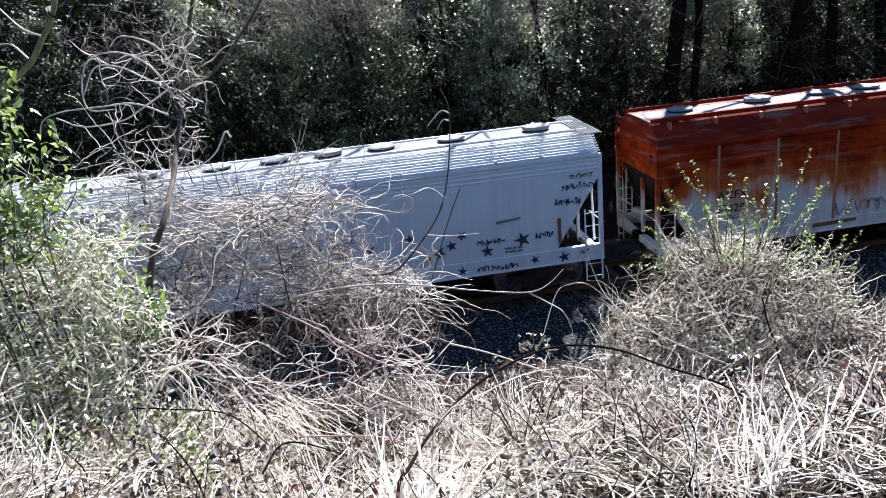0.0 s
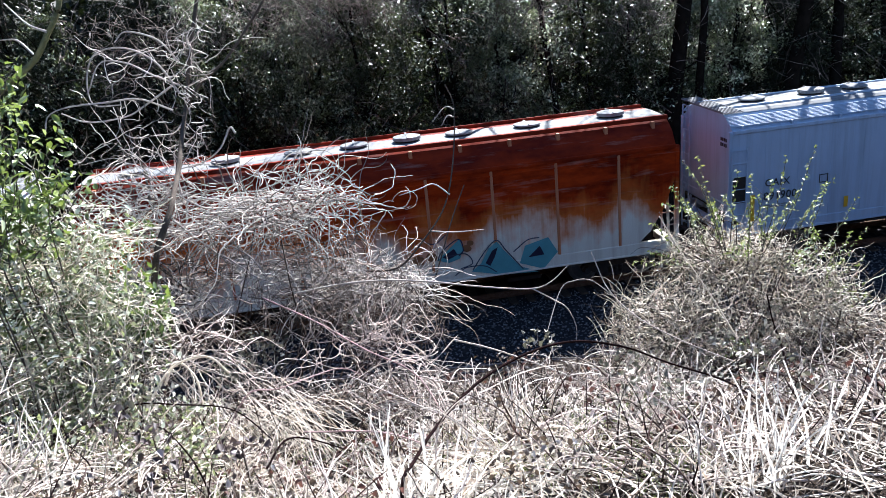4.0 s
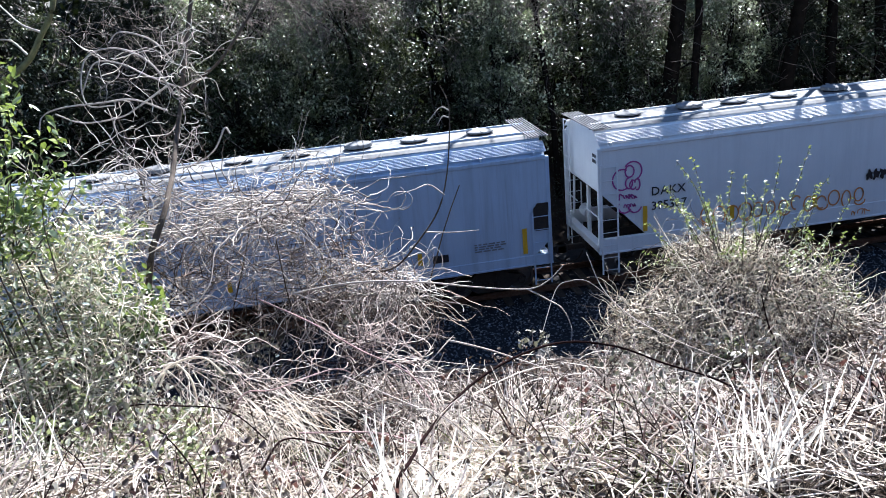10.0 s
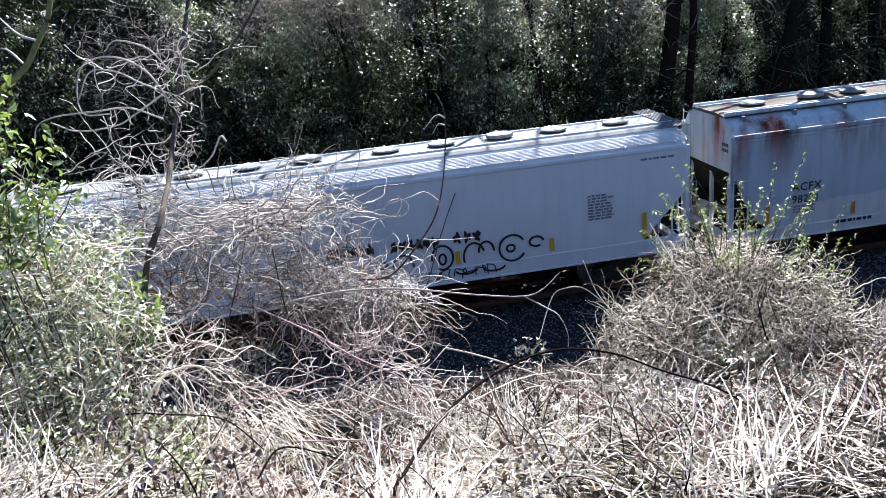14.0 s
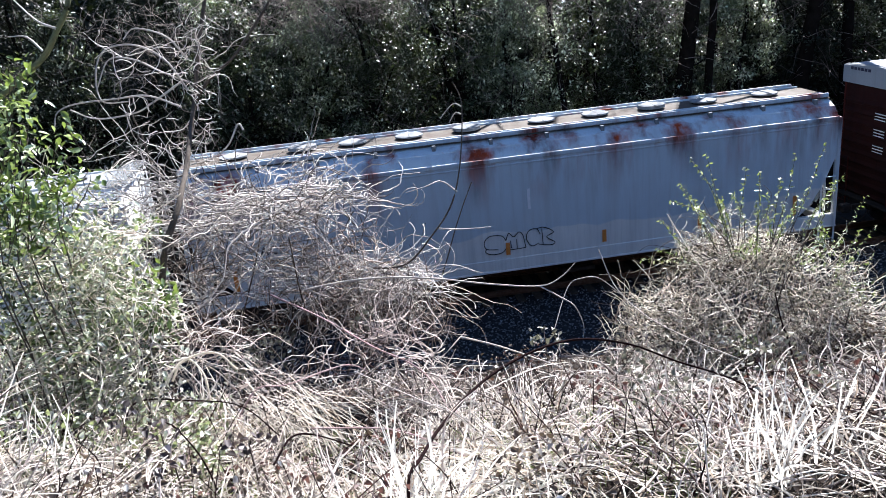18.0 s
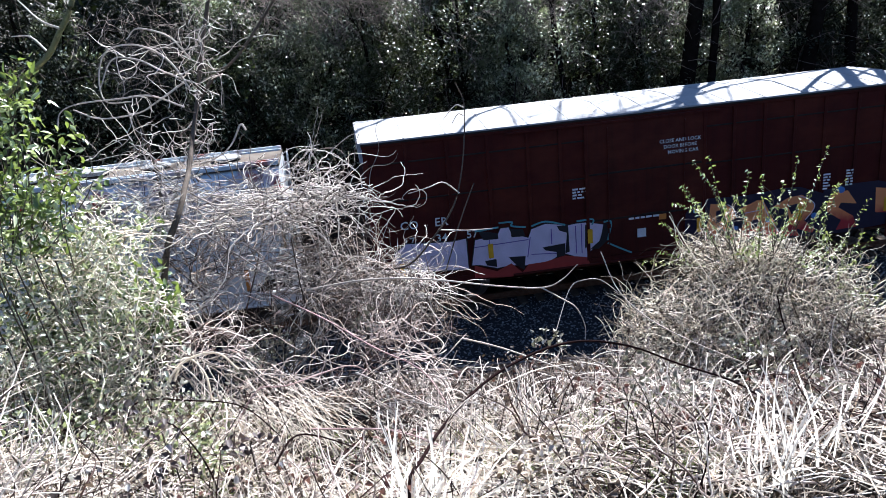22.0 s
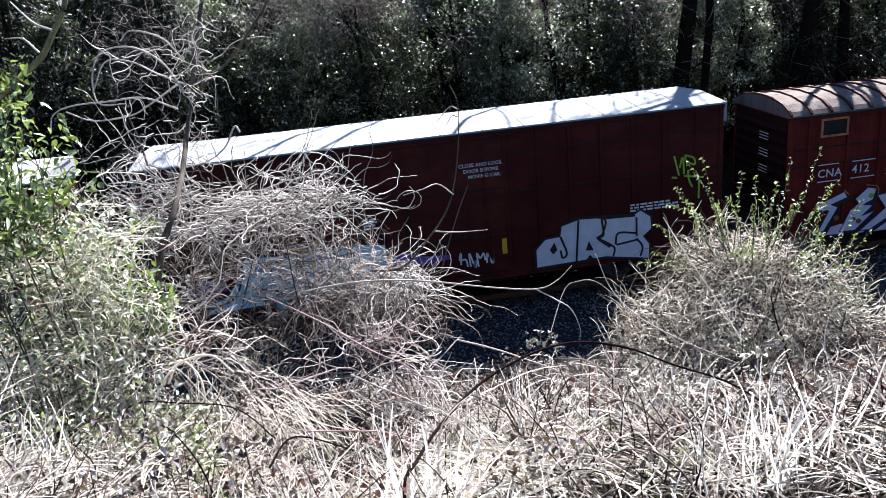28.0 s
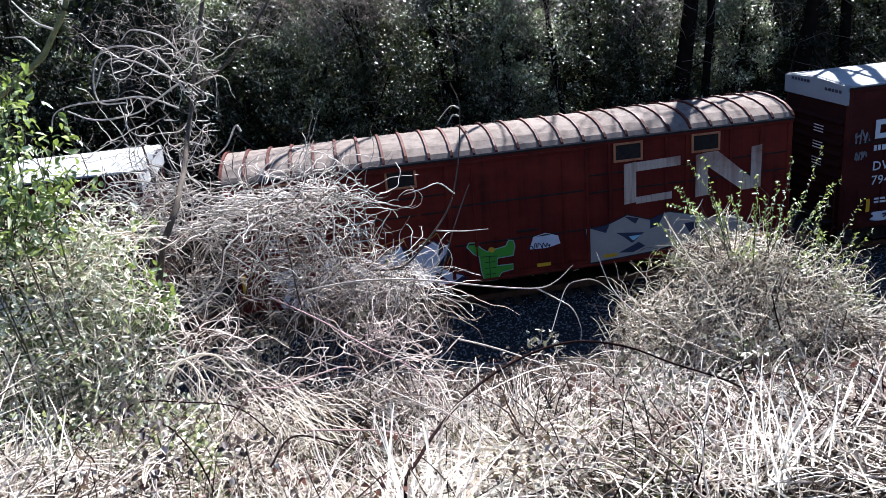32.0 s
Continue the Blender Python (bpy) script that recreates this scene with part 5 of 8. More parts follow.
    rounds(c, ((0.35, 1.85, 0.15, 0.11, 0, 360), (0.95, 1.75, 0.28, 0.33, -10, 230), (0.75, 1.45, 0.3, 0.28, 140, 300), (2.05, 1.85, 0.3, 0.35, -120, 190), (2.05, 1.8, 0.1, 0.15, 0, 360),
               (2.95, 1.75, 0.3, 0.4, 20, 200), (3.3, 1.85, 0.22, 0.3, 0, 180), (4.05, 1.85, 0.38, 0.38, 30, 330), (4.0, 1.85, 0.12, 0.1, 0, 360), (4.75, 1.95, 0.2, 0.14, 0, 300), (2.7, 1.4, 0.3, 0.12, 180, 360), (3.5, 1.38, 0.3, 0.12, 180, 360)), "black", 0.06)
    scrawl(c, 1.3, 3.6, 1.15, 1.5, "blueblack", 0.035, 7, 45)
    loops, r = [], random.Random(46)
    for k in range(13):
        x = -6.1 + k * 0.4
        loops.append((x, 1.78 + r.uniform(-0.06, 0.06), r.uniform(0.13, 0.21), r.uniform(0.18, 0.26), r.uniform(-60, 60), r.uniform(240, 400)))
        if k % 3 == 0:
            loops.append((x + 0.05, 1.6, 0.16, 0.11, 150, 380))
    rounds(c, loops, "orange", 0.04)
    scrawl(c, -1.5, -0.9, 1.15, 1.35, "orange", 0.03, 3, 47)
    small_print(c, 7.86, 3.86, 1.0, 1, "grime", 0.06, seed=6)
    small_print(c, 6.29, 3.01, 0.75, 9, "grime", 0.05, seed=7)
    # 5: rust-blotched
    c = hopper("blue-grey covered hopper car blotched with rust", -20.8, 18.58, "blotched", ten, 3.1, 1.55, (0.95, 1.3), cut_round=True, roof="roof_stained", side_top=4.12, roof_top=4.68, bays=4, walkway=False, mouldings=(4.0,))
    lettering("reporting_mark", "ACFX", -7.35, 2.35, 0.24, ink, c, S, 1.1)
    lettering("car_number", "98221", -7.35, 1.98, 0.24, ink, c, S, 1.05)
    small_print(c, -7.3, 1.85, 0.7, 3, "grime", 0.05, seed=8)
    small_print(c, -5.9, 1.18, 1.3, 1, "black", 0.09, seed=9)
    part("placard", Geo().box(6.7, 7.2, NEAR - 0.02, NEAR + 0.02, 1.72, 1.96), PAINT["white"], c, "blank white placard")
    for x in (-8.1, -5.35, -0.6, 5.05, 2.2, 7.95):
        reflector(c, x, 1.42, 0.36 if abs(x) < 7 else 0.6, 0.12, m="orange")
    strokes(c, (((-0.65, 1.85), (-0.76, 2.00), (-1.09, 2.03), (-1.26, 1.88), (-1.21, 1.67), (-0.88, 1.61)), ((-1.21, 1.67), (-1.24, 1.58), (-1.08, 1.49), (-0.79, 1.50), (-0.63, 1.63)), ((-0.65, 1.85), (-0.56, 2.05), (-0.42, 1.93), (-0.27, 2.05), (-0.16, 1.95), (-0.09, 1.57)), ((-0.64, 1.56), (-0.42, 1.56), (-0.09, 1.57)), ((-0.52, 1.83), (-0.50, 1.61)), ((-0.34, 1.86), (-0.34, 1.58)), ((0.34, 1.91), (0.23, 2.08), (0.01, 2.04), (-0.06, 1.82), (0.08, 1.59), (0.30, 1.65)), ((0.39, 2.06), (0.41, 1.61)), ((0.62, 2.02), (0.72, 1.91), (0.52, 1.80), (0.75, 1.62), (0.63, 1.55), (0.30, 1.61)), ((0.23, 2.08), (0.43, 2.10), (0.62, 2.02)),), "black", 0.024, NEAR - 0.012)
    part("placard", Geo().box(0.03, 0.11, NEAR - 0.02, NEAR, 2.68, 3.26), PAINT["silver"], c)
    part("brake_valve", Geo().rod((8.0, -1.3, 1.75), (8.6, -1.3, 1.75), 0.2, 12).rod((8.7, -1.3, 1.7), (8.9, -1.3, 2.0), 0.12, 10), CAR["roof_pale"], c, "pale brake valve and reservoir in the end frame")
    # 6, 7: high boxcars
    posts = (-6.7, -5.6, -4.5, -3.4, -2.5, 2.5, 3.4, 4.3, 5.2, 6.2, 7.05)
    c = boxcar("dark oxide-red high boxcar with white roof and sprayed mural", -1.55, 15.7, "oxide", posts=posts, seams=(3.4, 4.45), door=(-1.8, 1.65))
    side = NEAR - 0.012
    for x, w_ in ((-7.05, "CO"), (-6.1, "ER")):
        lettering("reporting_mark", w_, x, 2.58, 0.23, PAINT["white"], c, side, 1.05)
    for x, w_ in ((-7.0, "17"), (-6.1, "34"), (-5.25, "57")):
        lettering("car_number", w_, x, 2.12, 0.22, PAINT["white"], c, side, 1.05)
    for k, w_ in enumerate(("CLOSE AND LOCK", "DOOR BEFORE", "MOVING CAR")):
        lettering("door_notice", w_, 0.3 + 0.12 * k, 4.14 - k * 0.16, 0.1, PAINT["white"], c, NEAR - 0.045)
    piece(c, ((-5.03, 2.04), (-4.38, 2.12), (-4.29, 2.29), (-4.05, 2.29), (-3.98, 2.11), (-3.51, 1.91), (-3.42, 2.15), (-3.00, 2.26), (-2.36, 2.13), (-2.11, 2.15), (-1.79, 2.14), (-1.29, 2.00), (-1.47, 1.47), (-1.73, 1.25), (-1.82, 1.00), (-2.47, 1.27), (-2.72, 1.21), (-2.98, 1.08), (-3.63, 1.08), (-4.04, 1.14), (-4.45, 1.11), (-4.93, 1.27), (-5.17, 1.30)), "lilac", "black", 0.03)
    piece(c, ((-7.29, 1.94), (-6.94, 2.19), (-5.67, 2.09), (-5.25, 2.12), (-5.25, 1.2), (-6.46, 1.28), (-7.31, 1.40)), "lilac", "black", 0.04, NEAR - 0.013)
    plates(c, (((-5.09, 1.29), (-4.46, 1.03), (-4.04, 1.21), (-3.73, 0.89), (-3.55, 1.11), (-3.06, 1.12), (-2.48, 1.23), (-1.82, 1.09), (-1.74, 0.82), (-2.49, 0.84), (-3.15, 0.81), (-3.65, 0.83), (-4.14, 0.81), (-5.11, 0.92)),), "red")
    plates(c, (((-4.11, 1.41), (-3.62, 1.37), (-3.67, 0.95), (-3.88, 1.12)), ((-4.79, 1.38), (-4.46, 1.40), (-4.45, 1.16), (-4.73, 1.24)), ((-3.12, 1.56), (-2.46, 1.60), (-2.48, 1.23), (-2.72, 1.21), (-2.72, 1.37), (-3.04, 1.46)), ((-4.93, 2.30), (-4.38, 2.15), (-4.36, 1.98), (-4.79, 2.00)), ((-4.01, 2.23), (-3.66, 2.18), (-3.59, 1.96), (-3.99, 1.98)), ((-2.69, 2.14), (-2.36, 2.13), (-2.34, 1.33), (-2.47, 1.30), (-2.40, 1.90), (-2.61, 1.99)), ((-1.87, 2.06), (-1.75, 2.10), (-1.77, 1.43), (-1.89, 1.36)), ((-1.33, 2.04), (-1.11, 2.01), (-1.22, 1.52), (-1.48, 1.30), (-1.73, 1.33), (-1.44, 1.55)),), "black", y=NEAR - 0.019)
    strokes(c, (((-5.01, 2.28), (-4.34, 2.32)), ((-4.33, 2.44), (-3.96, 2.42), (-3.97, 2.31), (-3.57, 2.22)), ((-3.41, 2.23), (-3.00, 2.31), (-2.44, 2.14)), ((-2.11, 2.20), (-1.65, 2.20), (-1.66, 2.04)), ((-1.33, 2.08), (-1.11, 2.05), (-1.22, 1.52)), ((-1.22, 1.44), (-0.81, 1.21), (-0.51, 1.05)),), "teal", 0.05)
    strokes(c, (((-4.62, 1.98), (-4.62, 1.43)), ((-3.46, 1.91), (-3.56, 1.33)), ((-2.85, 2.08), (-2.85, 1.62)), ((-2.15, 2.07), (-2.14, 1.25)), ((-1.98, 2.11), (-1.98, 1.23)), ((-5.05, 1.82), (-3.51, 1.85)), ((-3.45, 1.40), (-2.72, 1.33)),), "purple", 0.025)
    piece(c, ((1.10, 2.00), (1.31, 2.22), (1.80, 2.36), (2.76, 2.31), (3.41, 2.34), (4.06, 2.39), (4.55, 2.36), (5.12, 2.14), (5.45, 2.01), (5.73, 2.26), (6.20, 2.23), (6.19, 0.79), (4.84, 0.84), (3.84, 0.86), (2.51, 0.79), (1.54, 0.93), (1.07, 1.17)), "navy", "navy", 0.02)
    piece(c, ((5.3, 2.16), (6.06, 2.26), (7.00, 2.25), (7.85, 1.99), (7.85, 0.92), (6.78, 0.86), (5.3, 0.82)), "navy", "navy", 0.02, NEAR - 0.0135)
    plates(c, (((1.84, 2.20), (2.27, 2.13), (2.50, 1.98), (2.63, 1.68), (2.31, 1.55), (2.46, 1.40), (2.66, 1.11), (2.65, 0.94), (2.44, 1.01), (2.22, 1.43), (2.10, 1.36), (1.96, 1.08), (1.63, 1.09), (1.79, 1.74)), ((2.71, 1.92), (3.24, 2.13), (3.43, 2.11), (3.63, 1.75), (4.01, 1.01), (3.59, 0.95), (3.44, 1.18), (3.11, 1.17), (3.02, 0.98), (2.69, 0.97), (2.88, 1.59), (2.89, 1.79)), ((3.71, 1.85), (4.21, 2.09), (4.62, 2.12), (4.87, 1.97), (5.06, 1.72), (4.94, 1.48), (4.72, 1.34), (5.10, 1.03), (5.01, 0.92), (4.51, 1.11), (4.59, 0.88), (4.01, 0.92), (4.27, 1.40), (4.20, 1.75)), ((5.42, 1.71), (5.55, 2.04), (6.05, 2.08), (6.37, 1.64), (5.86, 1.73), (5.79, 1.59), (6.28, 1.27), (6.41, 0.92), (5.76, 0.90), (5.91, 1.19), (5.44, 1.50)), ((6.93, 2.06), (7.63, 1.94), (7.77, 1.71), (7.43, 1.69), (7.30, 1.52), (7.44, 1.23), (6.98, 1.29)),), "sunset", "mural_letter", NEAR - 0.019)
    plates(c, (((2.01, 1.96), (2.26, 2.01), (2.24, 1.68), (2.02, 1.59)), ((3.09, 1.53), (3.29, 1.57), (3.36, 1.36), (3.11, 1.26)), ((4.20, 1.84), (4.53, 1.88), (4.53, 1.62), (4.33, 1.57)),), "navy", "letter_eye", NEAR - 0.021)
    strokes(c, (((2.35, 2.12), (2.53, 1.98), (2.64, 1.68)), ((2.46, 1.31), (2.66, 1.08)), ((3.43, 2.06), (3.62, 1.61), (3.98, 1.05)), ((4.54, 2.11), (4.93, 1.91), (5.03, 1.68), (4.77, 1.34)), ((2.89, 1.79), (3.35, 1.83)), ((3.15, 1.04), (3.55, 1.19)),), "lilac", 0.022, NEAR - 0.022)
    plates(c, (((5.17, 1.42), (5.14, 1.35), (5.05, 1.34), (4.97, 1.38), (4.94, 1.45), (4.97, 1.51), (5.06, 1.53), (5.14, 1.49)), ((3.71, 1.48), (3.68, 1.43), (3.61, 1.41), (3.54, 1.45), (3.52, 1.51), (3.55, 1.56), (3.62, 1.57), (3.69, 1.54)), ((1.47, 2.04), (1.45, 1.99), (1.39, 1.98), (1.33, 2.01), (1.32, 2.06), (1.34, 2.10), (1.40, 2.11), (1.45, 2.09)), ((5.96, 2.11), (5.92, 2.04), (5.83, 2.02), (5.74, 2.06), (5.70, 2.14), (5.74, 2.21), (5.83, 2.23), (5.93, 2.19)), ((2.71, 1.36), (2.68, 1.32), (2.62, 1.31), (2.57, 1.33), (2.55, 1.39), (2.57, 1.43), (2.63, 1.44), (2.69, 1.41)),), "blue", y=NEAR - 0.0195)
    small_print(c, 5.25, 2.62, 0.22, 6, "silver", 0.05, NEAR - 0.025, 76)
    small_print(c, 5.95, 2.66, 0.22, 6, "silver", 0.05, NEAR - 0.025, 77)
    for x, z in ((-7.1, 1.2), (-4.6, 1.45), (-1.73, 1.5), (1.5, 1.42), (4.59, 1.35), (7.3, 1.3)):
        reflector(c, x, z, 0.42, 0.14, NEAR - 0.03)
    small_print(c, -2.2, 3.1, 0.4, 4, "silver", 0.05, NEAR - 0.014, 71)
    small_print(c, -0.6, 2.05, 0.9, 1, "silver", 0.06, NEAR - 0.045, 72)
    part("placard", Geo().box(-0.35, -0.1, NEAR - 0.06, NEAR - 0.03, 1.5, 1.75), PAINT["white"], c)
    part("warning_tag", Geo().box(0.3, 0.5, NEAR - 0.06, NEAR - 0.03, 1.95, 2.1), PAINT["orange"], c)
    posts = (-6.75, -5.7, -4.65, -3.6, -2.6, 2.6, 3.5, 4.4, 5.3, 6.2, 7.15)
    c = boxcar("oxide-red high boxcar with white roof and silver mural", 16.58, 15.9, "oxide", posts=posts, seams=(3.3, 4.4), door=(-1.75, 1.7))
    for x, w_ in ((-6.75, "CO"), (-5.7, "ER")):
        lettering("reporting_mark", w_, x, 2.6, 0.23, PAINT["white"], c, side, 1.05)
    for x, w_ in ((-6.7, "17"), (-5.7, "34"), (-4.8, "51")):
        lettering("car_number", w_, x, 2.12, 0.22, PAINT["white"], c, side, 1.05)
    for k, w_ in enumerate(("CLOSE AND LOCK", "DOOR BEFORE", "MOVING CAR")):
        lettering("door_notice", w_, 0.4 + 0.12 * k, 4.14 - k * 0.16, 0.1, PAINT["white"], c, NEAR - 0.045)
    plates(c, (((-7.38, 1.64), (-6.96, 1.86), (-6.13, 1.95), (-6.13, 1.56), (-7.27, 1.54)), ((-1.67, 1.73), (-1.32, 1.99), (-0.73, 1.78), (-0.04, 1.73), (-0.01, 1.59), (-0.75, 1.56), (-1.65, 1.59)),), "purple")
    piece(c, ((-6.82, 0.88), (-6.67, 1.21), (-6.13, 1.41), (-5.82, 1.91), (-5.56, 2.40), (-4.68, 2.37), (-3.15, 2.38), (-2.39, 2.38), (-1.68, 2.27), (-1.66, 1.55), (-0.86, 1.16), (-0.98, 0.79), (-3.62, 1.06)), "sky", "navy", 0.07)
    plates(c, (((-5.02, 2.07), (-5.08, 1.96), (-5.23, 1.94), (-5.37, 2.00), (-5.42, 2.12), (-5.36, 2.23), (-5.22, 2.26), (-5.08, 2.19)), ((-3.26, 2.09), (-3.33, 1.98), (-3.48, 1.95), (-3.64, 2.02), (-3.70, 2.15), (-3.64, 2.27), (-3.48, 2.30), (-3.33, 2.23)), ((-3.78, 1.05), (-3.85, 0.92), (-4.02, 0.89), (-4.19, 0.97), (-4.26, 1.11), (-4.19, 1.24), (-4.02, 1.28), (-3.85, 1.20)), ((-2.70, 1.08), (-2.76, 0.96), (-2.91, 0.94), (-3.05, 1.01), (-3.12, 1.13), (-3.06, 1.24), (-2.91, 1.27), (-2.76, 1.20)),), "blue", y=NEAR - 0.018)
    plates(c, (((-4.46, 1.86), (-4.52, 1.75), (-4.66, 1.73), (-4.80, 1.79), (-4.86, 1.91), (-4.80, 2.02), (-4.66, 2.05), (-4.52, 1.98)), ((-4.53, 0.89), (-4.59, 0.78), (-4.74, 0.75), (-4.88, 0.82), (-4.94, 0.95), (-4.88, 1.06), (-4.73, 1.09), (-4.59, 1.02)), ((-3.53, 1.62), (-3.57, 1.54), (-3.68, 1.52), (-3.79, 1.57), (-3.84, 1.66), (-3.79, 1.74), (-3.68, 1.76), (-3.58, 1.71)),), "teal", y=NEAR - 0.0185)
    strokes(c, (((-5.65, 2.40), (-5.69, 1.91), (-5.95, 1.35), (-6.38, 1.15), (-6.71, 1.08)), ((-4.91, 1.89), (-4.91, 2.12), (-4.61, 2.22), (-4.22, 2.44), (-4.14, 1.87), (-3.85, 1.32), (-3.65, 1.07)), ((-4.11, 1.87), (-3.94, 2.40), (-3.72, 2.44), (-3.26, 2.24), (-2.84, 2.04)), ((-5.28, 1.43), (-4.87, 1.37), (-4.50, 1.06), (-4.57, 0.88)), ((-5.60, 2.40), (-5.27, 2.30), (-4.96, 2.10)), ((-6.03, 1.70), (-5.78, 1.70), (-5.66, 1.99)),), "black", 0.055, NEAR - 0.021)
    plates(c, (((-4.49, 1.68), (-4.38, 1.58), (-4.49, 1.51)), ((-4.38, 1.30), (-4.24, 1.23), (-4.28, 1.05)), ((-3.46, 1.40), (-3.34, 1.25), (-3.49, 1.24)), ((-5.29, 1.12), (-5.07, 1.23), (-4.94, 1.16), (-5.11, 1.06)),), "black", y=NEAR - 0.0215)
    strokes(c, (((-5.92, 1.94), (-5.71, 2.33), (-5.60, 2.50), (-5.02, 2.22)), ((-4.86, 2.25), (-4.35, 2.55), (-4.02, 2.59), (-3.65, 2.56)),), "frost", 0.03, NEAR - 0.0165)
    strokes(c, (((-5.43, 2.29), (-5.50, 1.54)), ((-4.95, 1.55), (-5.12, 1.06)), ((-4.19, 1.79), (-4.23, 0.94)),), "frost", 0.025, NEAR - 0.02)
    piece(c, ((2.40, 0.96), (2.40, 1.53), (2.69, 1.82), (3.12, 1.85), (3.17, 2.15), (3.68, 2.28), (3.56, 2.31), (5.28, 2.20), (5.51, 2.32), (5.82, 2.09), (5.85, 1.71), (5.60, 1.51), (5.79, 1.26), (5.74, 0.80), (4.46, 1.02)), "silver", "black", 0.07)
    strokes(c, (((3.49, 2.30), (4.41, 2.20), (4.38, 1.76), (4.26, 1.63), (4.70, 1.30), (4.68, 1.03)), ((4.41, 2.20), (5.35, 2.16)), ((4.75, 1.37), (4.84, 1.70), (5.35, 1.64)), ((4.78, 1.36), (5.38, 1.43)), ((5.38, 2.11), (5.38, 1.55)), ((5.38, 1.47), (5.55, 1.21), (5.49, 0.91)), ((3.14, 1.83), (3.31, 1.31), (3.18, 1.19), (3.13, 1.42)), ((3.68, 2.24), (3.58, 0.99)), ((4.35, 2.21), (4.40, 1.71), (4.22, 1.64), (4.59, 1.32)),), "black", 0.06)
    plates(c, (((3.86, 1.31), (3.97, 1.59), (4.10, 1.29)), ((3.81, 0.96), (3.99, 1.17), (4.15, 0.96)), ((2.82, 1.47), (2.96, 1.68), (3.04, 1.44), (2.91, 1.32)),), "black")
    strokes(c, (((-7.96, 3.96), (-7.38, 3.89), (-7.80, 3.66), (-7.45, 3.83)), ((-7.87, 3.53), (-7.65, 3.29), (-7.44, 3.62), (-7.39, 3.26)), ((-7.86, 3.25), (-7.28, 3.18)), ((-7.23, 3.70), (-7.24, 3.10)), ((-7.93, 2.97), (-7.78, 2.81), (-7.34, 2.83)),), "mint", 0.05)
    strokes(c, (((6.49, 3.74), (6.64, 3.17)), ((6.65, 3.39), (6.74, 3.67), (6.79, 3.19)), ((6.82, 3.73), (7.06, 3.63), (7.09, 3.44), (6.84, 3.58), (6.82, 3.75)), ((6.79, 3.14), (7.37, 3.04)), ((7.12, 3.26), (7.22, 3.02), (7.23, 2.43)), ((6.42, 3.14), (6.58, 3.11)), ((6.90, 3.29), (6.93, 3.03), (7.03, 2.79)),), "lime", 0.055)
    scrawl(c, -7.95, -7.45, 3.35, 3.95, "mint", 0.035, 4, 96, NEAR - 0.024)
    scrawl(c, 0.2, 1.2, 1.25, 1.75, "silver", 0.05, 4, 68, NEAR - 0.045)
    for x, z in ((-7.4, 1.3), (-1.7, 1.5), (1.53, 1.55), (7.2, 1.3)):
        reflector(c, x, z, 0.45, 0.14, NEAR - 0.03)
    small_print(c, 5.2, 2.45, 1.6, 3, "silver", 0.05, NEAR - 0.014, 74)
    small_print(c, -2.3, 3.0, 0.4, 4, "silver", 0.05, NEAR - 0.014, 75)
    # 8: older boxcar with a ribbed roof
    posts = (-7.3, -6.1, -5.1, -4.15, -2.85, 2.55, 4.2, 4.8, 6.1, 7.0)
    c = boxcar("rust-red boxcar with a ribbed weathered roof and murals", 34.43, 15.87, "oxide_warm", 4.42, 4.84, 0.85, (-2.05, 1.9), "roof_worn", False, posts, True,
               (3.45, 2.95), (-6.55, -3.25, 3.08, 5.34), 26)
    lettering("reporting_mark", "CNA", -7.0, 2.56, 0.24, PAINT["white"], c, side, 1.05)
    lettering("car_number", "412", -5.93, 2.58, 0.24, PAINT["white"], c, side, 1.1)
    lettering("car_number", "551", -4.79, 2.58, 0.24, PAINT["white"], c, side, 1.1)
    g = Geo()
    for a, b_ in ((-7.0, -6.35), (-5.95, -5.2), (-4.85, -4.1)):
        g.plate([(a, 2.92), (b_, 2.92), (b_, 2.95), (a, 2.95)], side)
        g.plate([(a, 2.42), (b_, 2.42), (b_, 2.45), (a, 2.45)], side)
    part("number_bars", g, PAINT["white"], c)
    plates(c, (((-6.90, 0.93), (-6.16, 1.06), (-5.19, 0.95), (-4.20, 0.94), (-3.20, 0.94), (-1.76, 1.05), (-1.77, 0.84), (-3.54, 0.71), (-5.20, 0.68), (-6.83, 0.79)),), "lilac", "sprayed_ground", NEAR - 0.0125)
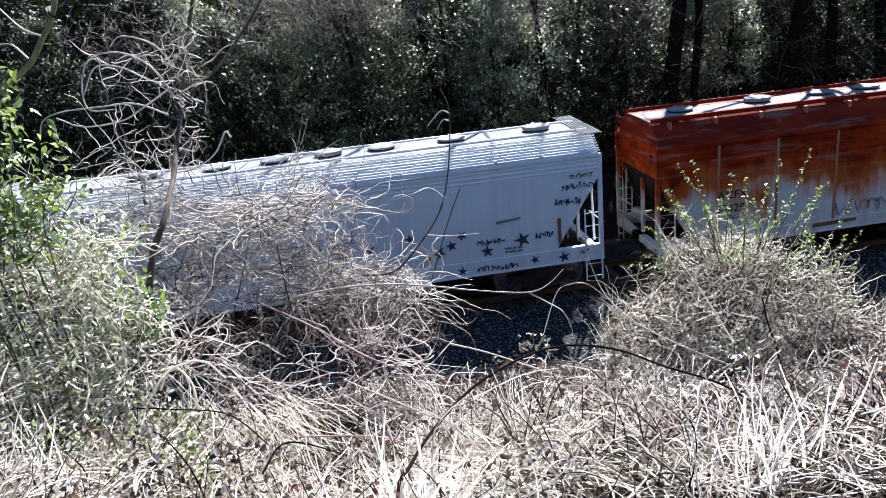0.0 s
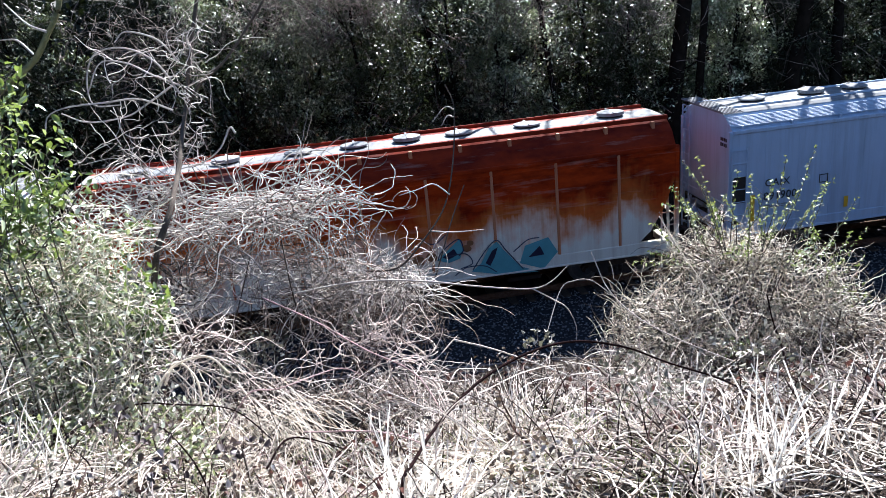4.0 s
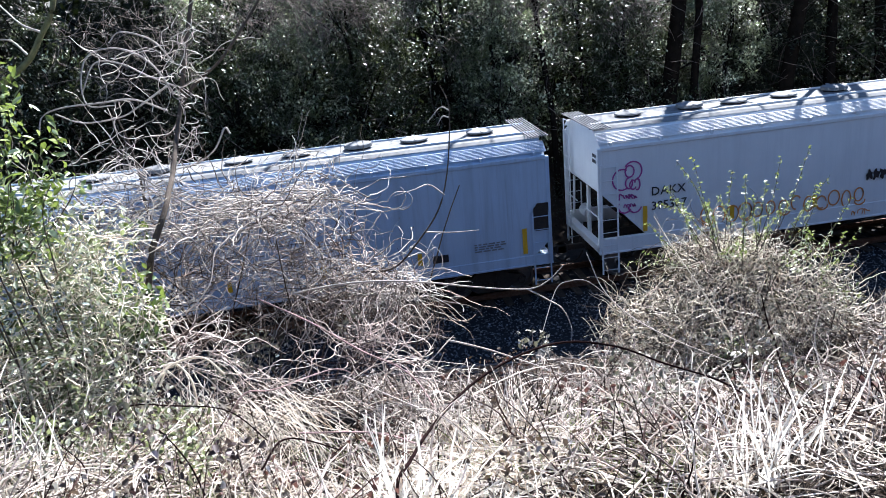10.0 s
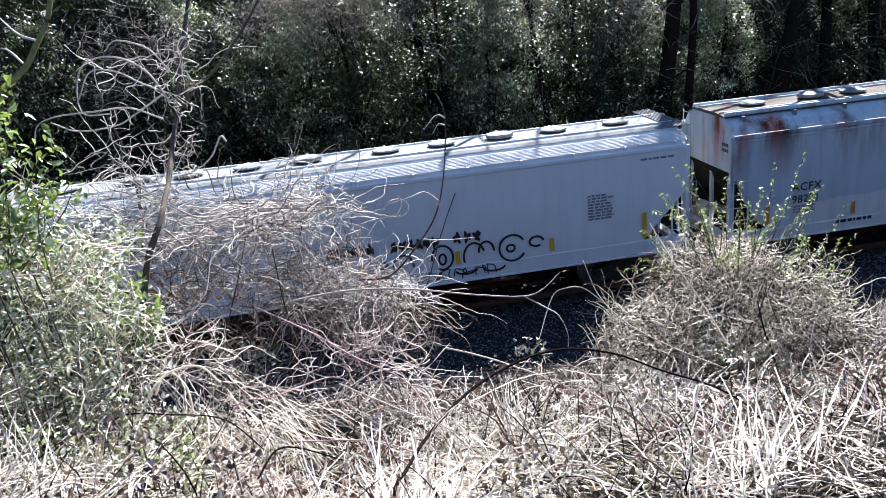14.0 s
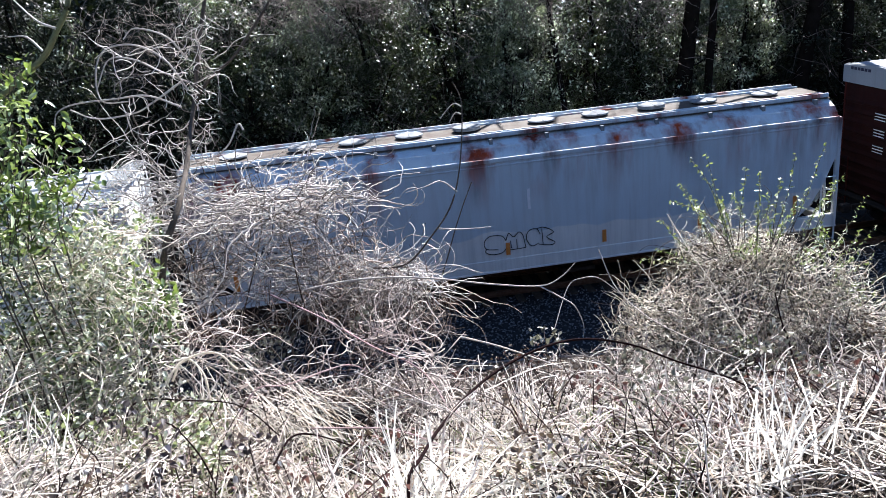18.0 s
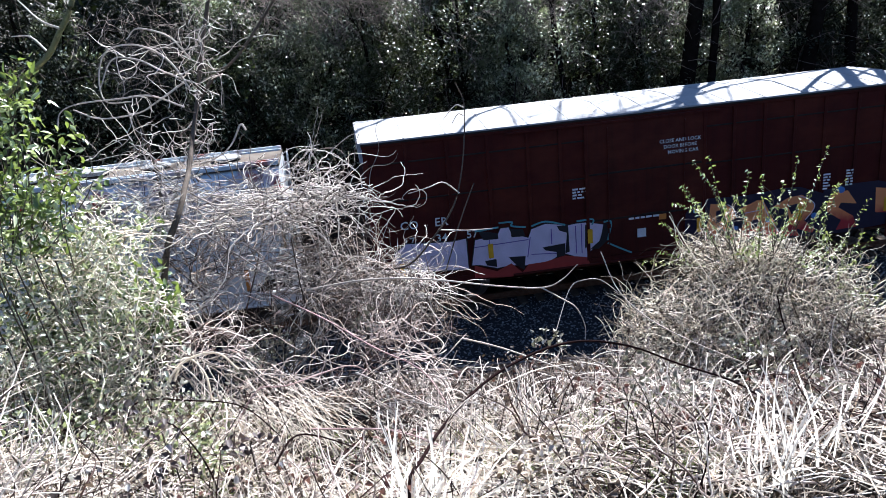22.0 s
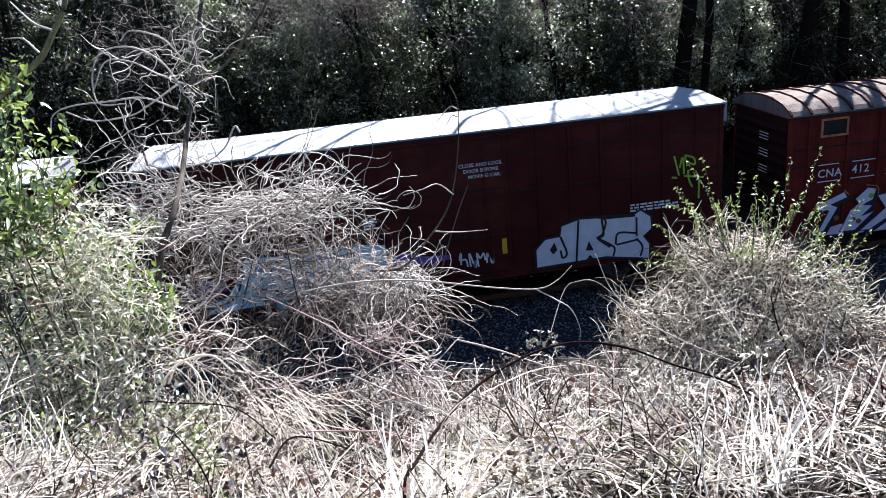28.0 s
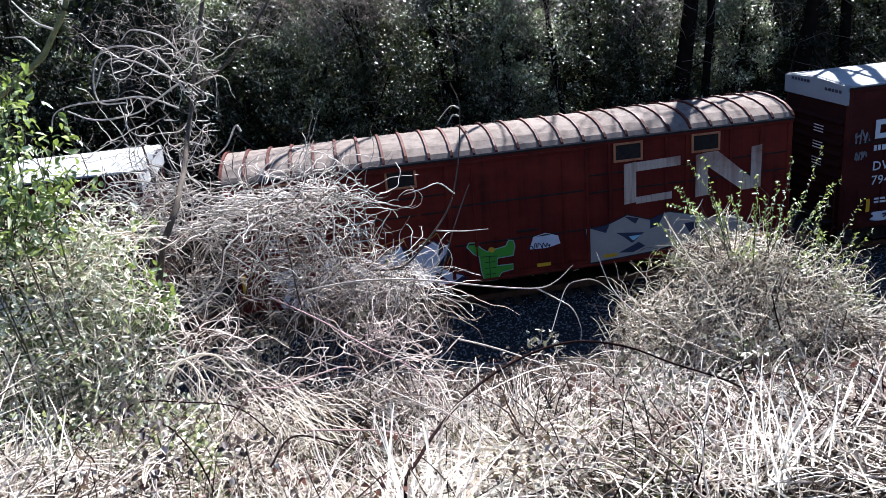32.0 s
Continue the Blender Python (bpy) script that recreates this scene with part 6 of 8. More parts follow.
    plates(c, (((-6.92, 1.62), (-6.01, 1.96), (-5.89, 1.78), (-6.40, 1.62), (-6.17, 1.52), (-6.58, 0.81), (-6.76, 0.84), (-6.47, 1.44), (-6.82, 1.49)), ((-6.07, 0.73), (-5.78, 1.34), (-5.52, 1.54), (-5.64, 1.70), (-5.25, 2.01), (-4.98, 1.94), (-5.06, 1.61), (-5.36, 1.49), (-5.04, 1.44), (-5.39, 1.15), (-4.97, 1.26), (-5.58, 0.71)), ((-4.94, 1.73), (-4.62, 1.75), (-4.31, 1.42), (-3.96, 1.80), (-3.54, 1.94), (-4.15, 1.31), (-3.68, 0.64), (-4.01, 0.66), (-4.37, 1.09), (-5.09, 0.68), (-5.42, 0.69), (-4.64, 1.30)), ((-3.97, 1.46), (-3.63, 1.89), (-3.32, 2.08), (-3.20, 1.69), (-3.40, 1.38), (-3.66, 1.16), (-3.42, 0.87), (-3.16, 1.09), (-3.08, 0.82), (-3.43, 0.68), (-3.79, 0.76)), ((-3.22, 1.61), (-2.80, 1.89), (-2.41, 2.09), (-2.25, 1.93), (-2.31, 1.65), (-1.97, 2.03), (-2.04, 1.70), (-2.40, 1.38), (-1.98, 1.09), (-1.65, 0.96), (-1.99, 0.75), (-2.40, 1.15), (-2.58, 0.75), (-2.92, 0.60), (-2.94, 1.14)),), "navy", "letter_depth", NEAR - 0.0135)
    plates(c, (((-7.02, 1.71), (-6.11, 2.05), (-6.00, 1.86), (-6.51, 1.70), (-6.28, 1.60), (-6.69, 0.89), (-6.86, 0.92), (-6.57, 1.52), (-6.92, 1.57)), ((-6.18, 0.82), (-5.89, 1.43), (-5.63, 1.63), (-5.75, 1.78), (-5.36, 2.09), (-5.09, 2.02), (-5.17, 1.70), (-5.47, 1.57), (-5.15, 1.52), (-5.49, 1.23), (-5.08, 1.35), (-5.69, 0.80)), ((-5.05, 1.81), (-4.72, 1.84), (-4.42, 1.51), (-4.07, 1.88), (-3.65, 2.02), (-4.26, 1.40), (-3.79, 0.73), (-4.12, 0.74), (-4.48, 1.17), (-5.20, 0.76), (-5.53, 0.77), (-4.75, 1.38)), ((-4.09, 1.54), (-3.74, 1.97), (-3.43, 2.16), (-3.32, 1.78), (-3.51, 1.46), (-3.77, 1.24), (-3.53, 0.95), (-3.27, 1.17), (-3.20, 0.90), (-3.54, 0.76), (-3.90, 0.85)), ((-3.34, 1.69), (-2.91, 1.97), (-2.53, 2.17), (-2.37, 2.02), (-2.42, 1.74), (-2.08, 2.11), (-2.15, 1.79), (-2.51, 1.46), (-2.10, 1.18), (-1.76, 1.05), (-2.11, 0.83), (-2.52, 1.24), (-2.70, 0.83), (-3.04, 0.69), (-3.05, 1.23)),), "frost", "mural_letter", NEAR - 0.0165)
    for pts in (((-7.02, 1.71), (-6.11, 2.05), (-6.00, 1.86), (-6.51, 1.70), (-6.28, 1.60), (-6.69, 0.89), (-6.86, 0.92), (-6.57, 1.52), (-6.92, 1.57)), ((-6.18, 0.82), (-5.89, 1.43), (-5.63, 1.63), (-5.75, 1.78), (-5.36, 2.09), (-5.09, 2.02), (-5.17, 1.70), (-5.47, 1.57), (-5.15, 1.52), (-5.49, 1.23), (-5.08, 1.35), (-5.69, 0.80)), ((-5.05, 1.81), (-4.72, 1.84), (-4.42, 1.51), (-4.07, 1.88), (-3.65, 2.02), (-4.26, 1.40), (-3.79, 0.73), (-4.12, 0.74), (-4.48, 1.17), (-5.20, 0.76), (-5.53, 0.77), (-4.75, 1.38)), ((-4.09, 1.54), (-3.74, 1.97), (-3.43, 2.16), (-3.32, 1.78), (-3.51, 1.46), (-3.77, 1.24), (-3.53, 0.95), (-3.27, 1.17), (-3.20, 0.90), (-3.54, 0.76), (-3.90, 0.85)), ((-3.34, 1.69), (-2.91, 1.97), (-2.53, 2.17), (-2.37, 2.02), (-2.42, 1.74), (-2.08, 2.11), (-2.15, 1.79), (-2.51, 1.46), (-2.10, 1.18), (-1.76, 1.05), (-2.11, 0.83), (-2.52, 1.24), (-2.70, 0.83), (-3.04, 0.69), (-3.05, 1.23))):
        strokes(c, tuple(zip(pts, pts[1:] + pts[:1])), "blueblack", 0.03, NEAR - 0.0185)
    plates(c, (((-5.15, 1.81), (-5.18, 1.76), (-5.25, 1.74), (-5.32, 1.78), (-5.34, 1.84), (-5.31, 1.89), (-5.24, 1.90), (-5.17, 1.87)), ((-3.75, 1.75), (-3.77, 1.71), (-3.83, 1.70), (-3.89, 1.72), (-3.91, 1.77), (-3.88, 1.82), (-3.83, 1.83), (-3.77, 1.80)),), "lime", y=NEAR - 0.0195)
    plates(c, (((-6.21, 1.25), (-6.24, 1.20), (-6.31, 1.18), (-6.38, 1.22), (-6.40, 1.28), (-6.37, 1.33), (-6.30, 1.35), (-6.23, 1.31)), ((-5.49, 1.06), (-5.52, 1.01), (-5.59, 0.99), (-5.66, 1.03), (-5.68, 1.09), (-5.65, 1.14), (-5.58, 1.16), (-5.51, 1.12)), ((-2.66, 0.83), (-2.70, 0.76), (-2.78, 0.75), (-2.87, 0.79), (-2.90, 0.86), (-2.86, 0.92), (-2.78, 0.94), (-2.70, 0.90)), ((-5.68, 1.16), (-5.70, 1.12), (-5.75, 1.11), (-5.79, 1.14), (-5.81, 1.18), (-5.79, 1.21), (-5.74, 1.22), (-5.70, 1.20)),), "rustbrown", y=NEAR - 0.0197)
    strokes(c, (((-4.72, 2.00), (-3.48, 2.33), (-3.29, 2.13)), ((-3.16, 2.09), (-2.56, 2.28), (-2.42, 2.38), (-2.30, 2.08)), ((-2.16, 2.16), (-2.00, 1.90), (-2.21, 1.45)), ((-6.11, 2.09), (-5.96, 1.94)), ((-5.43, 2.17), (-5.07, 2.08), (-5.00, 1.84)),), "orange", 0.025, NEAR - 0.0165)
    piece(c, ((-1.62, 1.86), (-1.55, 1.98), (-1.39, 1.96), (-1.21, 1.77), (-1.06, 1.66), (-0.52, 1.75), (-0.43, 1.91), (-0.30, 1.89), (-0.26, 1.72), (-0.32, 1.44), (-0.78, 1.42), (-0.80, 1.20), (-0.34, 1.19), (-0.35, 1.03), (-0.68, 0.98), (-0.82, 0.79), (-1.18, 0.79), (-1.26, 1.10), (-1.29, 1.53), (-1.44, 1.63)), "green", "mint", 0.03)
    plates(c, (((-0.83, 1.68), (-0.86, 1.63), (-0.93, 1.61), (-1.00, 1.65), (-1.02, 1.71), (-0.99, 1.76), (-0.92, 1.77), (-0.85, 1.74)),), "yellow")
    strokes(c, (((-1.23, 1.52), (-0.78, 1.49)), ((-1.14, 1.34), (-0.85, 1.33)), ((-1.16, 1.17), (-0.83, 1.15)), ((-1.14, 0.98), (-0.84, 0.97)), ((-1.00, 1.49), (-1.02, 0.80)),), "black", 0.02)
    piece(c, ((0.17, 1.56), (0.29, 1.90), (0.63, 1.97), (0.99, 1.85), (1.05, 1.62), (0.66, 1.54)), "frost", "frost", 0.02)
    scrawl(c, 0.15, 0.75, 1.5, 1.72, "blueblack", 0.025, 5, 83, NEAR - 0.02)
    piece(c, ((1.78, 1.94), (2.36, 1.95), (3.03, 2.20), (3.70, 1.97), (4.24, 2.14), (4.85, 1.99), (5.40, 1.80), (6.26, 1.77), (6.80, 1.35), (6.29, 0.99), (4.55, 1.10), (3.70, 0.98), (1.92, 0.88), (1.85, 1.51)), "worn", "black", 0.04)
    plates(c, (((2.69, 1.70), (3.53, 1.61), (3.16, 1.33), (2.94, 1.53)), ((2.77, 1.09), (3.36, 1.34), (3.56, 1.19), (3.19, 1.05)), ((2.93, 2.16), (3.37, 2.05), (3.26, 1.90)), ((1.95, 1.92), (2.50, 1.97), (2.39, 1.74)), ((3.70, 1.97), (4.12, 2.09), (3.95, 1.77), (3.70, 1.69)), ((4.72, 1.72), (5.23, 1.74), (4.98, 1.25)),), "blueblack", y=NEAR - 0.0195)
    plates(c, (((3.06, 1.55), (3.45, 1.55), (3.19, 1.40)),), "sky", y=NEAR - 0.0205)
    # worn white blocks of the old emblem
    g = Geo()
    for a, b_, z0, z1 in ((2.95, 3.3, 2.5, 3.7), (3.3, 4.6, 3.42, 3.72), (3.3, 4.35, 2.48, 2.72), (5.05, 5.42, 2.45, 3.72), (6.7, 7.02, 2.5, 3.76)):
        g.plate([(a, z0), (b_, z0 + 0.03), (b_, z1), (a, z1 - 0.04)], side)
    g.plate([(5.42, 3.72), (5.42, 3.3), (6.45, 2.5), (6.7, 2.5), (6.7, 2.85), (5.7, 3.72)][::-1], side - 0.002)
    part("worn_emblem", g, CAR["worn_white"], c, "worn white painted blocks")
    reflector(c, -7.75, 1.3, 0.6, 0.12, NEAR - 0.03)
    for x in (0.35, 2.3, 6.9):
        part("reflector", Geo().box(x, x + 0.4, NEAR - 0.034, NEAR - 0.03, 1.0, 1.1), PAINT["yellow"], c, "yellow reflective strip")
    # 9: the next high boxcar
    c = boxcar("oxide-red high boxcar with white roof and lettering", 51.9, 15.8, "oxide", posts=(-6.6, -5.5, -4.4, -3.3, -2.4, 2.5, 3.6, 4.7, 5.8, 6.9), seams=(3.4,))
    lettering("reporting_mark", "DWC", -7.0, 2.56, 0.27, PAINT["white"], c, side, 1.05)
    lettering("car_number", "794815", -7.0, 2.13, 0.27, PAINT["white"], c, side, 1.05)
    g = Geo()
    for a, b_, z0, z1 in ((-7.0, -6.85, 3.5, 4.05), (-6.85, -5.6, 3.9, 4.05), (-6.85, -5.6, 3.5, 3.65)):
        g.plate([(a, z0), (b_, z0), (b_, z1), (a, z1)], side)
    part("emblem_blocks", g, PAINT["white"], c, "white painted blocks")
    small_print(c, -7.0, 3.15, 1.4, 1, "white", 0.16, side, 91)
    small_print(c, -6.85, 1.65, 0.6, 2, "silver", 0.06, side, 92)
    reflector(c, -7.05, 1.31, 0.4, 0.12, NEAR - 0.03)
    mural(c, -6.9, -4.0, 0.95, 1.3, 3, ("silver", "silver"), "navy", None, 93)
    scrawl(c, -7.6, -7.15, 3.4, 3.8, "grime", 0.05, 3, 94, NEAR - 0.014)
    scrawl(c, -7.6, -7.2, 2.9, 3.2, "grime", 0.05, 3, 95, NEAR - 0.014)


train()


# ---------------------------------------------------------------- the wood across the track
def limb_paths(rng, base, top, r, level=3, spread=0.75):
    """Branching paths of a tree: a list of (points, foot thickness, tip thickness)."""
    base, top = np.asarray(base, float), np.asarray(top, float)
    length = np.linalg.norm(top - base)
    k = np.linspace(0, 1, 7)[:, None]
    wob = np.cumsum(rng.normal(0, 0.035 * length, (7, 3)), 0) * [1, 1, 0.3]
    path = base + (top - base) * k + (wob - wob[0]) * k
    out = [(path, r, r * 0.4)]
    if level:
        for _ in range(rng.integers(5, 9)):
            u = rng.uniform(0.35 if level == 3 else 0.2, 0.97)
            at = path[int(u * 6)] * (1 - u * 6 % 1) + path[min(int(u * 6) + 1, 6)] * (u * 6 % 1)
            a = rng.uniform(0, math.tau)
            way = (top - base) / length + spread * np.array([math.cos(a), math.sin(a), rng.uniform(-0.1, 0.3)]) * rng.uniform(0.8, 1.5)
            way /= np.linalg.norm(way)
            out += limb_paths(rng, at, at + way * length * rng.uniform(0.3, 0.5), r * (1 - 0.6 * u) * 0.5, level - 1, spread)
    return out


def limb_sets(rng, base, top, r, level, spread):
    """The trunk's path alone, and one list of paths for each limb with its branches."""
    every = limb_paths(rng, base, top, r, level, spread)
    trunk, sets, thick = every[:1], [], r * 0.13
    for p in every[1:]:
        near_trunk = np.min(np.linalg.norm(trunk[0][0] - p[0][0], axis=1)) < 0.09 * np.linalg.norm(np.asarray(top) - np.asarray(base))
        if not sets or (near_trunk and p[1] > thick):
            sets.append([])
        sets[-1].append(p)
    return trunk, sets


def tree_wood(name, paths, m, parent, sides=5):
    v, f, n = [], [], 0
    for path, a, b in paths:
        p, q = tubes(path[None], a, b, sides)
        v.append(p), f.append(q + n)
        n += len(p)
    return part(name, fast_mesh(name, np.concatenate(v), [np.concatenate(f)], m, True), m, parent)


def evergreen(seed, height, radius, leaf_m, count):
    """A broad-leaved evergreen: trunk, limbs, and a crown of clumped leaves with gaps."""
    rng = np.random.default_rng(seed)
    tree = new("evergreen_tree")
    trunk, limbs = limb_sets(rng, (0, 0, -0.3), (rng.normal(0, 0.4), rng.normal(0, 0.4), height * 0.93), 0.11, 2, 0.9)
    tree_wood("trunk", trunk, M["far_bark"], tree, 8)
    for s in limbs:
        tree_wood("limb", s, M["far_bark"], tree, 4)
    n = count // 70
    z = rng.beta(1.5, 1.3, n) * (height - 0.6) + 0.6
    wide = radius * np.clip(np.sin((z / height) ** 0.8 * math.pi * 0.93 + 0.12), 0.22, 1) * (1 + 0.25 * np.sin(z * 2.3 + seed))
    a, r = rng.uniform(0, math.tau, n), np.sqrt(rng.uniform(0.12, 1.0, n)) * wide
    c = np.stack([r * np.cos(a), r * np.sin(a), z], -1)
    size = rng.uniform(0.12, 0.34, n)
    pts = np.repeat(c, 70, 0) + rng.normal(size=(n * 70, 3)) * np.repeat(size, 70)[:, None] * [1, 1, 0.7]
    v, f = leaves(rng, pts, 0.15, 0.5, 1.3)
    part("crown", fast_mesh("crown", v, [f], leaf_m), leaf_m, tree)
    return tree


def wood():
    rng = np.random.default_rng(8)
    kinds = [evergreen(1, 9.0, 2.1, M["hedge_leaf"], 15000), evergreen(2, 7.4, 2.3, M["hedge_leaf"], 15000), evergreen(3, 8.4, 1.9, M["hedge_sunlit"], 13000),
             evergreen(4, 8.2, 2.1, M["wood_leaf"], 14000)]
    text = ["glossy dark evergreen tree at the wood's edge", "dense dark evergreen tree beside the track", "evergreen tree with sunlight put into its lighter leaves", "matt evergreen tree with the wood's shade in its leaves"]
    for k, tx in zip(kinds, text):
        tagged(k, tx, "tree", "trees of the wood")
    spots = [(x + rng.normal(0, 0.4), 9.2 + rng.normal(0, 0.5)) for x in np.arange(-17, 37, 2.7)]
    spots += [(x + rng.normal(0, 0.6), 12.6 + rng.normal(0, 0.7)) for x in np.arange(-18, 42, 3.4)]
    for i, (x, y) in enumerate(spots):
        # x picks trees whose leaf colour is lit or shaded
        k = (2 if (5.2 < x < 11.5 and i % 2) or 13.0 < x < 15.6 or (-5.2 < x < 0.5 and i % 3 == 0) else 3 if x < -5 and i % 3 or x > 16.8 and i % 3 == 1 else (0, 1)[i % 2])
        m = pose(x, y, float(land(x, y)) - 0.1, 0, 0, rng.uniform(0, 360))
        if i < 4 and i == k:
            kinds[i].matrix_world = m
        else:
            copy_thing(kinds[k], m)
    for k, (x, y) in zip(kinds, ((-19.5, 10.0), (-21.0, 13.0), (38.5, 10.5), (41.0, 13.0))):
        k.matrix_world = pose(x, y, float(land(x, y)) - 0.1)
    # tall bare trees, whose branches shade the roofs of the cars
    for i, (x, y, h, r, lean) in enumerate(((12.55, 7.7, 23.0, 0.32, 0.3), (17.5, 7.7, 23.5, 0.3, -0.3), (13.8, 7.9, 20.0, 0.17, 0.1), (19.5, 7.8, 20.0, 0.24, 0.2), (21.9, 8.2, 21.0, 0.25, 0.0), (8.5, 7.9, 19.0, 0.12, 0.3),
                                            (6.0, 15.0, 19.5, 0.13, -0.3), (0.5, 13.8, 18.0, 0.11, 0.6), (27.6, 14.5, 21.0, 0.26, 0.0), (-6.0, 14.5, 18.0, 0.12, 0.2), (17.0, 16.5, 25.0, 0.22, 0.3), (30.5, 13.0, 20.0, 0.22, -0.3), (4.6, 10.7, 19.0, 0.12, 0.2), (11.6, 11.2, 20.0, 0.1, -0.2))):
        rg = np.random.default_rng(50 + i)
        tree = new("bare_tree")
        trunk, limbs = limb_sets(rg, (0, 0, -0.4), (lean, rg.normal(0, 0.4), h), r, 3, 0.62)
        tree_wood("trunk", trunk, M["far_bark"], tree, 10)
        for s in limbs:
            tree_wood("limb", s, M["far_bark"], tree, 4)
        tree.matrix_world = pose(x, y, float(land(x, y)))
        tagged(tree, "tall bare winter tree standing among the evergreens", "tree", "tall trees of the wood")
    # grey twigs among the front trees
    n = 700
    st = np.stack([rng.uniform(-14, 30, n), rng.uniform(6.6, 8.6, n), rng.uniform(3.0, 10.0, n)], -1)
    w = wander(rng, st, rng.normal(size=(n, 3)) + [0, -0.3, -0.2], rng.uniform(0.8, 2.2, n), 6, 0.35, 0.4)
    tagged(veg("bare_twigs", [tubes(w, 0.012, 0.004)], M["grey_twig"]), "tangle of bare grey twigs among the evergreens", "twigs", kind="stuff")
    # bare grey vines hanging in the crowns
    for c, r, n in (((-1.0, 7.6, 8.6), (2.6, 0.5, 1.3), 340), ((2.2, 7.8, 8.8), (1.6, 0.5, 1.2), 220), ((-6.0, 7.8, 8.0), (2.5, 0.5, 1.5), 160), ((7.6, 7.7, 8.2), (1.6, 0.5, 1.3), 150), ((11.5, 7.6, 7.4), (1.4, 0.5, 1.4), 130)):
        st = in_ball(rng, n, c, r)
        w = curls(rng, st, rng.normal(size=(n, 3)) * [0.8, 0.3, 0.4] + [0.3, 0, -0.5], rng.uniform(0.5, 1.7, n), 10, 1.8, 0.3)
        tagged(veg("hanging_vines", [tubes(w, rng.uniform(0.008, 0.016, n), 0.005)], M["grey_twig"]), "curtain of bare grey vines hanging in the evergreens", "vines", kind="stuff")
    # the depth of the wood, its shade put into near-black leaves
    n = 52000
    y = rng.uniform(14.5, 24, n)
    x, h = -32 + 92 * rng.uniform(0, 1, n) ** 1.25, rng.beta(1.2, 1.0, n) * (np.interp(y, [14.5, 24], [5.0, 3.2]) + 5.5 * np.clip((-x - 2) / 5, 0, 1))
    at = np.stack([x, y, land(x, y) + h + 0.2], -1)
    tagged(veg("far_woods", [leaves(rng, at, 0.6, 0.55, 0.4)], M["wood_leaf"]), "deep evergreen wood beyond the first trees, shade in its leaf colour", "woods", kind="stuff")
    # brush between the track and the trees, coloured dark for the shade there
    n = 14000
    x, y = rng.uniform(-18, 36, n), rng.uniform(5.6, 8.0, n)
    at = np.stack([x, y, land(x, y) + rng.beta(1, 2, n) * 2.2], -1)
    tagged(veg("underbrush", [leaves(rng, at, 0.1, 0.5, 0.5)], M["wood_leaf"]), "evergreen brush at the foot of the wood, shade in its leaf colour", "brush", kind="stuff")


# ---------------------------------------------------------------- the near bank
def in_ball(rng, n, c, r, shell=0.0):
    d = rng.normal(size=(n, 3))
    d /= np.linalg.norm(d, axis=1, keepdims=True)
    k = rng.uniform(shell ** 3, 1, n) ** (1 / 3)
    return np.asarray(c) + d * k[:, None] * np.asarray(r)


def bank_spots(rng, n, near=2.2, far=8.3, left=-0.66, right=0.88, hollow=True):
    """Points on the bank before the viewer, closer set towards it."""
    d = near + (far - near) * rng.uniform(0, 1, n) ** 1.25
    x = d * rng.uniform(left, right, n)
    y = EYE[1] + d
    out = np.stack([x, y, land(x, y)], -1)
    bare = (((x + 0.65) / 1.05) ** 2 + ((y + 14.9) / 0.95) ** 2 < 1) & (rng.uniform(0, 1, n) < 0.5) & hollow      # the hollow under the thicket
    out[bare] = out[~bare][rng.integers(0, (~bare).sum(), bare.sum())]
    if hollow:      # growth stands in clumps, with dark gaps between them
        x, y = out[:, 0], out[:, 1]
        lush = 0.5 + 0.3 * np.sin(4.3 * x + 2.6 * y) + 0.3 * np.sin(7.1 * x - 5.3 * y + 1.0) + 0.25 * np.sin(2.1 * x + 6.7 * y + 2.2)
        thin = rng.uniform(0, 1, n) > np.clip(lush, 0.1, 1)
        out[thin] = out[~thin][rng.integers(0, (~thin).sum(), thin.sum())] + rng.normal(size=(thin.sum(), 3)) * [0.05, 0.05, 0]
    return out


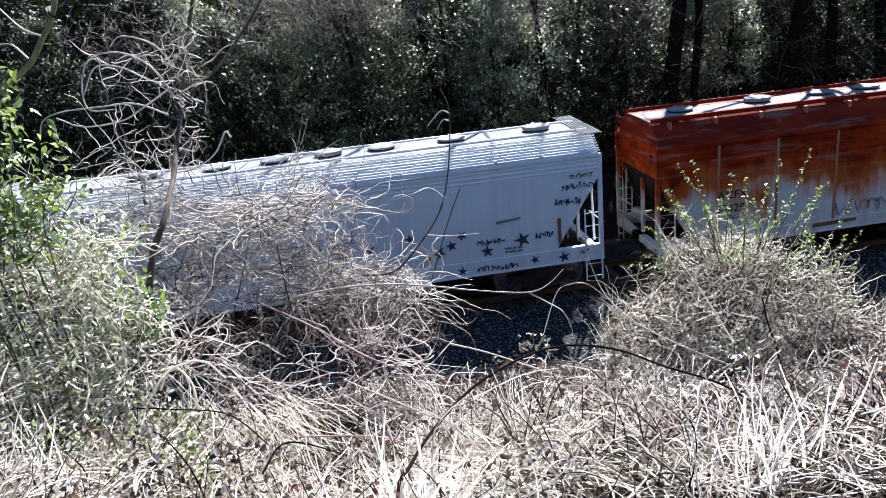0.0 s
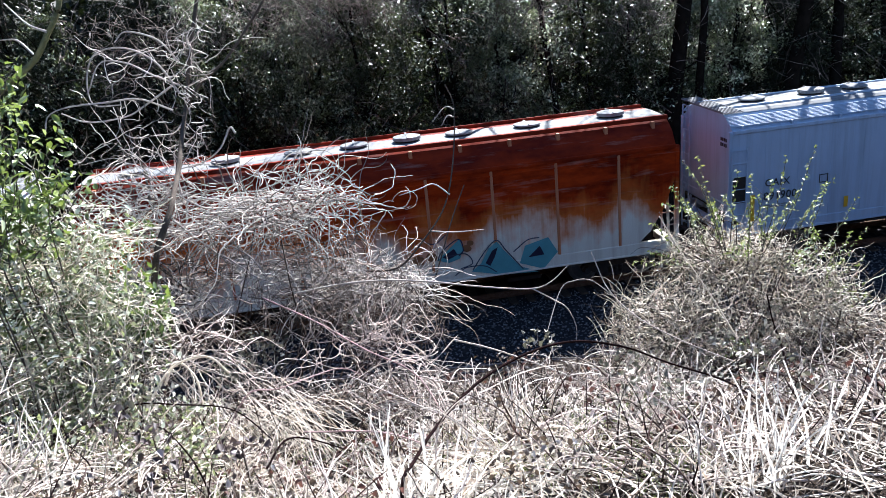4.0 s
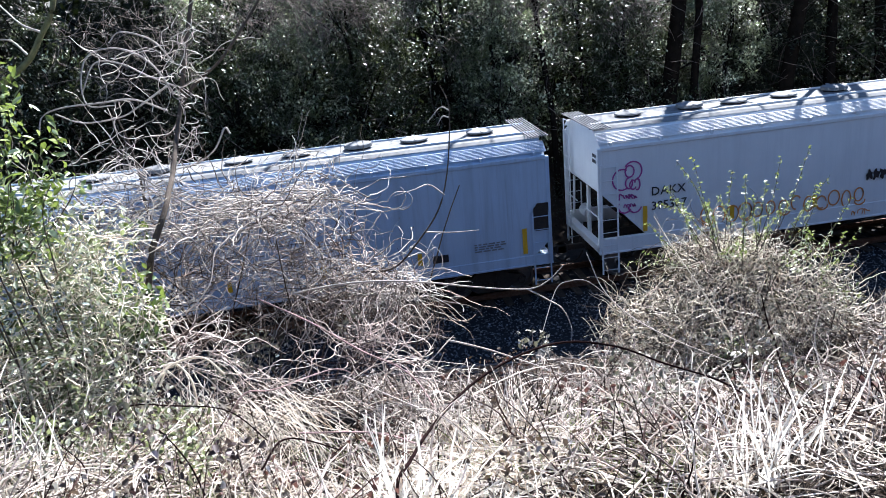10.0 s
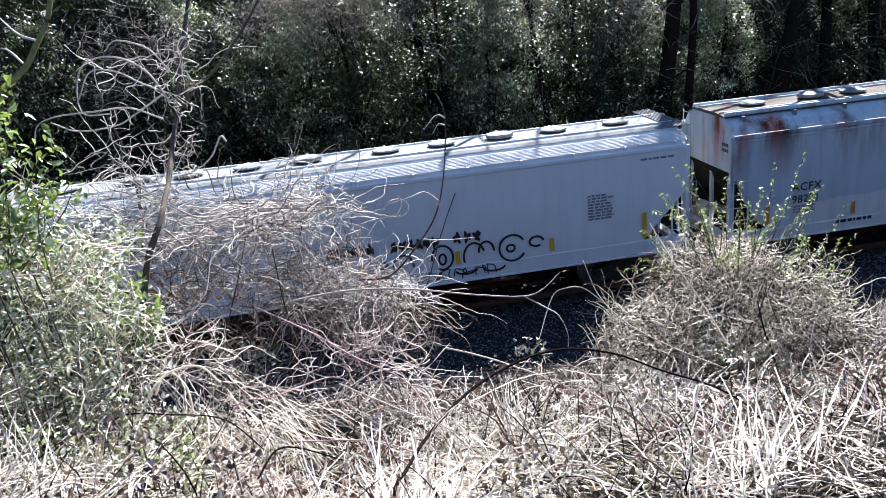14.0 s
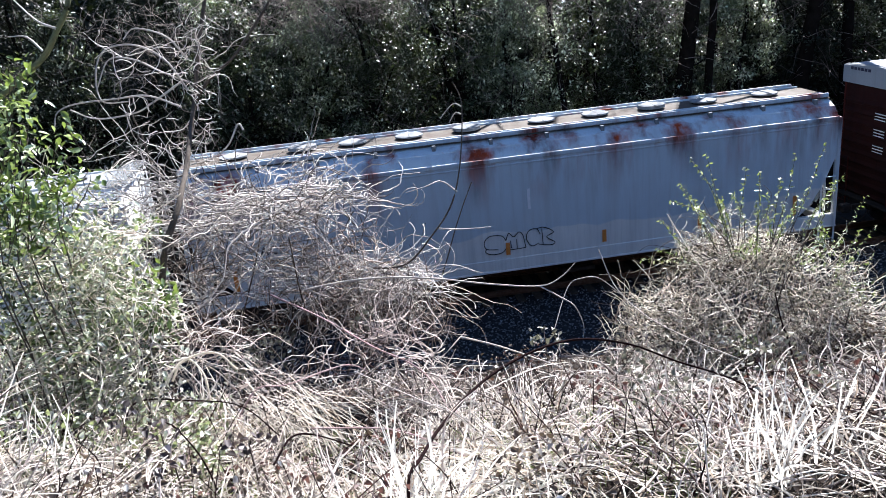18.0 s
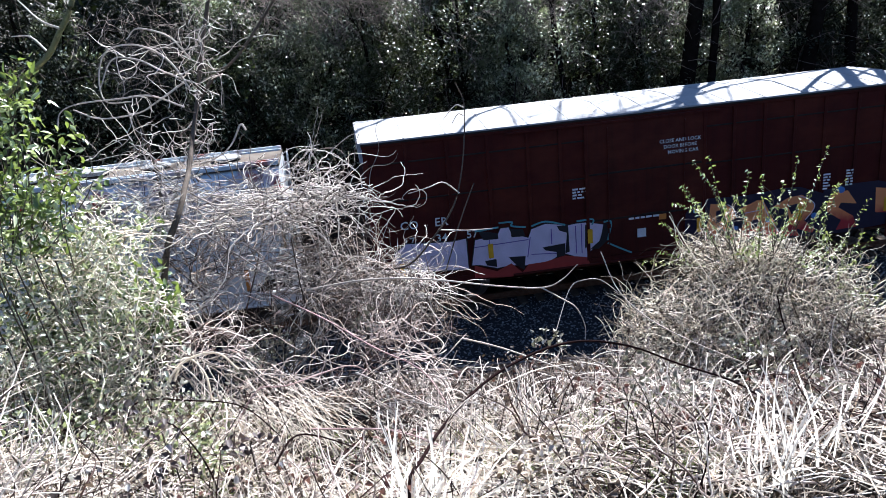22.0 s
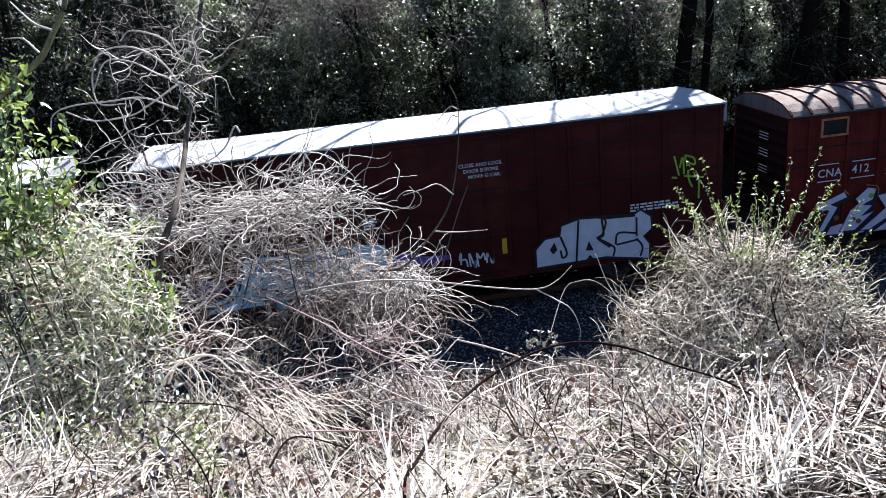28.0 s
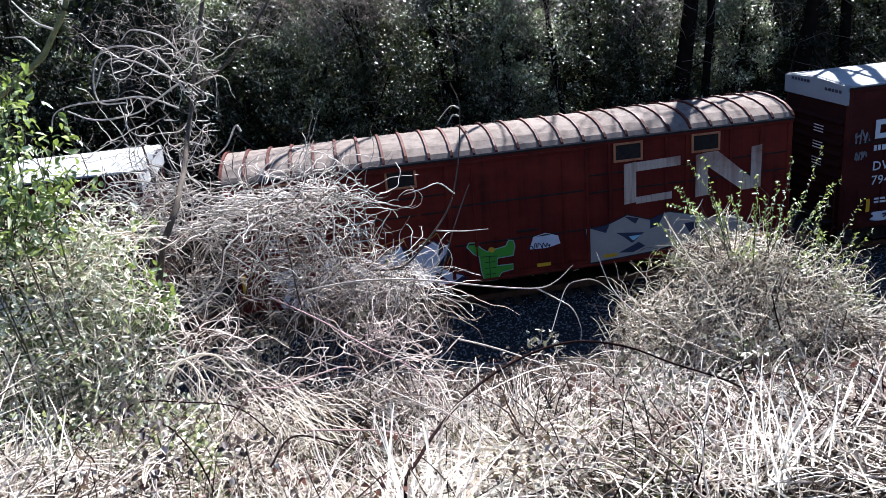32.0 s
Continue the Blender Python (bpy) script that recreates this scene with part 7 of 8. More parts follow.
def bank_cover():
    rng = np.random.default_rng(21)
    flat = lambda n, up: np.concatenate([rng.normal(size=(n, 2)), np.abs(rng.normal(up, 0.3, (n, 1)))], 1)
    n = 4300
    st = np.concatenate([bank_spots(rng, 2600), bank_spots(rng, 1700, 2.2, 5.6, -0.7, -0.08, False)])
    st[:, 2] += rng.uniform(-0.02, 0.12, n)
    loose = tubes(wander(rng, st, flat(n, 0.35), rng.uniform(0.08, 0.3, n), 6, 0.5, 0.5), rng.uniform(0.0026, 0.005, n), 0.0018)
    hubs = bank_spots(rng, 52, 2.3, 7.6)
    st = np.repeat(hubs, 60, 0) + rng.normal(size=(52 * 60, 3)) * [0.14, 0.14, 0.03]
    way = np.repeat(flat(52, 0.4), 60, 0) + rng.normal(size=(52 * 60, 3)) * 0.28
    combed = tubes(wander(rng, st, way, rng.uniform(0.14, 0.42, len(st)), 6, 0.22, 0.6), rng.uniform(0.0026, 0.005, len(st)), 0.0018)
    n = 1500
    st = bank_spots(rng, n, 4.6, 8.4, -0.8, -0.12)
    ridge = tubes(wander(rng, st, flat(n, 0.7), rng.uniform(0.15, 0.5, n), 6, 0.45, 0.7), rng.uniform(0.0035, 0.006, n), 0.002)
    tagged(veg("dry_grass", [loose, combed, ridge], M["straw"]), "matted straw-coloured dry grass over the bank", "grass", kind="stuff")
    n = 3000
    st = np.concatenate([bank_spots(rng, 1000, 2.2, 3.9, -0.14, 0.24), bank_spots(rng, 1400, 2.1, 4.4, -0.7, -0.1, False), bank_spots(rng, 600, 2.0, 3.6, 0.3, 0.95, False)])
    tagged(veg("bleached_grass", [ribbons(rng, wander(rng, st, flat(n, 0.9), rng.uniform(0.08, 0.32, n), 6, 0.35, 0.7), rng.uniform(0.003, 0.0055, n), 0.0015)], M["pale"]),
           "bleached pale grass blades on the near bank", "grass", kind="stuff")
    # thatch of fallen bleached blades, thickest close by
    n = 2950
    st = np.concatenate([bank_spots(rng, 900, 1.9, 3.5, -0.1, 0.3, False), bank_spots(rng, 1700, 2.0, 4.8, -0.72, -0.12), bank_spots(rng, 350, 2.2, 5.6, 0.2, 0.9)])
    st[:, 2] += rng.uniform(0.0, 0.05, n)
    w = wander(rng, st, flat(n, 0.25), rng.uniform(0.08, 0.3, n), 6, 0.4, 0.3)
    w[:, :, 2] = np.maximum(w[:, :, 2], land(w[:, :, 0], w[:, :, 1]) + 0.012)
    tagged(veg("straw_thatch", [ribbons(rng, w, rng.uniform(0.003, 0.006, n), 0.0015)], M["pale"]), "thatch of fallen bleached straw on the bank", "grass", kind="stuff")
    # short pale turf, open to the sun, whose glare is put into its white
    n = 4200
    st = np.concatenate([bank_spots(rng, 2500, 1.9, 3.3, -0.14, 0.3, False), bank_spots(rng, 1700, 2.1, 3.9, -0.74, -0.28, False)])
    w = wander(rng, st, flat(n, 0.5), rng.uniform(0.05, 0.16, n), 5, 0.4, 0.6)
    w[:, :, 2] = np.maximum(w[:, :, 2], land(w[:, :, 0], w[:, :, 1]) + 0.012)
    tagged(veg("pale_turf", [ribbons(rng, w, rng.uniform(0.0018, 0.0036, n), 0.0012)], M["white_blade"]), "short pale turf with sun glare in its colour", "grass", kind="stuff")
    # swathes combed one way by the wind
    for c, to, n, wide in (((-0.78, -16.75, 7.02), (0.42, -0.62, 0.0), 70, (0.2, 0.1, 0.07)), ((-0.45, -16.75, 6.98), (0.35, -0.62, -0.02), 70, (0.16, 0.1, 0.06)), ((0.15, -16.75, 6.85), (0.1, -0.5, 0.2), 46, (0.22, 0.12, 0.05)),
                           ((0.9, -17.0, 6.92), (0.5, -0.4, 0.0), 60, (0.25, 0.15, 0.06)), ((1.6, -17.3, 6.95), (0.35, -0.5, 0.05), 60, (0.3, 0.15, 0.06)), ((0.35, -18.1, 7.3), (0.45, -0.3, 0.05), 70, (0.2, 0.15, 0.05)), ((2.3, -17.3, 6.95), (-0.4, -0.4, 0.05), 50, (0.3, 0.15, 0.06))):
        st = np.asarray(c) + rng.normal(size=(n, 3)) * wide
        st[:, 2] = np.maximum(st[:, 2], land(st[:, 0], st[:, 1]) + 0.03)
        w = wander(rng, st, rng.normal(size=(n, 3)) * 0.14 + np.asarray(to) * 1.4, rng.uniform(0.3, 0.75, n), 9, 0.15, 0.35)
        w[:, :, 2] = np.maximum(w[:, :, 2], land(w[:, :, 0], w[:, :, 1]) + 0.03)
        tagged(veg("combed_grass", [ribbons(rng, w, rng.uniform(0.002, 0.0042, n), 0.0012)], M["pale" if n > 60 else "straw"]), "swathe of bleached straw combed down the bank", "grass", kind="stuff")
    n = 1500
    st = bank_spots(rng, n, 2.2, 6.4)
    w = wander(rng, st, flat(n, 0.6), rng.uniform(0.18, 0.62, n), 10, 0.4, 1.3)
    w[:, :, 2] = np.maximum(w[:, :, 2], land(w[:, :, 0], w[:, :, 1]) + 0.03)
    tagged(veg("bramble_canes", [tubes(w, rng.uniform(0.0035, 0.0068, n), 0.0024)], M["cane"]), "arching dry reddish bramble canes over the grass", "bramble", kind="stuff")
    n = 850
    st = bank_spots(rng, n, 2.8, 6.4)
    w = wander(rng, st, flat(n, 0.6), rng.uniform(0.2, 0.62, n), 10, 0.45, 1.3)
    tagged(veg("dead_stems", [tubes(w, rng.uniform(0.0035, 0.0062, n), 0.0024)], M["vine"]), "tangled grey-white dead stems on the bank", "stem_growth", kind="stuff")
    for name, hub_count, each, m, size, text in (("dead_leaves", 104, 58, "dead_leaf", 0.034, "curled grey-brown dead leaves caught in the grass"), ("bramble_leaves", 40, 42, "wine_leaf", 0.036, "wine-brown winter bramble leaves")):
        hubs = bank_spots(rng, hub_count, 2.5, 7.8, hollow=False)
        st = np.repeat(hubs, each, 0) + rng.normal(size=(hub_count * each, 3)) * [0.11, 0.11, 0.05] + [0, 0, 0.12]
        tagged(veg(name, [leaves(rng, st, size, 0.7, 0.6, 0.6, True)], M[m]), text, "leaves", kind="stuff")
    n = 5200
    st = bank_spots(rng, n, 3.4, 6.5, -0.72, -0.2)
    st[:, 2] += rng.uniform(0.0, 0.3, n)
    tagged(veg("ivy_leaves", [leaves(rng, st, 0.034, 0.55, 0.6, 0.2, True)], M["grey_leaf"]), "small dusty green creeper leaves over the bank", "creeper", kind="stuff")
    # litter coloured dark to hold the shade between the stems
    n = 9000
    st = bank_spots(rng, n, 1.9, 8.0, -0.78, 0.95, False)
    w = wander(rng, st + [0, 0, 0.015], flat(n, 0.12), rng.uniform(0.05, 0.2, n), 4, 0.5, 0.1)
    w[:, :, 2] = np.maximum(w[:, :, 2], land(w[:, :, 0], w[:, :, 1]) + 0.006)
    lit = leaves(rng, bank_spots(rng, 5200, 1.9, 8.0, -0.78, 0.95, False) + [0, 0, 0.012], 0.04, 0.6, 1.2, 0.3)
    tagged(veg("ground_litter", [tubes(w, rng.uniform(0.002, 0.0042, n), 0.0016)], M["litter"]), "broken straw and twigs littering the soil", "litter", kind="stuff")
    tagged(veg("leaf_litter", [lit], M["dark_litter_leaf"]), "fallen brown leaves littering the soil", "litter", kind="stuff")
    n = 3500
    st = bank_spots(rng, n, 2.2, 4.4, -0.5, 0.5)
    tagged(veg("green_grass", [tubes(wander(rng, st, flat(n, 1.4), rng.uniform(0.05, 0.14, n), 3, 0.2, 0.4), 0.0016, 0.0006)], M["lawn"]), "short fresh green grass showing through", "grass", kind="stuff")
    n = 620
    st = bank_spots(rng, n, 2.4, 6.6, -0.62, 0.85, False)
    w = wander(rng, st, rng.normal(size=(n, 3)) * [0.6, 0.5, 0.2] + [0, 0, 0.8], rng.uniform(0.12, 0.5, n), 8, 0.22, 0.5)
    tagged(veg("dark_stems", [tubes(w, rng.uniform(0.0026, 0.0052, n), 0.0016)], M["dark_cane"]), "thin dark bramble stems standing in the grass", "bramble", kind="stuff")
    n = 9000
    x, y = rng.uniform(-15, 15, n), rng.uniform(-24, -12.8, n)
    out = (np.abs(x / (y - EYE[1] + 0.01)) > 0.62) | (y < EYE[1] + 2.2)
    st = np.stack([x, y, land(x, y)], -1)[out]
    n = len(st)
    tagged(veg("bank_grass", [tubes(wander(rng, st, flat(n, 0.5), rng.uniform(0.12, 0.45, n), 5, 0.4, 0.6), rng.uniform(0.004, 0.007, n), 0.002)], M["straw"]), "dry grass along the rest of the bank", "grass", kind="stuff")
    # pale ivy clumps with rounded leaves below the thicket
    clumps = (((-0.67, -15.85, 6.95), (0.24, 0.2, 0.17), 210, 0), ((-0.85, -16.13, 6.99), (0.2, 0.2, 0.12), 130, 0), ((0.00, -15.90, 7.06), (0.13, 0.1, 0.09), 50, 0), ((1.09, -16.66, 7.12), (0.12, 0.1, 0.06), 36, 0),
              ((2.44, -16.60, 6.87), (0.3, 0.2, 0.1), 60, 0), ((2.27, -16.99, 6.93), (0.36, 0.25, 0.1), 110, 0), ((1.59, -16.98, 7.00), (0.22, 0.2, 0.08), 90, 0), ((1.37, -18.17, 7.18), (0.13, 0.14, 0.09), 70, 1),
              ((-1.21, -17.43, 7.42), (0.1, 0.1, 0.06), 30, 1), ((-0.98, -17.67, 7.44), (0.12, 0.12, 0.06), 36, 1), ((-0.86, -18.00, 7.45), (0.14, 0.12, 0.05), 34, 1), ((-1.17, -17.12, 7.39), (0.2, 0.15, 0.08), 60, 0),
              ((1.55, -17.89, 7.14), (0.2, 0.2, 0.1), 100, 1), ((2.29, -17.59, 7.06), (0.3, 0.25, 0.1), 130, 0), ((1.06, -17.91, 7.21), (0.25, 0.2, 0.08), 110, 1), ((-1.31, -18.10, 7.60), (0.14, 0.12, 0.06), 30, 0),
              ((2.02, -18.35, 7.22), (0.25, 0.2, 0.09), 110, 1), ((-0.59, -17.74, 7.36), (0.12, 0.1, 0.06), 36, 1), ((1.53, -17.47, 7.10), (0.3, 0.2, 0.08), 120, 0))
    for c, r, n, dark in clumps:
        m = M["dark_leaf"] if dark else M["ivy_leaf"]
        at = in_ball(rng, n, c, r)
        bush = new("bramble_clump" if dark else "ivy_clump")
        v, f = leaves(rng, at[:max(12, n * 3 // 4)], 0.043 if dark else 0.04, 0.75, 0.7, 0.6, True)
        part("foliage", fast_mesh("foliage", v, [f], m), m, bush)
        k = max(6, n // 8)
        v, f = tubes(wander(rng, at[:k] - [0, 0, 0.1], rng.normal(size=(k, 3)) + [0, 0, 0.5], rng.uniform(0.12, 0.3, k), 6, 0.4, 0.3), 0.003, 0.0015)
        part("runner_growth", fast_mesh("runner_growth", v, [f], M["cane"]), M["cane"], bush)["kind"] = "stuff"
        foot = np.asarray(c) - [0, 0, float(r[2])]
        low = np.array([foot[0], foot[1], float(land(foot[0], foot[1])) - 0.03])
        v, f = tubes(np.stack([low, (low + foot) / 2 + [0.01, 0, 0], np.asarray(c)])[None], 0.005, 0.003, 4)
        part("stem", fast_mesh("stem", v, [f], M["bark"]), M["bark"], bush)
        tagged(bush, "dark curled winter bramble leaves on the bank" if dark else "clump of pale-backed ivy leaves on the bank", "bramble" if dark else "ivy", "leaf clumps on the bank")
    # tall bleached tufts
    for c, n, h, lean in (((1.42, -18.72, 7.44), 26, 0.46, 0.1), ((1.32, -18.46, 7.24), 9, 0.4, -0.5), ((1.66, -18.61, 7.25), 9, 0.45, 0.7), ((0.06, -18.44, 7.45), 24, 0.46, 0.05), ((0.19, -18.47, 7.42), 18, 0.4, 0.2),
                          ((-0.24, -17.60, 7.30), 9, 0.36, -0.2), ((-1.37, -17.85, 7.67), 12, 0.45, -0.1)):
        tuft = new("grass_tuft")
        foot = np.asarray(c)
        for k in range(n):
            st = foot + rng.normal(size=3) * [0.07, 0.07, 0]
            st[2] = land(st[0], st[1]) - 0.02
            way = rng.normal(size=(1, 3)) * [0.17, 0.2, 0.08] + [lean * rng.uniform(0, 1), 0, 1]
            v, f = ribbons(rng, wander(rng, st[None], way, np.array([rng.uniform(0.6, 1.15) * h]), 8, 0.12, rng.uniform(0.3, 1.3)), rng.uniform(0.0035, 0.007), 0.002)
            part("blade", fast_mesh("blade", v, [f], M["white_blade"]), M["white_blade"], tuft)
        tagged(tuft, "tall bleached white grass tuft", "grass tuft", "tufts on the bank")


def cane(name, pts, r0, r1, m, label, category="bramble", n=40, thorns=0, parent=None):
    line = curve_through(pts, n)
    sets = [tubes(line[None], r0, r1, 6)]
    if thorns:
        rng = np.random.default_rng(len(pts))
        k = rng.integers(1, n - 1, thorns)
        a = line[k]
        b = a + (rng.normal(size=(thorns, 3)) * 0.6 + [0, 0, 0.3]) * 0.018
        sets.append(tubes(np.stack([a, b], 1), 0.0022, 0.0003, 3))
    ob = veg(name, sets, m, parent, smooth=False)
    if parent is None:
        tagged(ob, label, category)
    return ob


def near_canes():
    for pts, r0, r1, m, text, thorns in (
            ([(0.07, -18.60, 7.40), (0.09, -18.52, 7.57), (0.15, -18.34, 7.53), (0.27, -18.05, 7.48), (0.47, -17.73, 7.45), (0.68, -17.52, 7.44), (0.93, -17.35, 7.42), (1.15, -17.30, 7.40), (1.35, -17.44, 7.40), (1.53, -17.59, 7.35), (1.76, -17.79, 7.30), (1.95, -17.95, 7.15)], 0.0092, 0.004, "dark_cane", "dark thorny bramble cane arching over the bank", 70),
            ([(0.53, -16.93, 7.34), (0.69, -16.97, 7.29), (0.85, -17.02, 7.23), (1.12, -17.19, 7.14), (1.34, -17.37, 7.01)], 0.0055, 0.003, "vine", "pale dead cane sloping across the bank", 20),
            ([(-0.61, -15.71, 7.28), (-0.27, -16.03, 7.19), (0.03, -16.42, 7.12), (0.31, -16.77, 7.07), (0.44, -17.24, 6.95)], 0.0062, 0.0042, "red_cane", "long purple-grey cane slanting down from the thicket", 24),
            ([(1.66, -16.00, 7.39), (1.71, -16.18, 7.18), (1.81, -16.45, 7.07), (2.00, -16.72, 6.99), (2.25, -16.89, 6.89)], 0.0035, 0.004, "vine", "long pale cane leaning on the bush", 10),
            ([(2.08, -16.17, 7.64), (2.14, -16.35, 7.46), (2.21, -16.65, 7.25), (2.30, -16.85, 7.01)], 0.003, 0.0045, "pale", "straight bleached stalk before the bush", 0),
            ([(-0.75, -17.08, 7.10), (-0.62, -17.02, 7.25), (-0.46, -16.96, 7.22), (-0.15, -16.69, 7.15), (-0.01, -16.61, 7.05)], 0.0045, 0.003, "red_cane", "thin brown cane bowed over the straw", 14),
            ([(-0.33, -17.43, 7.20), (0.05, -17.55, 7.20), (0.28, -17.78, 7.21), (0.46, -18.09, 7.24), (0.52, -18.50, 7.28)], 0.0042, 0.003, "red_cane", "thin brown cane trailing down the bank", 14),
            ([(-0.09, -16.77, 7.14), (0.31, -17.24, 7.11), (0.42, -17.35, 7.10), (0.59, -17.67, 7.13), (0.70, -17.95, 7.0)], 0.004, 0.003, "vine", "grey dead cane lying on the straw", 8),
            ([(-1.30, -17.25, 7.20), (-1.20, -17.20, 7.37), (-0.94, -17.17, 7.32), (-0.68, -17.24, 7.28), (-0.5, -17.3, 7.1)], 0.0042, 0.0028, "dark_cane", "dark cane lying over the low leaves", 14),
            ([(-0.48, -17.86, 7.30), (-0.40, -17.72, 7.34), (-0.30, -17.63, 7.28), (-0.11, -17.59, 7.15)], 0.0055, 0.003, "dark_cane", "short dark cane bowed in the straw", 12),
            ([(-0.72, -17.85, 7.05), (-0.80, -17.75, 7.30), (-0.92, -17.62, 7.42), (-1.00, -17.5, 7.40)], 0.005, 0.003, "dark_cane", "short dark cane rising from the leaves", 12)):
        cane("bramble_cane", pts, r0, r1, M[m], text, thorns=thorns)
    for pts in ([(-2.05, -16.46, 7.46), (-1.98, -16.6, 7.52), (-1.93, -16.77, 7.45), (-1.75, -17.2, 7.3), (-1.69, -17.39, 7.2)], [(-1.13, -16.69, 7.21), (-1.07, -16.64, 7.31), (-1.02, -16.63, 7.30), (-0.94, -16.73, 7.24), (-0.92, -16.8, 7.1)],
                [(-2.0, -16.5, 7.45), (-1.88, -16.6, 7.5), (-1.82, -16.69, 7.43), (-1.65, -17.1, 7.3), (-1.53, -17.43, 7.2)], [(-1.2, -17.0, 7.2), (-1.05, -16.8, 7.36), (-0.86, -16.75, 7.38), (-0.74, -16.8, 7.28)]):
        cane("dry_seed_stalk", pts, 0.007, 0.006, M["pale"], "feathery straw-coloured grass stalk bowed over", "grass stalk", thorns=0)
    cane("dead_stalk", [(3.01, -15.94, 6.84), (3.00, -16.05, 6.68), (3.01, -16.16, 6.53), (2.91, -16.53, 6.33)], 0.005, 0.008, M["dark_cane"], "dark upright stalk rising through the bush", "stalk")
    bough = new("forked_bough")
    tagged(bough, "slender pale bough forking out from the thicket", "branch")
    cane("main_stem", [(-0.37, -15.76, 7.30), (-0.05, -15.89, 7.37), (0.25, -16.02, 7.40), (0.53, -16.16, 7.40), (0.84, -16.32, 7.38), (1.12, -16.46, 7.38), (1.25, -16.47, 7.42), (1.36, -16.45, 7.50)], 0.008, 0.0025, M["vine"], "", parent=bough)
    cane("side_stem", [(1.12, -16.46, 7.38), (1.22, -16.55, 7.33), (1.29, -16.63, 7.29), (1.33, -16.67, 7.18), (1.32, -16.70, 7.10)], 0.005, 0.002, M["vine"], "", parent=bough)
    cane("hook_stem", [(1.19, -16.48, 7.06), (1.37, -16.22, 7.24), (1.47, -16.22, 7.29), (1.58, -16.24, 7.28), (1.73, -16.20, 7.14)], 0.003, 0.003, M["vine"], "", parent=bough)
    sap = new("sapling")
    tagged(sap, "thin dark bare sapling bending up over the thicket", "sapling")
    cane("stem", [(0.12, -15.60, 7.33), (0.36, -15.63, 7.34), (0.56, -15.69, 7.55), (0.72, -15.64, 7.74), (0.81, -15.57, 7.98), (0.87, -15.47, 8.28), (0.88, -15.42, 8.43), (0.84, -15.37, 8.55)], 0.0085, 0.003, M["bark"], "", parent=sap)
    for k in ([(0.88, -15.44, 8.38), (0.82, -15.42, 8.40), (0.72, -15.44, 8.31)], [(0.87, -15.45, 8.33), (0.83, -15.44, 8.34), (0.78, -15.46, 8.28)], [(0.77, -15.62, 7.82), (0.67, -15.58, 7.90), (0.55, -15.67, 7.90), (0.41, -15.66, 7.87)], [(0.60, -15.68, 7.59), (0.78, -15.71, 7.57), (0.97, -15.74, 7.57)]):
        cane("twig", k, 0.0055, 0.0025, M["vine"], "", parent=sap, n=12)


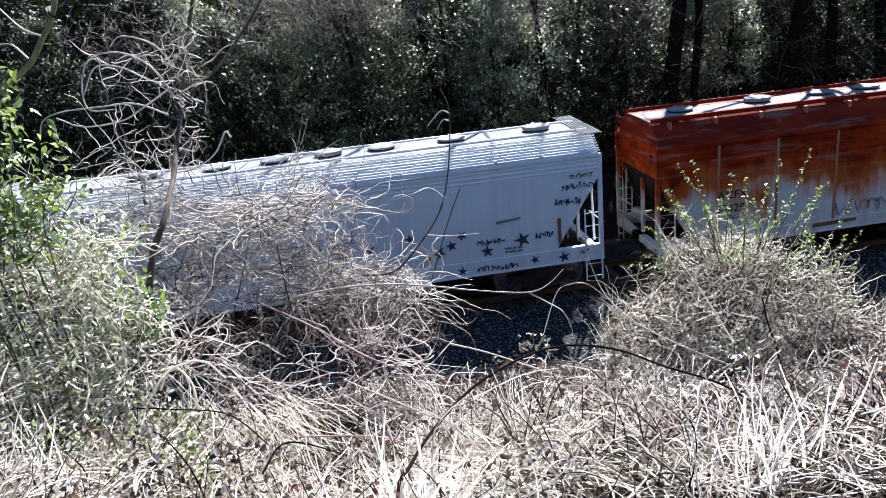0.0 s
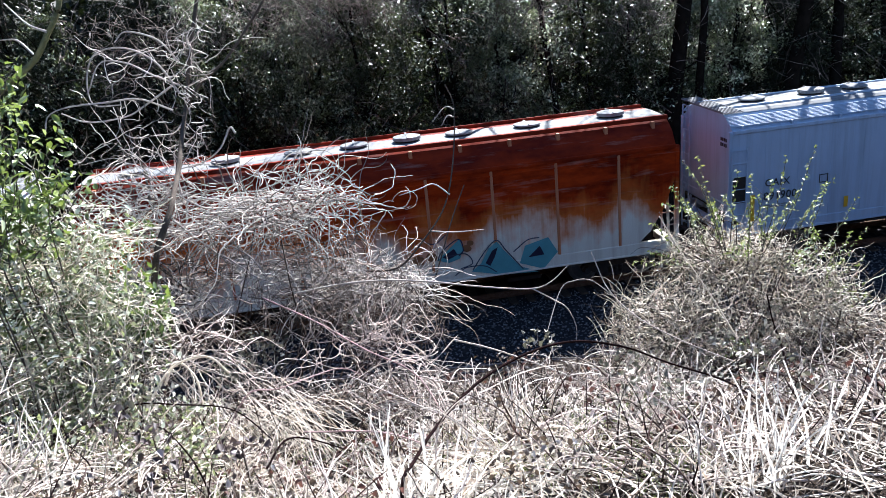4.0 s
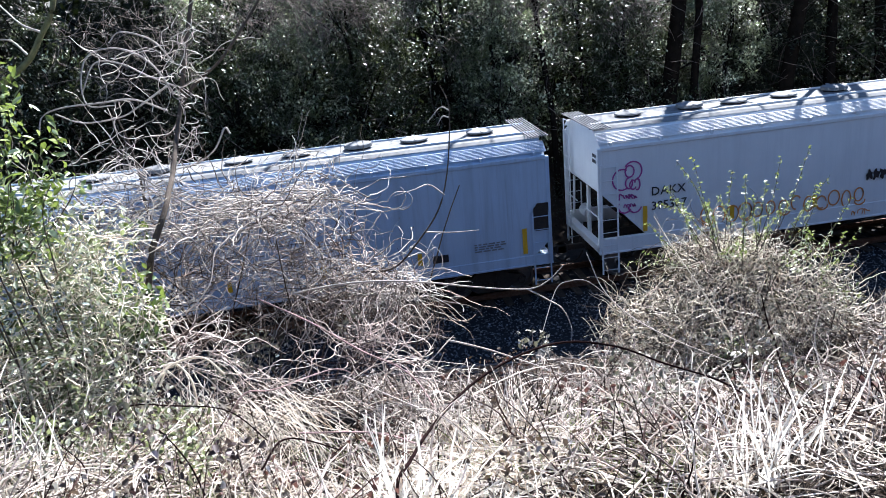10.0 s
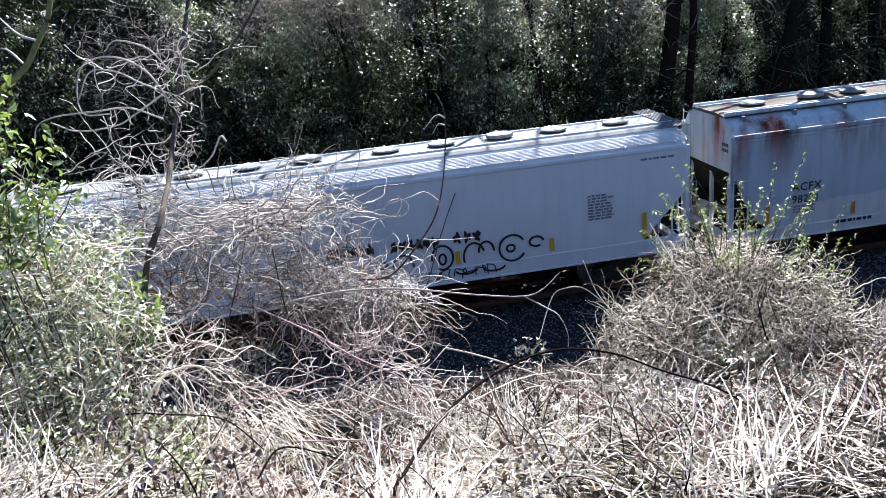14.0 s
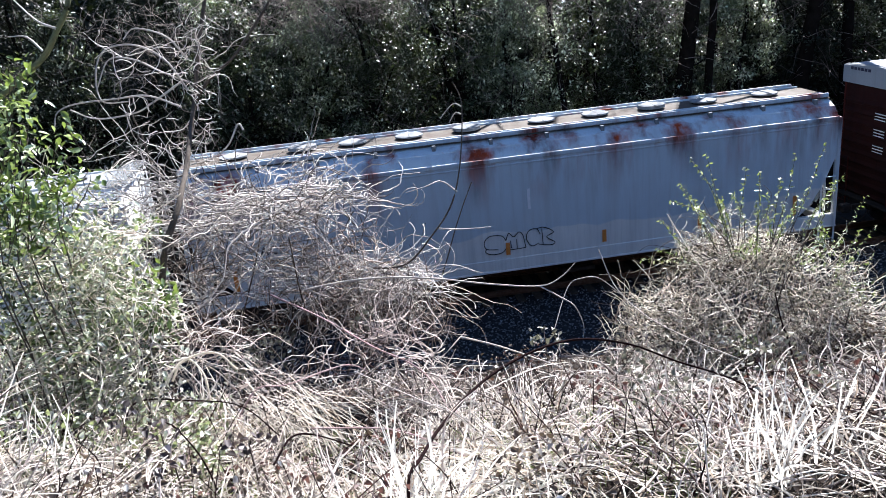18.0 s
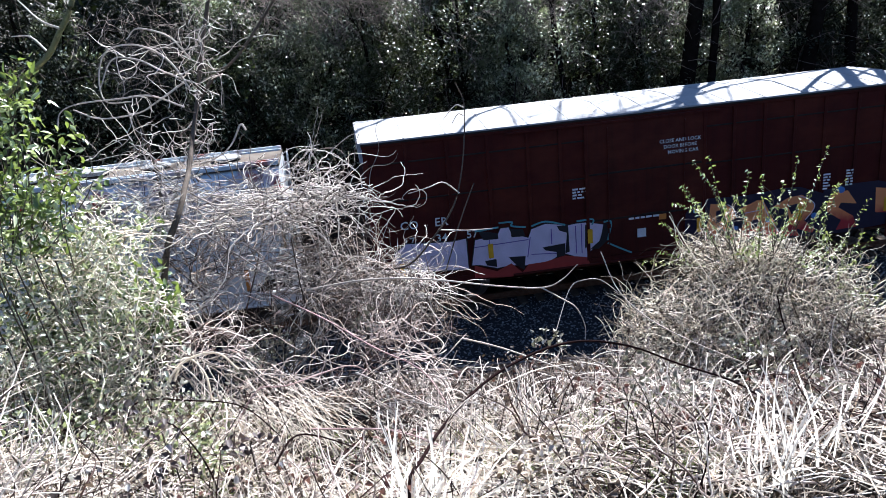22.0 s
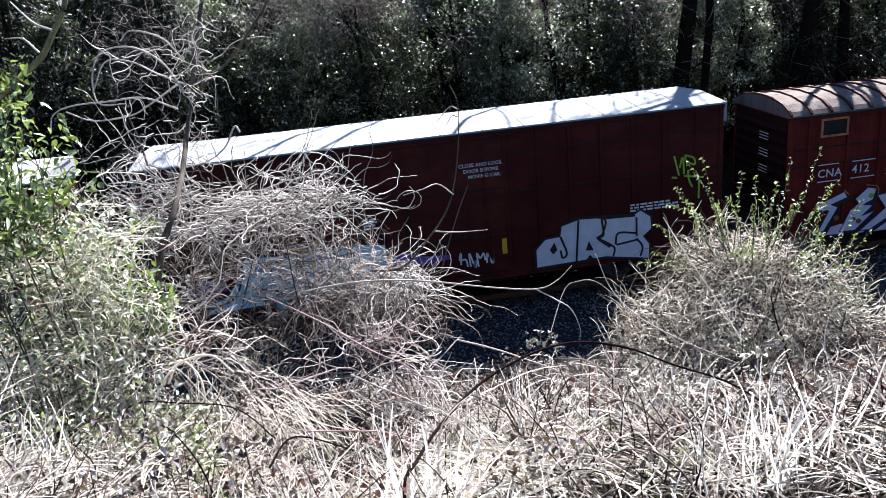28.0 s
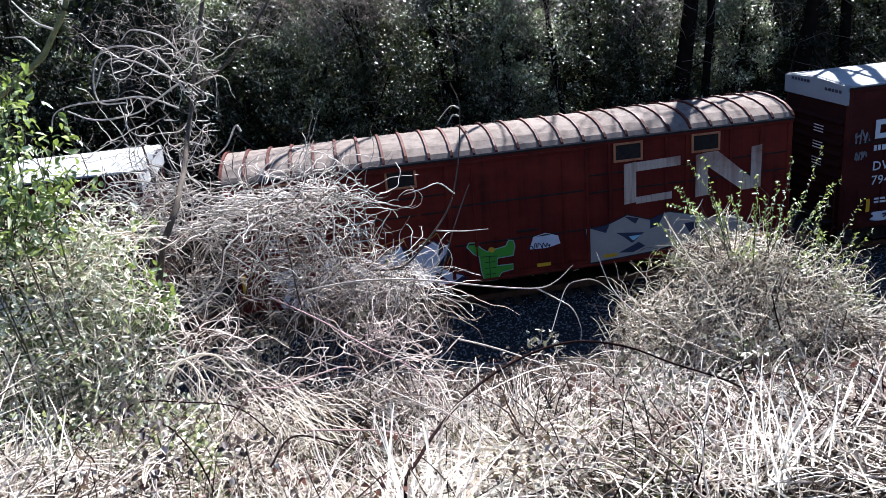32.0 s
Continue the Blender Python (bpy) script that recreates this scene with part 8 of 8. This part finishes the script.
def vine_tree():
    """The small bare tree on the bank, wound with dead vines."""
    rng = np.random.default_rng(31)
    tree = new("vine_grown_tree")
    tagged(tree, "small bare tree wound with curling dead vines", "tree")
    cane("trunk", [(-1.54, -15.75, 6.68), (-1.42, -15.80, 7.08), (-1.38, -15.80, 7.22), (-1.33, -15.80, 7.36), (-1.27, -15.80, 7.56), (-1.22, -15.78, 7.74), (-1.16, -15.70, 7.87), (-1.12, -15.60, 7.96), (-1.11, -15.40, 8.04), (-1.13, -15.00, 8.09), (-1.13, -14.60, 8.26), (-1.10, -14.29, 8.47), (-1.03, -14.19, 8.78), (-0.94, -14.08, 9.12), (-0.83, -13.96, 9.50)], 0.027, 0.016, M["bark"], "", parent=tree)
    cane("fork", [(-1.11, -14.30, 8.45), (-0.95, -14.25, 8.63), (-0.75, -14.23, 8.77), (-0.54, -14.18, 9.00), (-0.38, -14.13, 9.20), (-0.20, -14.05, 9.48)], 0.015, 0.009, M["bark"], "", parent=tree)
    cane("side_trunk", [(-1.39, -14.60, 7.48), (-1.48, -14.51, 7.71), (-1.49, -14.46, 8.00), (-1.54, -14.40, 8.29), (-1.62, -14.32, 8.51)], 0.013, 0.006, M["bark"], "", parent=tree)
    for k in ([(-1.12, -14.36, 8.57), (-1.25, -14.36, 8.82), (-1.47, -14.29, 8.95), (-1.71, -14.26, 8.93), (-1.80, -14.31, 8.75), (-1.77, -14.39, 8.56), (-1.57, -14.42, 8.54)], [(-1.11, -14.34, 8.63), (-1.30, -14.38, 8.74), (-1.48, -14.32, 8.84), (-1.68, -14.29, 8.86), (-1.80, -14.34, 8.66)], [(-1.19, -14.39, 8.45), (-1.42, -14.43, 8.57), (-1.65, -14.50, 8.58), (-1.95, -14.46, 8.57), (-2.10, -14.46, 8.52), (-2.14, -14.50, 8.40)], [(-1.09, -14.28, 8.80), (-1.22, -14.30, 8.99), (-1.45, -14.24, 9.07), (-1.55, -14.26, 9.00)], [(-1.16, -14.33, 8.64), (-1.38, -14.45, 8.52), (-1.54, -14.45, 8.45), (-1.80, -14.53, 8.45), (-2.00, -14.47, 8.53)], [(-0.73, -14.53, 8.24), (-0.77, -14.51, 8.28), (-0.86, -14.55, 8.14), (-1.00, -14.56, 8.05), (-1.19, -14.65, 8.03)]):
        cane("vine", k, 0.009, 0.005, M["vine"], "", parent=tree)
    for c, r, n, bend in (((-1.46, -14.33, 8.72), (0.36, 0.15, 0.3), 26, 7.0), ((-1.01, -14.30, 8.82), (0.2, 0.12, 0.4), 44, 11.0), ((-1.42, -14.44, 8.24), (0.4, 0.15, 0.26), 30, 9.0), ((-1.1, -14.4, 8.3), (0.12, 0.1, 0.4), 26, 14.0), ((-1.75, -14.45, 8.15), (0.3, 0.15, 0.22), 16, 8.0)):
        st = in_ball(rng, n, c, r)
        w = curls(rng, st, rng.normal(size=(n, 3)) * [1, 0.5, 1], rng.uniform(0.15, 0.6, n), 18, bend, 0.4)
        veg("vine_tangle", [tubes(w, rng.uniform(0.0022, 0.0046, n), 0.0016, 4)], M["vine"], tree)
    limb = new("overhanging_limb")
    tagged(limb, "mossy bare limb of a tree beside the viewer", "branch")
    cane("limb", [(-1.94, -16.10, 8.80), (-1.70, -16.10, 8.96), (-1.57, -16.10, 9.05), (-1.48, -16.10, 9.17), (-1.40, -16.10, 9.28), (-1.35, -16.08, 9.42), (-1.31, -16.03, 9.60)], 0.02, 0.013, M["moss_bark"], "", parent=limb)
    cane("twig", [(-1.47, -16.12, 9.19), (-1.57, -16.09, 9.24), (-1.68, -16.04, 9.36)], 0.008, 0.003, M["vine"], "", parent=limb, n=12)
    cane("twig", [(-1.56, -16.15, 9.08), (-1.64, -16.11, 9.16), (-1.74, -16.10, 9.17)], 0.007, 0.003, M["vine"], "", parent=limb, n=12)


def thicket():
    """The heap of dead vines draped over a fallen shrub."""
    rng = np.random.default_rng(41)
    heap = new("vine_thicket")
    tagged(heap, "heap of bleached dead vines draped over a shrub", "thicket")
    mats = (((-0.85, -14.83, 7.66), (1.2, 0.45, 0.26), 320, 6.0), ((-1.46, -14.79, 7.83), (0.5, 0.35, 0.26), 150, 6.0), ((-0.55, -14.95, 7.72), (0.6, 0.35, 0.15), 150, 6.0),
            ((0.06, -15.45, 7.12), (0.44, 0.25, 0.2), 280, 6.0), ((-0.9, -15.1, 7.22), (0.95, 0.35, 0.2), 230, 5.0), ((0.0, -15.11, 7.76), (0.36, 0.3, 0.12), 34, 10.0))
    for c, r, n, bend in mats:
        st = in_ball(rng, n, c, r, 0.3)
        # strands gather in locks that fall one way
        locks = max(4, n // 16)
        own = rng.integers(0, locks, n)
        hub, lean = in_ball(rng, locks, c, r, 0.3), rng.normal(size=(locks, 3)) * [1.3, 0.5, 0.5]
        st = np.where(rng.uniform(size=(n, 1)) < 0.7, hub[own] + rng.normal(size=(n, 3)) * [0.13, 0.08, 0.05], st)
        way = lean[own] + rng.normal(size=(n, 3)) * [0.5, 0.3, 0.35] + (st - np.asarray(c)) * [0.5, 0.5, 0.3]
        w = curls(rng, st, way, rng.uniform(0.2, 0.75, n), 18, bend, 0.9)
        veg("vine_mat", [tubes(w, rng.uniform(0.0022, 0.0056, n), 0.002, 4)], M["vine"], heap)
    # stout vines that run the length of the heap
    for k in range(26):
        st = in_ball(rng, 1, (-1.0, -14.98, 7.62), (0.95, 0.3, 0.26))
        way = np.array([[rng.choice((-1, 1)) * 1.0, rng.normal(0, 0.2), rng.normal(0.05, 0.35)]])
        v, f = tubes(curls(rng, st, way, np.array([rng.uniform(0.7, 1.5)]), 26, 2.6, 0.25), rng.uniform(0.0055, 0.0088), 0.003, 5)
        part("stout_vine", fast_mesh("stout_vine", v, [f], M["vine"]), M["vine"], heap)
    # a skirt of hanging twigs at the open end
    for c, r, n, m, thick in (((0.22, -15.55, 7.22), (0.42, 0.2, 0.16), 120, "vine", 0.0046), ((0.33, -15.66, 7.12), (0.36, 0.2, 0.18), 90, "dark_vine", 0.0042), ((-0.49, -15.40, 7.12), (0.8, 0.3, 0.13), 70, "dark_vine", 0.005)):
        st = in_ball(rng, n, c, r)
        w = curls(rng, st, rng.normal(size=(n, 3)) * [0.8, 0.4, 0.3] + [0.2, 0, -0.6], rng.uniform(0.2, 0.6, n), 12, 6.0, 1.2)
        veg("hanging_growth", [tubes(w, rng.uniform(0.0024, thick, n), 0.0014)], M[m], heap)
    for c, r, n in (((-0.81, -15.0, 7.35), (1.1, 0.4, 0.3), 190), ((-0.08, -15.46, 7.3), (0.4, 0.35, 0.26), 80), ((-0.3, -15.6, 7.08), (0.8, 0.3, 0.1), 60)):
        st = in_ball(rng, n, c, r)
        w = curls(rng, st, rng.normal(size=(n, 3)) * [1, 0.5, 0.7], rng.uniform(0.2, 0.6, n), 11, 7.0, 0.6)
        veg("twig_growth", [tubes(w, rng.uniform(0.0025, 0.0055, n), 0.0018)], M["dark_vine"], heap)
    for c, r, n, m in (((0.06, -16.12, 7.02), (0.3, 0.3, 0.13), 90, "cane"), ((-0.77, -16.35, 6.98), (0.6, 0.3, 0.1), 40, "cane"), ((-1.52, -16.37, 7.27), (0.5, 0.35, 0.18), 150, "vine"), ((-1.0, -16.2, 7.2), (0.22, 0.25, 0.14), 90, "cane"), ((0.24, -16.38, 6.98), (0.3, 0.3, 0.14), 60, "cane")):
        st = in_ball(rng, n, c, r)
        w = curls(rng, st, rng.normal(size=(n, 3)) * [1, 0.6, 0.6], rng.uniform(0.2, 0.6, n), 11, 4.0, 0.5)
        veg("bramble_tangle", [tubes(w, rng.uniform(0.0026, 0.0052, n), 0.0018)], M[m], heap)
    # old stems that carry the heap
    feet = np.stack([rng.uniform(-2.0, 0.6, 22), rng.uniform(-15.3, -14.3, 22), np.zeros(22)], -1)
    feet[:, 2] = land(feet[:, 0], feet[:, 1]) - 0.05
    w = wander(rng, feet, rng.normal(size=(22, 3)) * [0.5, 0.3, 0] + [0, 0, 1.4], rng.uniform(1.3, 2.0, 22), 10, 0.14, 0.2)
    veg("undergrowth", [tubes(w, 0.009, 0.005, 5)], M["bark"], heap)


def left_shrub():
    rng = np.random.default_rng(51)
    bush = new("green_shrub")
    tagged(bush, "leafy green shrub with glossy fresh leaves", "shrub")
    feet = np.array([(-1.88, -16.89, 8.10), (-1.72, -17.00, 8.15), (-1.65, -16.90, 8.13), (-1.58, -16.83, 8.07), (-1.52, -16.72, 8.08), (-1.71, -17.03, 8.36), (-1.65, -16.67, 8.18)])
    tips = np.array([(-1.69, -16.57, 9.06), (-1.54, -16.70, 9.04), (-1.51, -16.65, 8.91), (-1.50, -16.61, 8.71), (-1.46, -16.59, 8.48), (-1.50, -16.92, 8.75), (-1.50, -16.55, 8.59)])
    feet, tips = feet - [0.07, 0, 0], tips - [0.16, 0, 0.03]
    lines, at = [], []
    for a, b in zip(feet, tips):
        for _ in range(5):
            s = a + rng.normal(size=3) * [0.1, 0.08, 0.04]
            t = b + rng.normal(size=3) * [0.1, 0.08, 0.12]
            line = curve_through([s, (s + t) / 2 + rng.normal(size=3) * 0.06, t, t + (t - s) * 0.06 + [0.03, 0, -0.05]], 16)
            lines.append(line)
            at.append(line[rng.integers(3, 16, 24)] + rng.normal(size=(24, 3)) * 0.035)
    at = np.concatenate(at + [in_ball(rng, 260, (-1.69, -16.74, 8.27), (0.34, 0.22, 0.2)), in_ball(rng, 140, (-1.92, -16.85, 8.5), (0.2, 0.15, 0.3))])
    v, f = leaves(rng, at, 0.057, 0.5, 1.3, 0.25, True)
    part("foliage", fast_mesh("foliage", v, [f], M["bright_leaf"]), M["bright_leaf"], bush)
    veg("shoot_growth", [tubes(np.array(lines), 0.0032, 0.0016, 4)], M["bark"], bush)
    st = feet - [0, 0, 0.05]
    ends = np.stack([st[:, 0], st[:, 1] + 0.2, land(st[:, 0], st[:, 1] + 0.2) - 0.05], -1)
    veg("stem_growth", [tubes(np.stack([ends, (ends + st) / 2 + 0.03, st], 1), 0.004, 0.004, 5)], M["bark"], bush)
    low = new("creeper_shrub")
    tagged(low, "dusty green creeper-covered shrub with pale stems", "shrub")
    spots = [((-1.62, -16.40, 8.06), (0.5, 0.3, 0.3), 560), ((-1.43, -16.95, 7.48), (0.5, 0.3, 0.16), 150), ((-1.73, -16.62, 7.71), (0.5, 0.3, 0.3), 520), ((-1.36, -16.30, 7.52), (0.3, 0.25, 0.2), 240), ((-1.56, -16.07, 7.8), (0.26, 0.25, 0.22), 420)]
    spots += [((-1.85, -16.5, 7.3), (0.42, 0.22, 0.26), 480), ((-1.5, -16.6, 7.2), (0.3, 0.2, 0.18), 220)]
    at = np.concatenate([in_ball(rng, n, c, r) for c, r, n in spots])
    v, f = leaves(rng, at, 0.046, 0.48, 1.3, 0.25, True)
    part("foliage", fast_mesh("foliage", v, [f], M["grey_leaf"]), M["grey_leaf"], low)
    # the heart of the shrub, its shade put into a darker leaf colour
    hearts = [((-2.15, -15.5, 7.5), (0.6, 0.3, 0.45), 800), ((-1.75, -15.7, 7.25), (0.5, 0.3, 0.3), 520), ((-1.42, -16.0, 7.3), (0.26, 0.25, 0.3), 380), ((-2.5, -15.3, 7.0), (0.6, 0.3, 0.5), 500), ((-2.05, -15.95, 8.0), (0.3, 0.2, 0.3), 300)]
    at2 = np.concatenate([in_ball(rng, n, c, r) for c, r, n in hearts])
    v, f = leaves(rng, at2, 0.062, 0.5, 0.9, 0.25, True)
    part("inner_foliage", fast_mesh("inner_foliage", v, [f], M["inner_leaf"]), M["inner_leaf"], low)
    n = 620
    st = at[rng.integers(0, len(at), n)]
    w = curls(rng, st, rng.normal(size=(n, 3)) * [0.8, 0.5, 0.8], rng.uniform(0.15, 0.5, n), 11, 4.5, 0.3)
    veg("stem_tangle", [tubes(w, rng.uniform(0.002, 0.0046, n), 0.0016)], M["pale_vine"], low)
    at = np.concatenate([in_ball(rng, 110, (-1.22, -16.3, 7.6), (0.16, 0.12, 0.22)), in_ball(rng, 26, (-1.38, -15.45, 7.81), (0.1, 0.08, 0.1))])
    v, f = leaves(rng, at, 0.06, 0.5, 0.6, 0.25, True)
    part("fresh_sprig", fast_mesh("fresh_sprig", v, [f], M["bright_leaf"]), M["bright_leaf"], low)["kind"] = "stuff"


def right_bush():
    rng = np.random.default_rng(61)
    bush = new("dry_bush")
    tagged(bush, "rounded olive bush smothered in dry vines", "bush")
    c, r = (3.31, -15.08, 6.35), (1.12, 0.6, 0.52)
    lobes = [(c, r, 1.0), ((2.46, -15.38, 6.41), (0.5, 0.4, 0.28), 0.35), ((3.69, -15.49, 6.25), (0.5, 0.4, 0.34), 0.3), ((3.18, -14.91, 6.78), (0.5, 0.4, 0.2), 0.35)]
    # dark leaves in the core put the bush's inner shade into colour
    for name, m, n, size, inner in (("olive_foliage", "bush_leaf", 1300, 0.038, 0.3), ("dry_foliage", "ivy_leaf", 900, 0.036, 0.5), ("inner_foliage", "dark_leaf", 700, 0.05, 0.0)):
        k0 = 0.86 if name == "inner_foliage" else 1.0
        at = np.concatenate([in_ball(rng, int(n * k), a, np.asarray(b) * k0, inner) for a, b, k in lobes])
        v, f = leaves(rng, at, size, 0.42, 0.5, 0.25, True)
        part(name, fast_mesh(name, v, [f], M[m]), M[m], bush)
    st = np.concatenate([in_ball(rng, int(900 * k), a, b, 0.5) for a, b, k in lobes])
    n = len(st)
    w = curls(rng, st, rng.normal(size=(n, 3)) + [0, 0, 0.1], rng.uniform(0.15, 0.5, n), 12, 8.0, 0.5)
    veg("vine_mat", [tubes(w, rng.uniform(0.0022, 0.005, n), 0.0016)], M["pale_vine"], bush)
    st = np.concatenate([in_ball(rng, int(160 * k), a, b, 0.5) for a, b, k in lobes])
    n = len(st)
    w = curls(rng, st, rng.normal(size=(n, 3)) + [0, 0, 0.1], rng.uniform(0.2, 0.6, n), 12, 5.0, 0.5)
    veg("twig_growth", [tubes(w, rng.uniform(0.0026, 0.006, n), 0.0018)], M["dark_vine"], bush)
    st = np.stack([rng.uniform(2.6, 4.2, 20), rng.uniform(-15.3, -14.6, 20), np.full(20, 5.6)], -1)
    w = wander(rng, st, rng.normal(size=(20, 3)) * [0.4, 0.3, 0] + [0, 0, 1], 1.2, 8, 0.12, 0.1)
    veg("stem_growth", [tubes(w, 0.01, 0.004, 5)], M["bark"], bush)
    spray = new("privet_shrub")
    tagged(spray, "upright light-green privet sprays with tiny leaflets", "shrub")
    feet = [(2.93, -15.35, 7.21), (2.98, -15.35, 7.11), (3.02, -15.35, 7.16), (3.17, -15.35, 7.09), (3.31, -15.35, 7.12), (3.41, -15.35, 7.06), (3.56, -15.35, 6.99), (3.51, -15.35, 6.95), (3.66, -15.35, 6.88), (3.73, -15.35, 6.67), (2.74, -15.35, 7.05), (3.79, -15.35, 6.51), (2.85, -15.35, 7.1), (3.3, -15.35, 7.05)]
    tips = [(2.68, -15.2, 7.73), (2.81, -15.2, 7.75), (3.15, -15.2, 7.60), (3.26, -15.2, 7.55), (3.56, -15.2, 7.66), (3.81, -15.2, 7.72), (3.99, -15.2, 7.43), (3.88, -15.2, 7.38), (4.21, -15.2, 7.23), (4.32, -15.2, 6.96), (2.43, -15.2, 7.26), (4.31, -15.2, 6.67), (2.59, -15.2, 7.54), (3.45, -15.2, 7.48)]
    for a, b in zip(feet, tips):
        a, b = np.asarray(a), np.asarray(b)
        for j in range(3):
            s = a + rng.normal(size=3) * 0.05 * (j > 0) - [0, 0, 0.12]
            t = b if j == 0 else s + (b - a) * rng.uniform(0.5, 0.95) + rng.normal(size=3) * [0.14, 0.08, 0.05]
            line = curve_through([s, (s + t) / 2 + rng.normal(size=3) * 0.035, t], 22)
            v, f = tubes(line[None], 0.0042, 0.0014, 4)
            stem = part("spray", fast_mesh("spray", v, [f], M["bark"]), M["bark"], spray)
            # leaflets in pairs along the upper half of the spray
            k = np.repeat(np.arange(7, 22), 2)
            at = line[k] + rng.normal(size=(len(k), 3)) * 0.006
            v, f = leaves(rng, at, 0.032, 0.42, 0.6, 0.2, True)
            part("leaflet_growth", fast_mesh("leaflet_growth", v, [f], M["sprig_leaf"]), M["sprig_leaf"], stem)["kind"] = "stuff"
    at = np.concatenate([in_ball(rng, 60, c_, (0.16, 0.1, 0.1)) for c_ in ((3.1, -15.4, 7.0), (3.6, -15.45, 6.85), (4.1, -15.4, 6.45), (2.9, -15.7, 6.3))])
    v, f = leaves(rng, at, 0.042, 0.42, 0.6, 0.2, True)
    part("foliage", fast_mesh("foliage", v, [f], M["sprig_leaf"]), M["sprig_leaf"], spray)


wood()
bank_cover()
vine_tree()
thicket()
left_shrub()
right_bush()
near_canes()


# ---------------------------------------------------------------- what moves
def motions():
    """The train rolls past at an even pace, its wheels turning with it."""
    times = [k * 2.0 for k in range(17)]
    quick = [k * 0.16 for k in range(201)]
    for car, xc, sets in TRAIN:
        walk(car, [(t, pose(xc - SPEED * (t - 24.5), 1.6, 0)) for t in times])
        for axle, x in sets:
            walk(axle, [(t, pose(x, 0, WHEEL, 0, -math.degrees(SPEED * t / WHEEL), 0)) for t in quick])


motions()
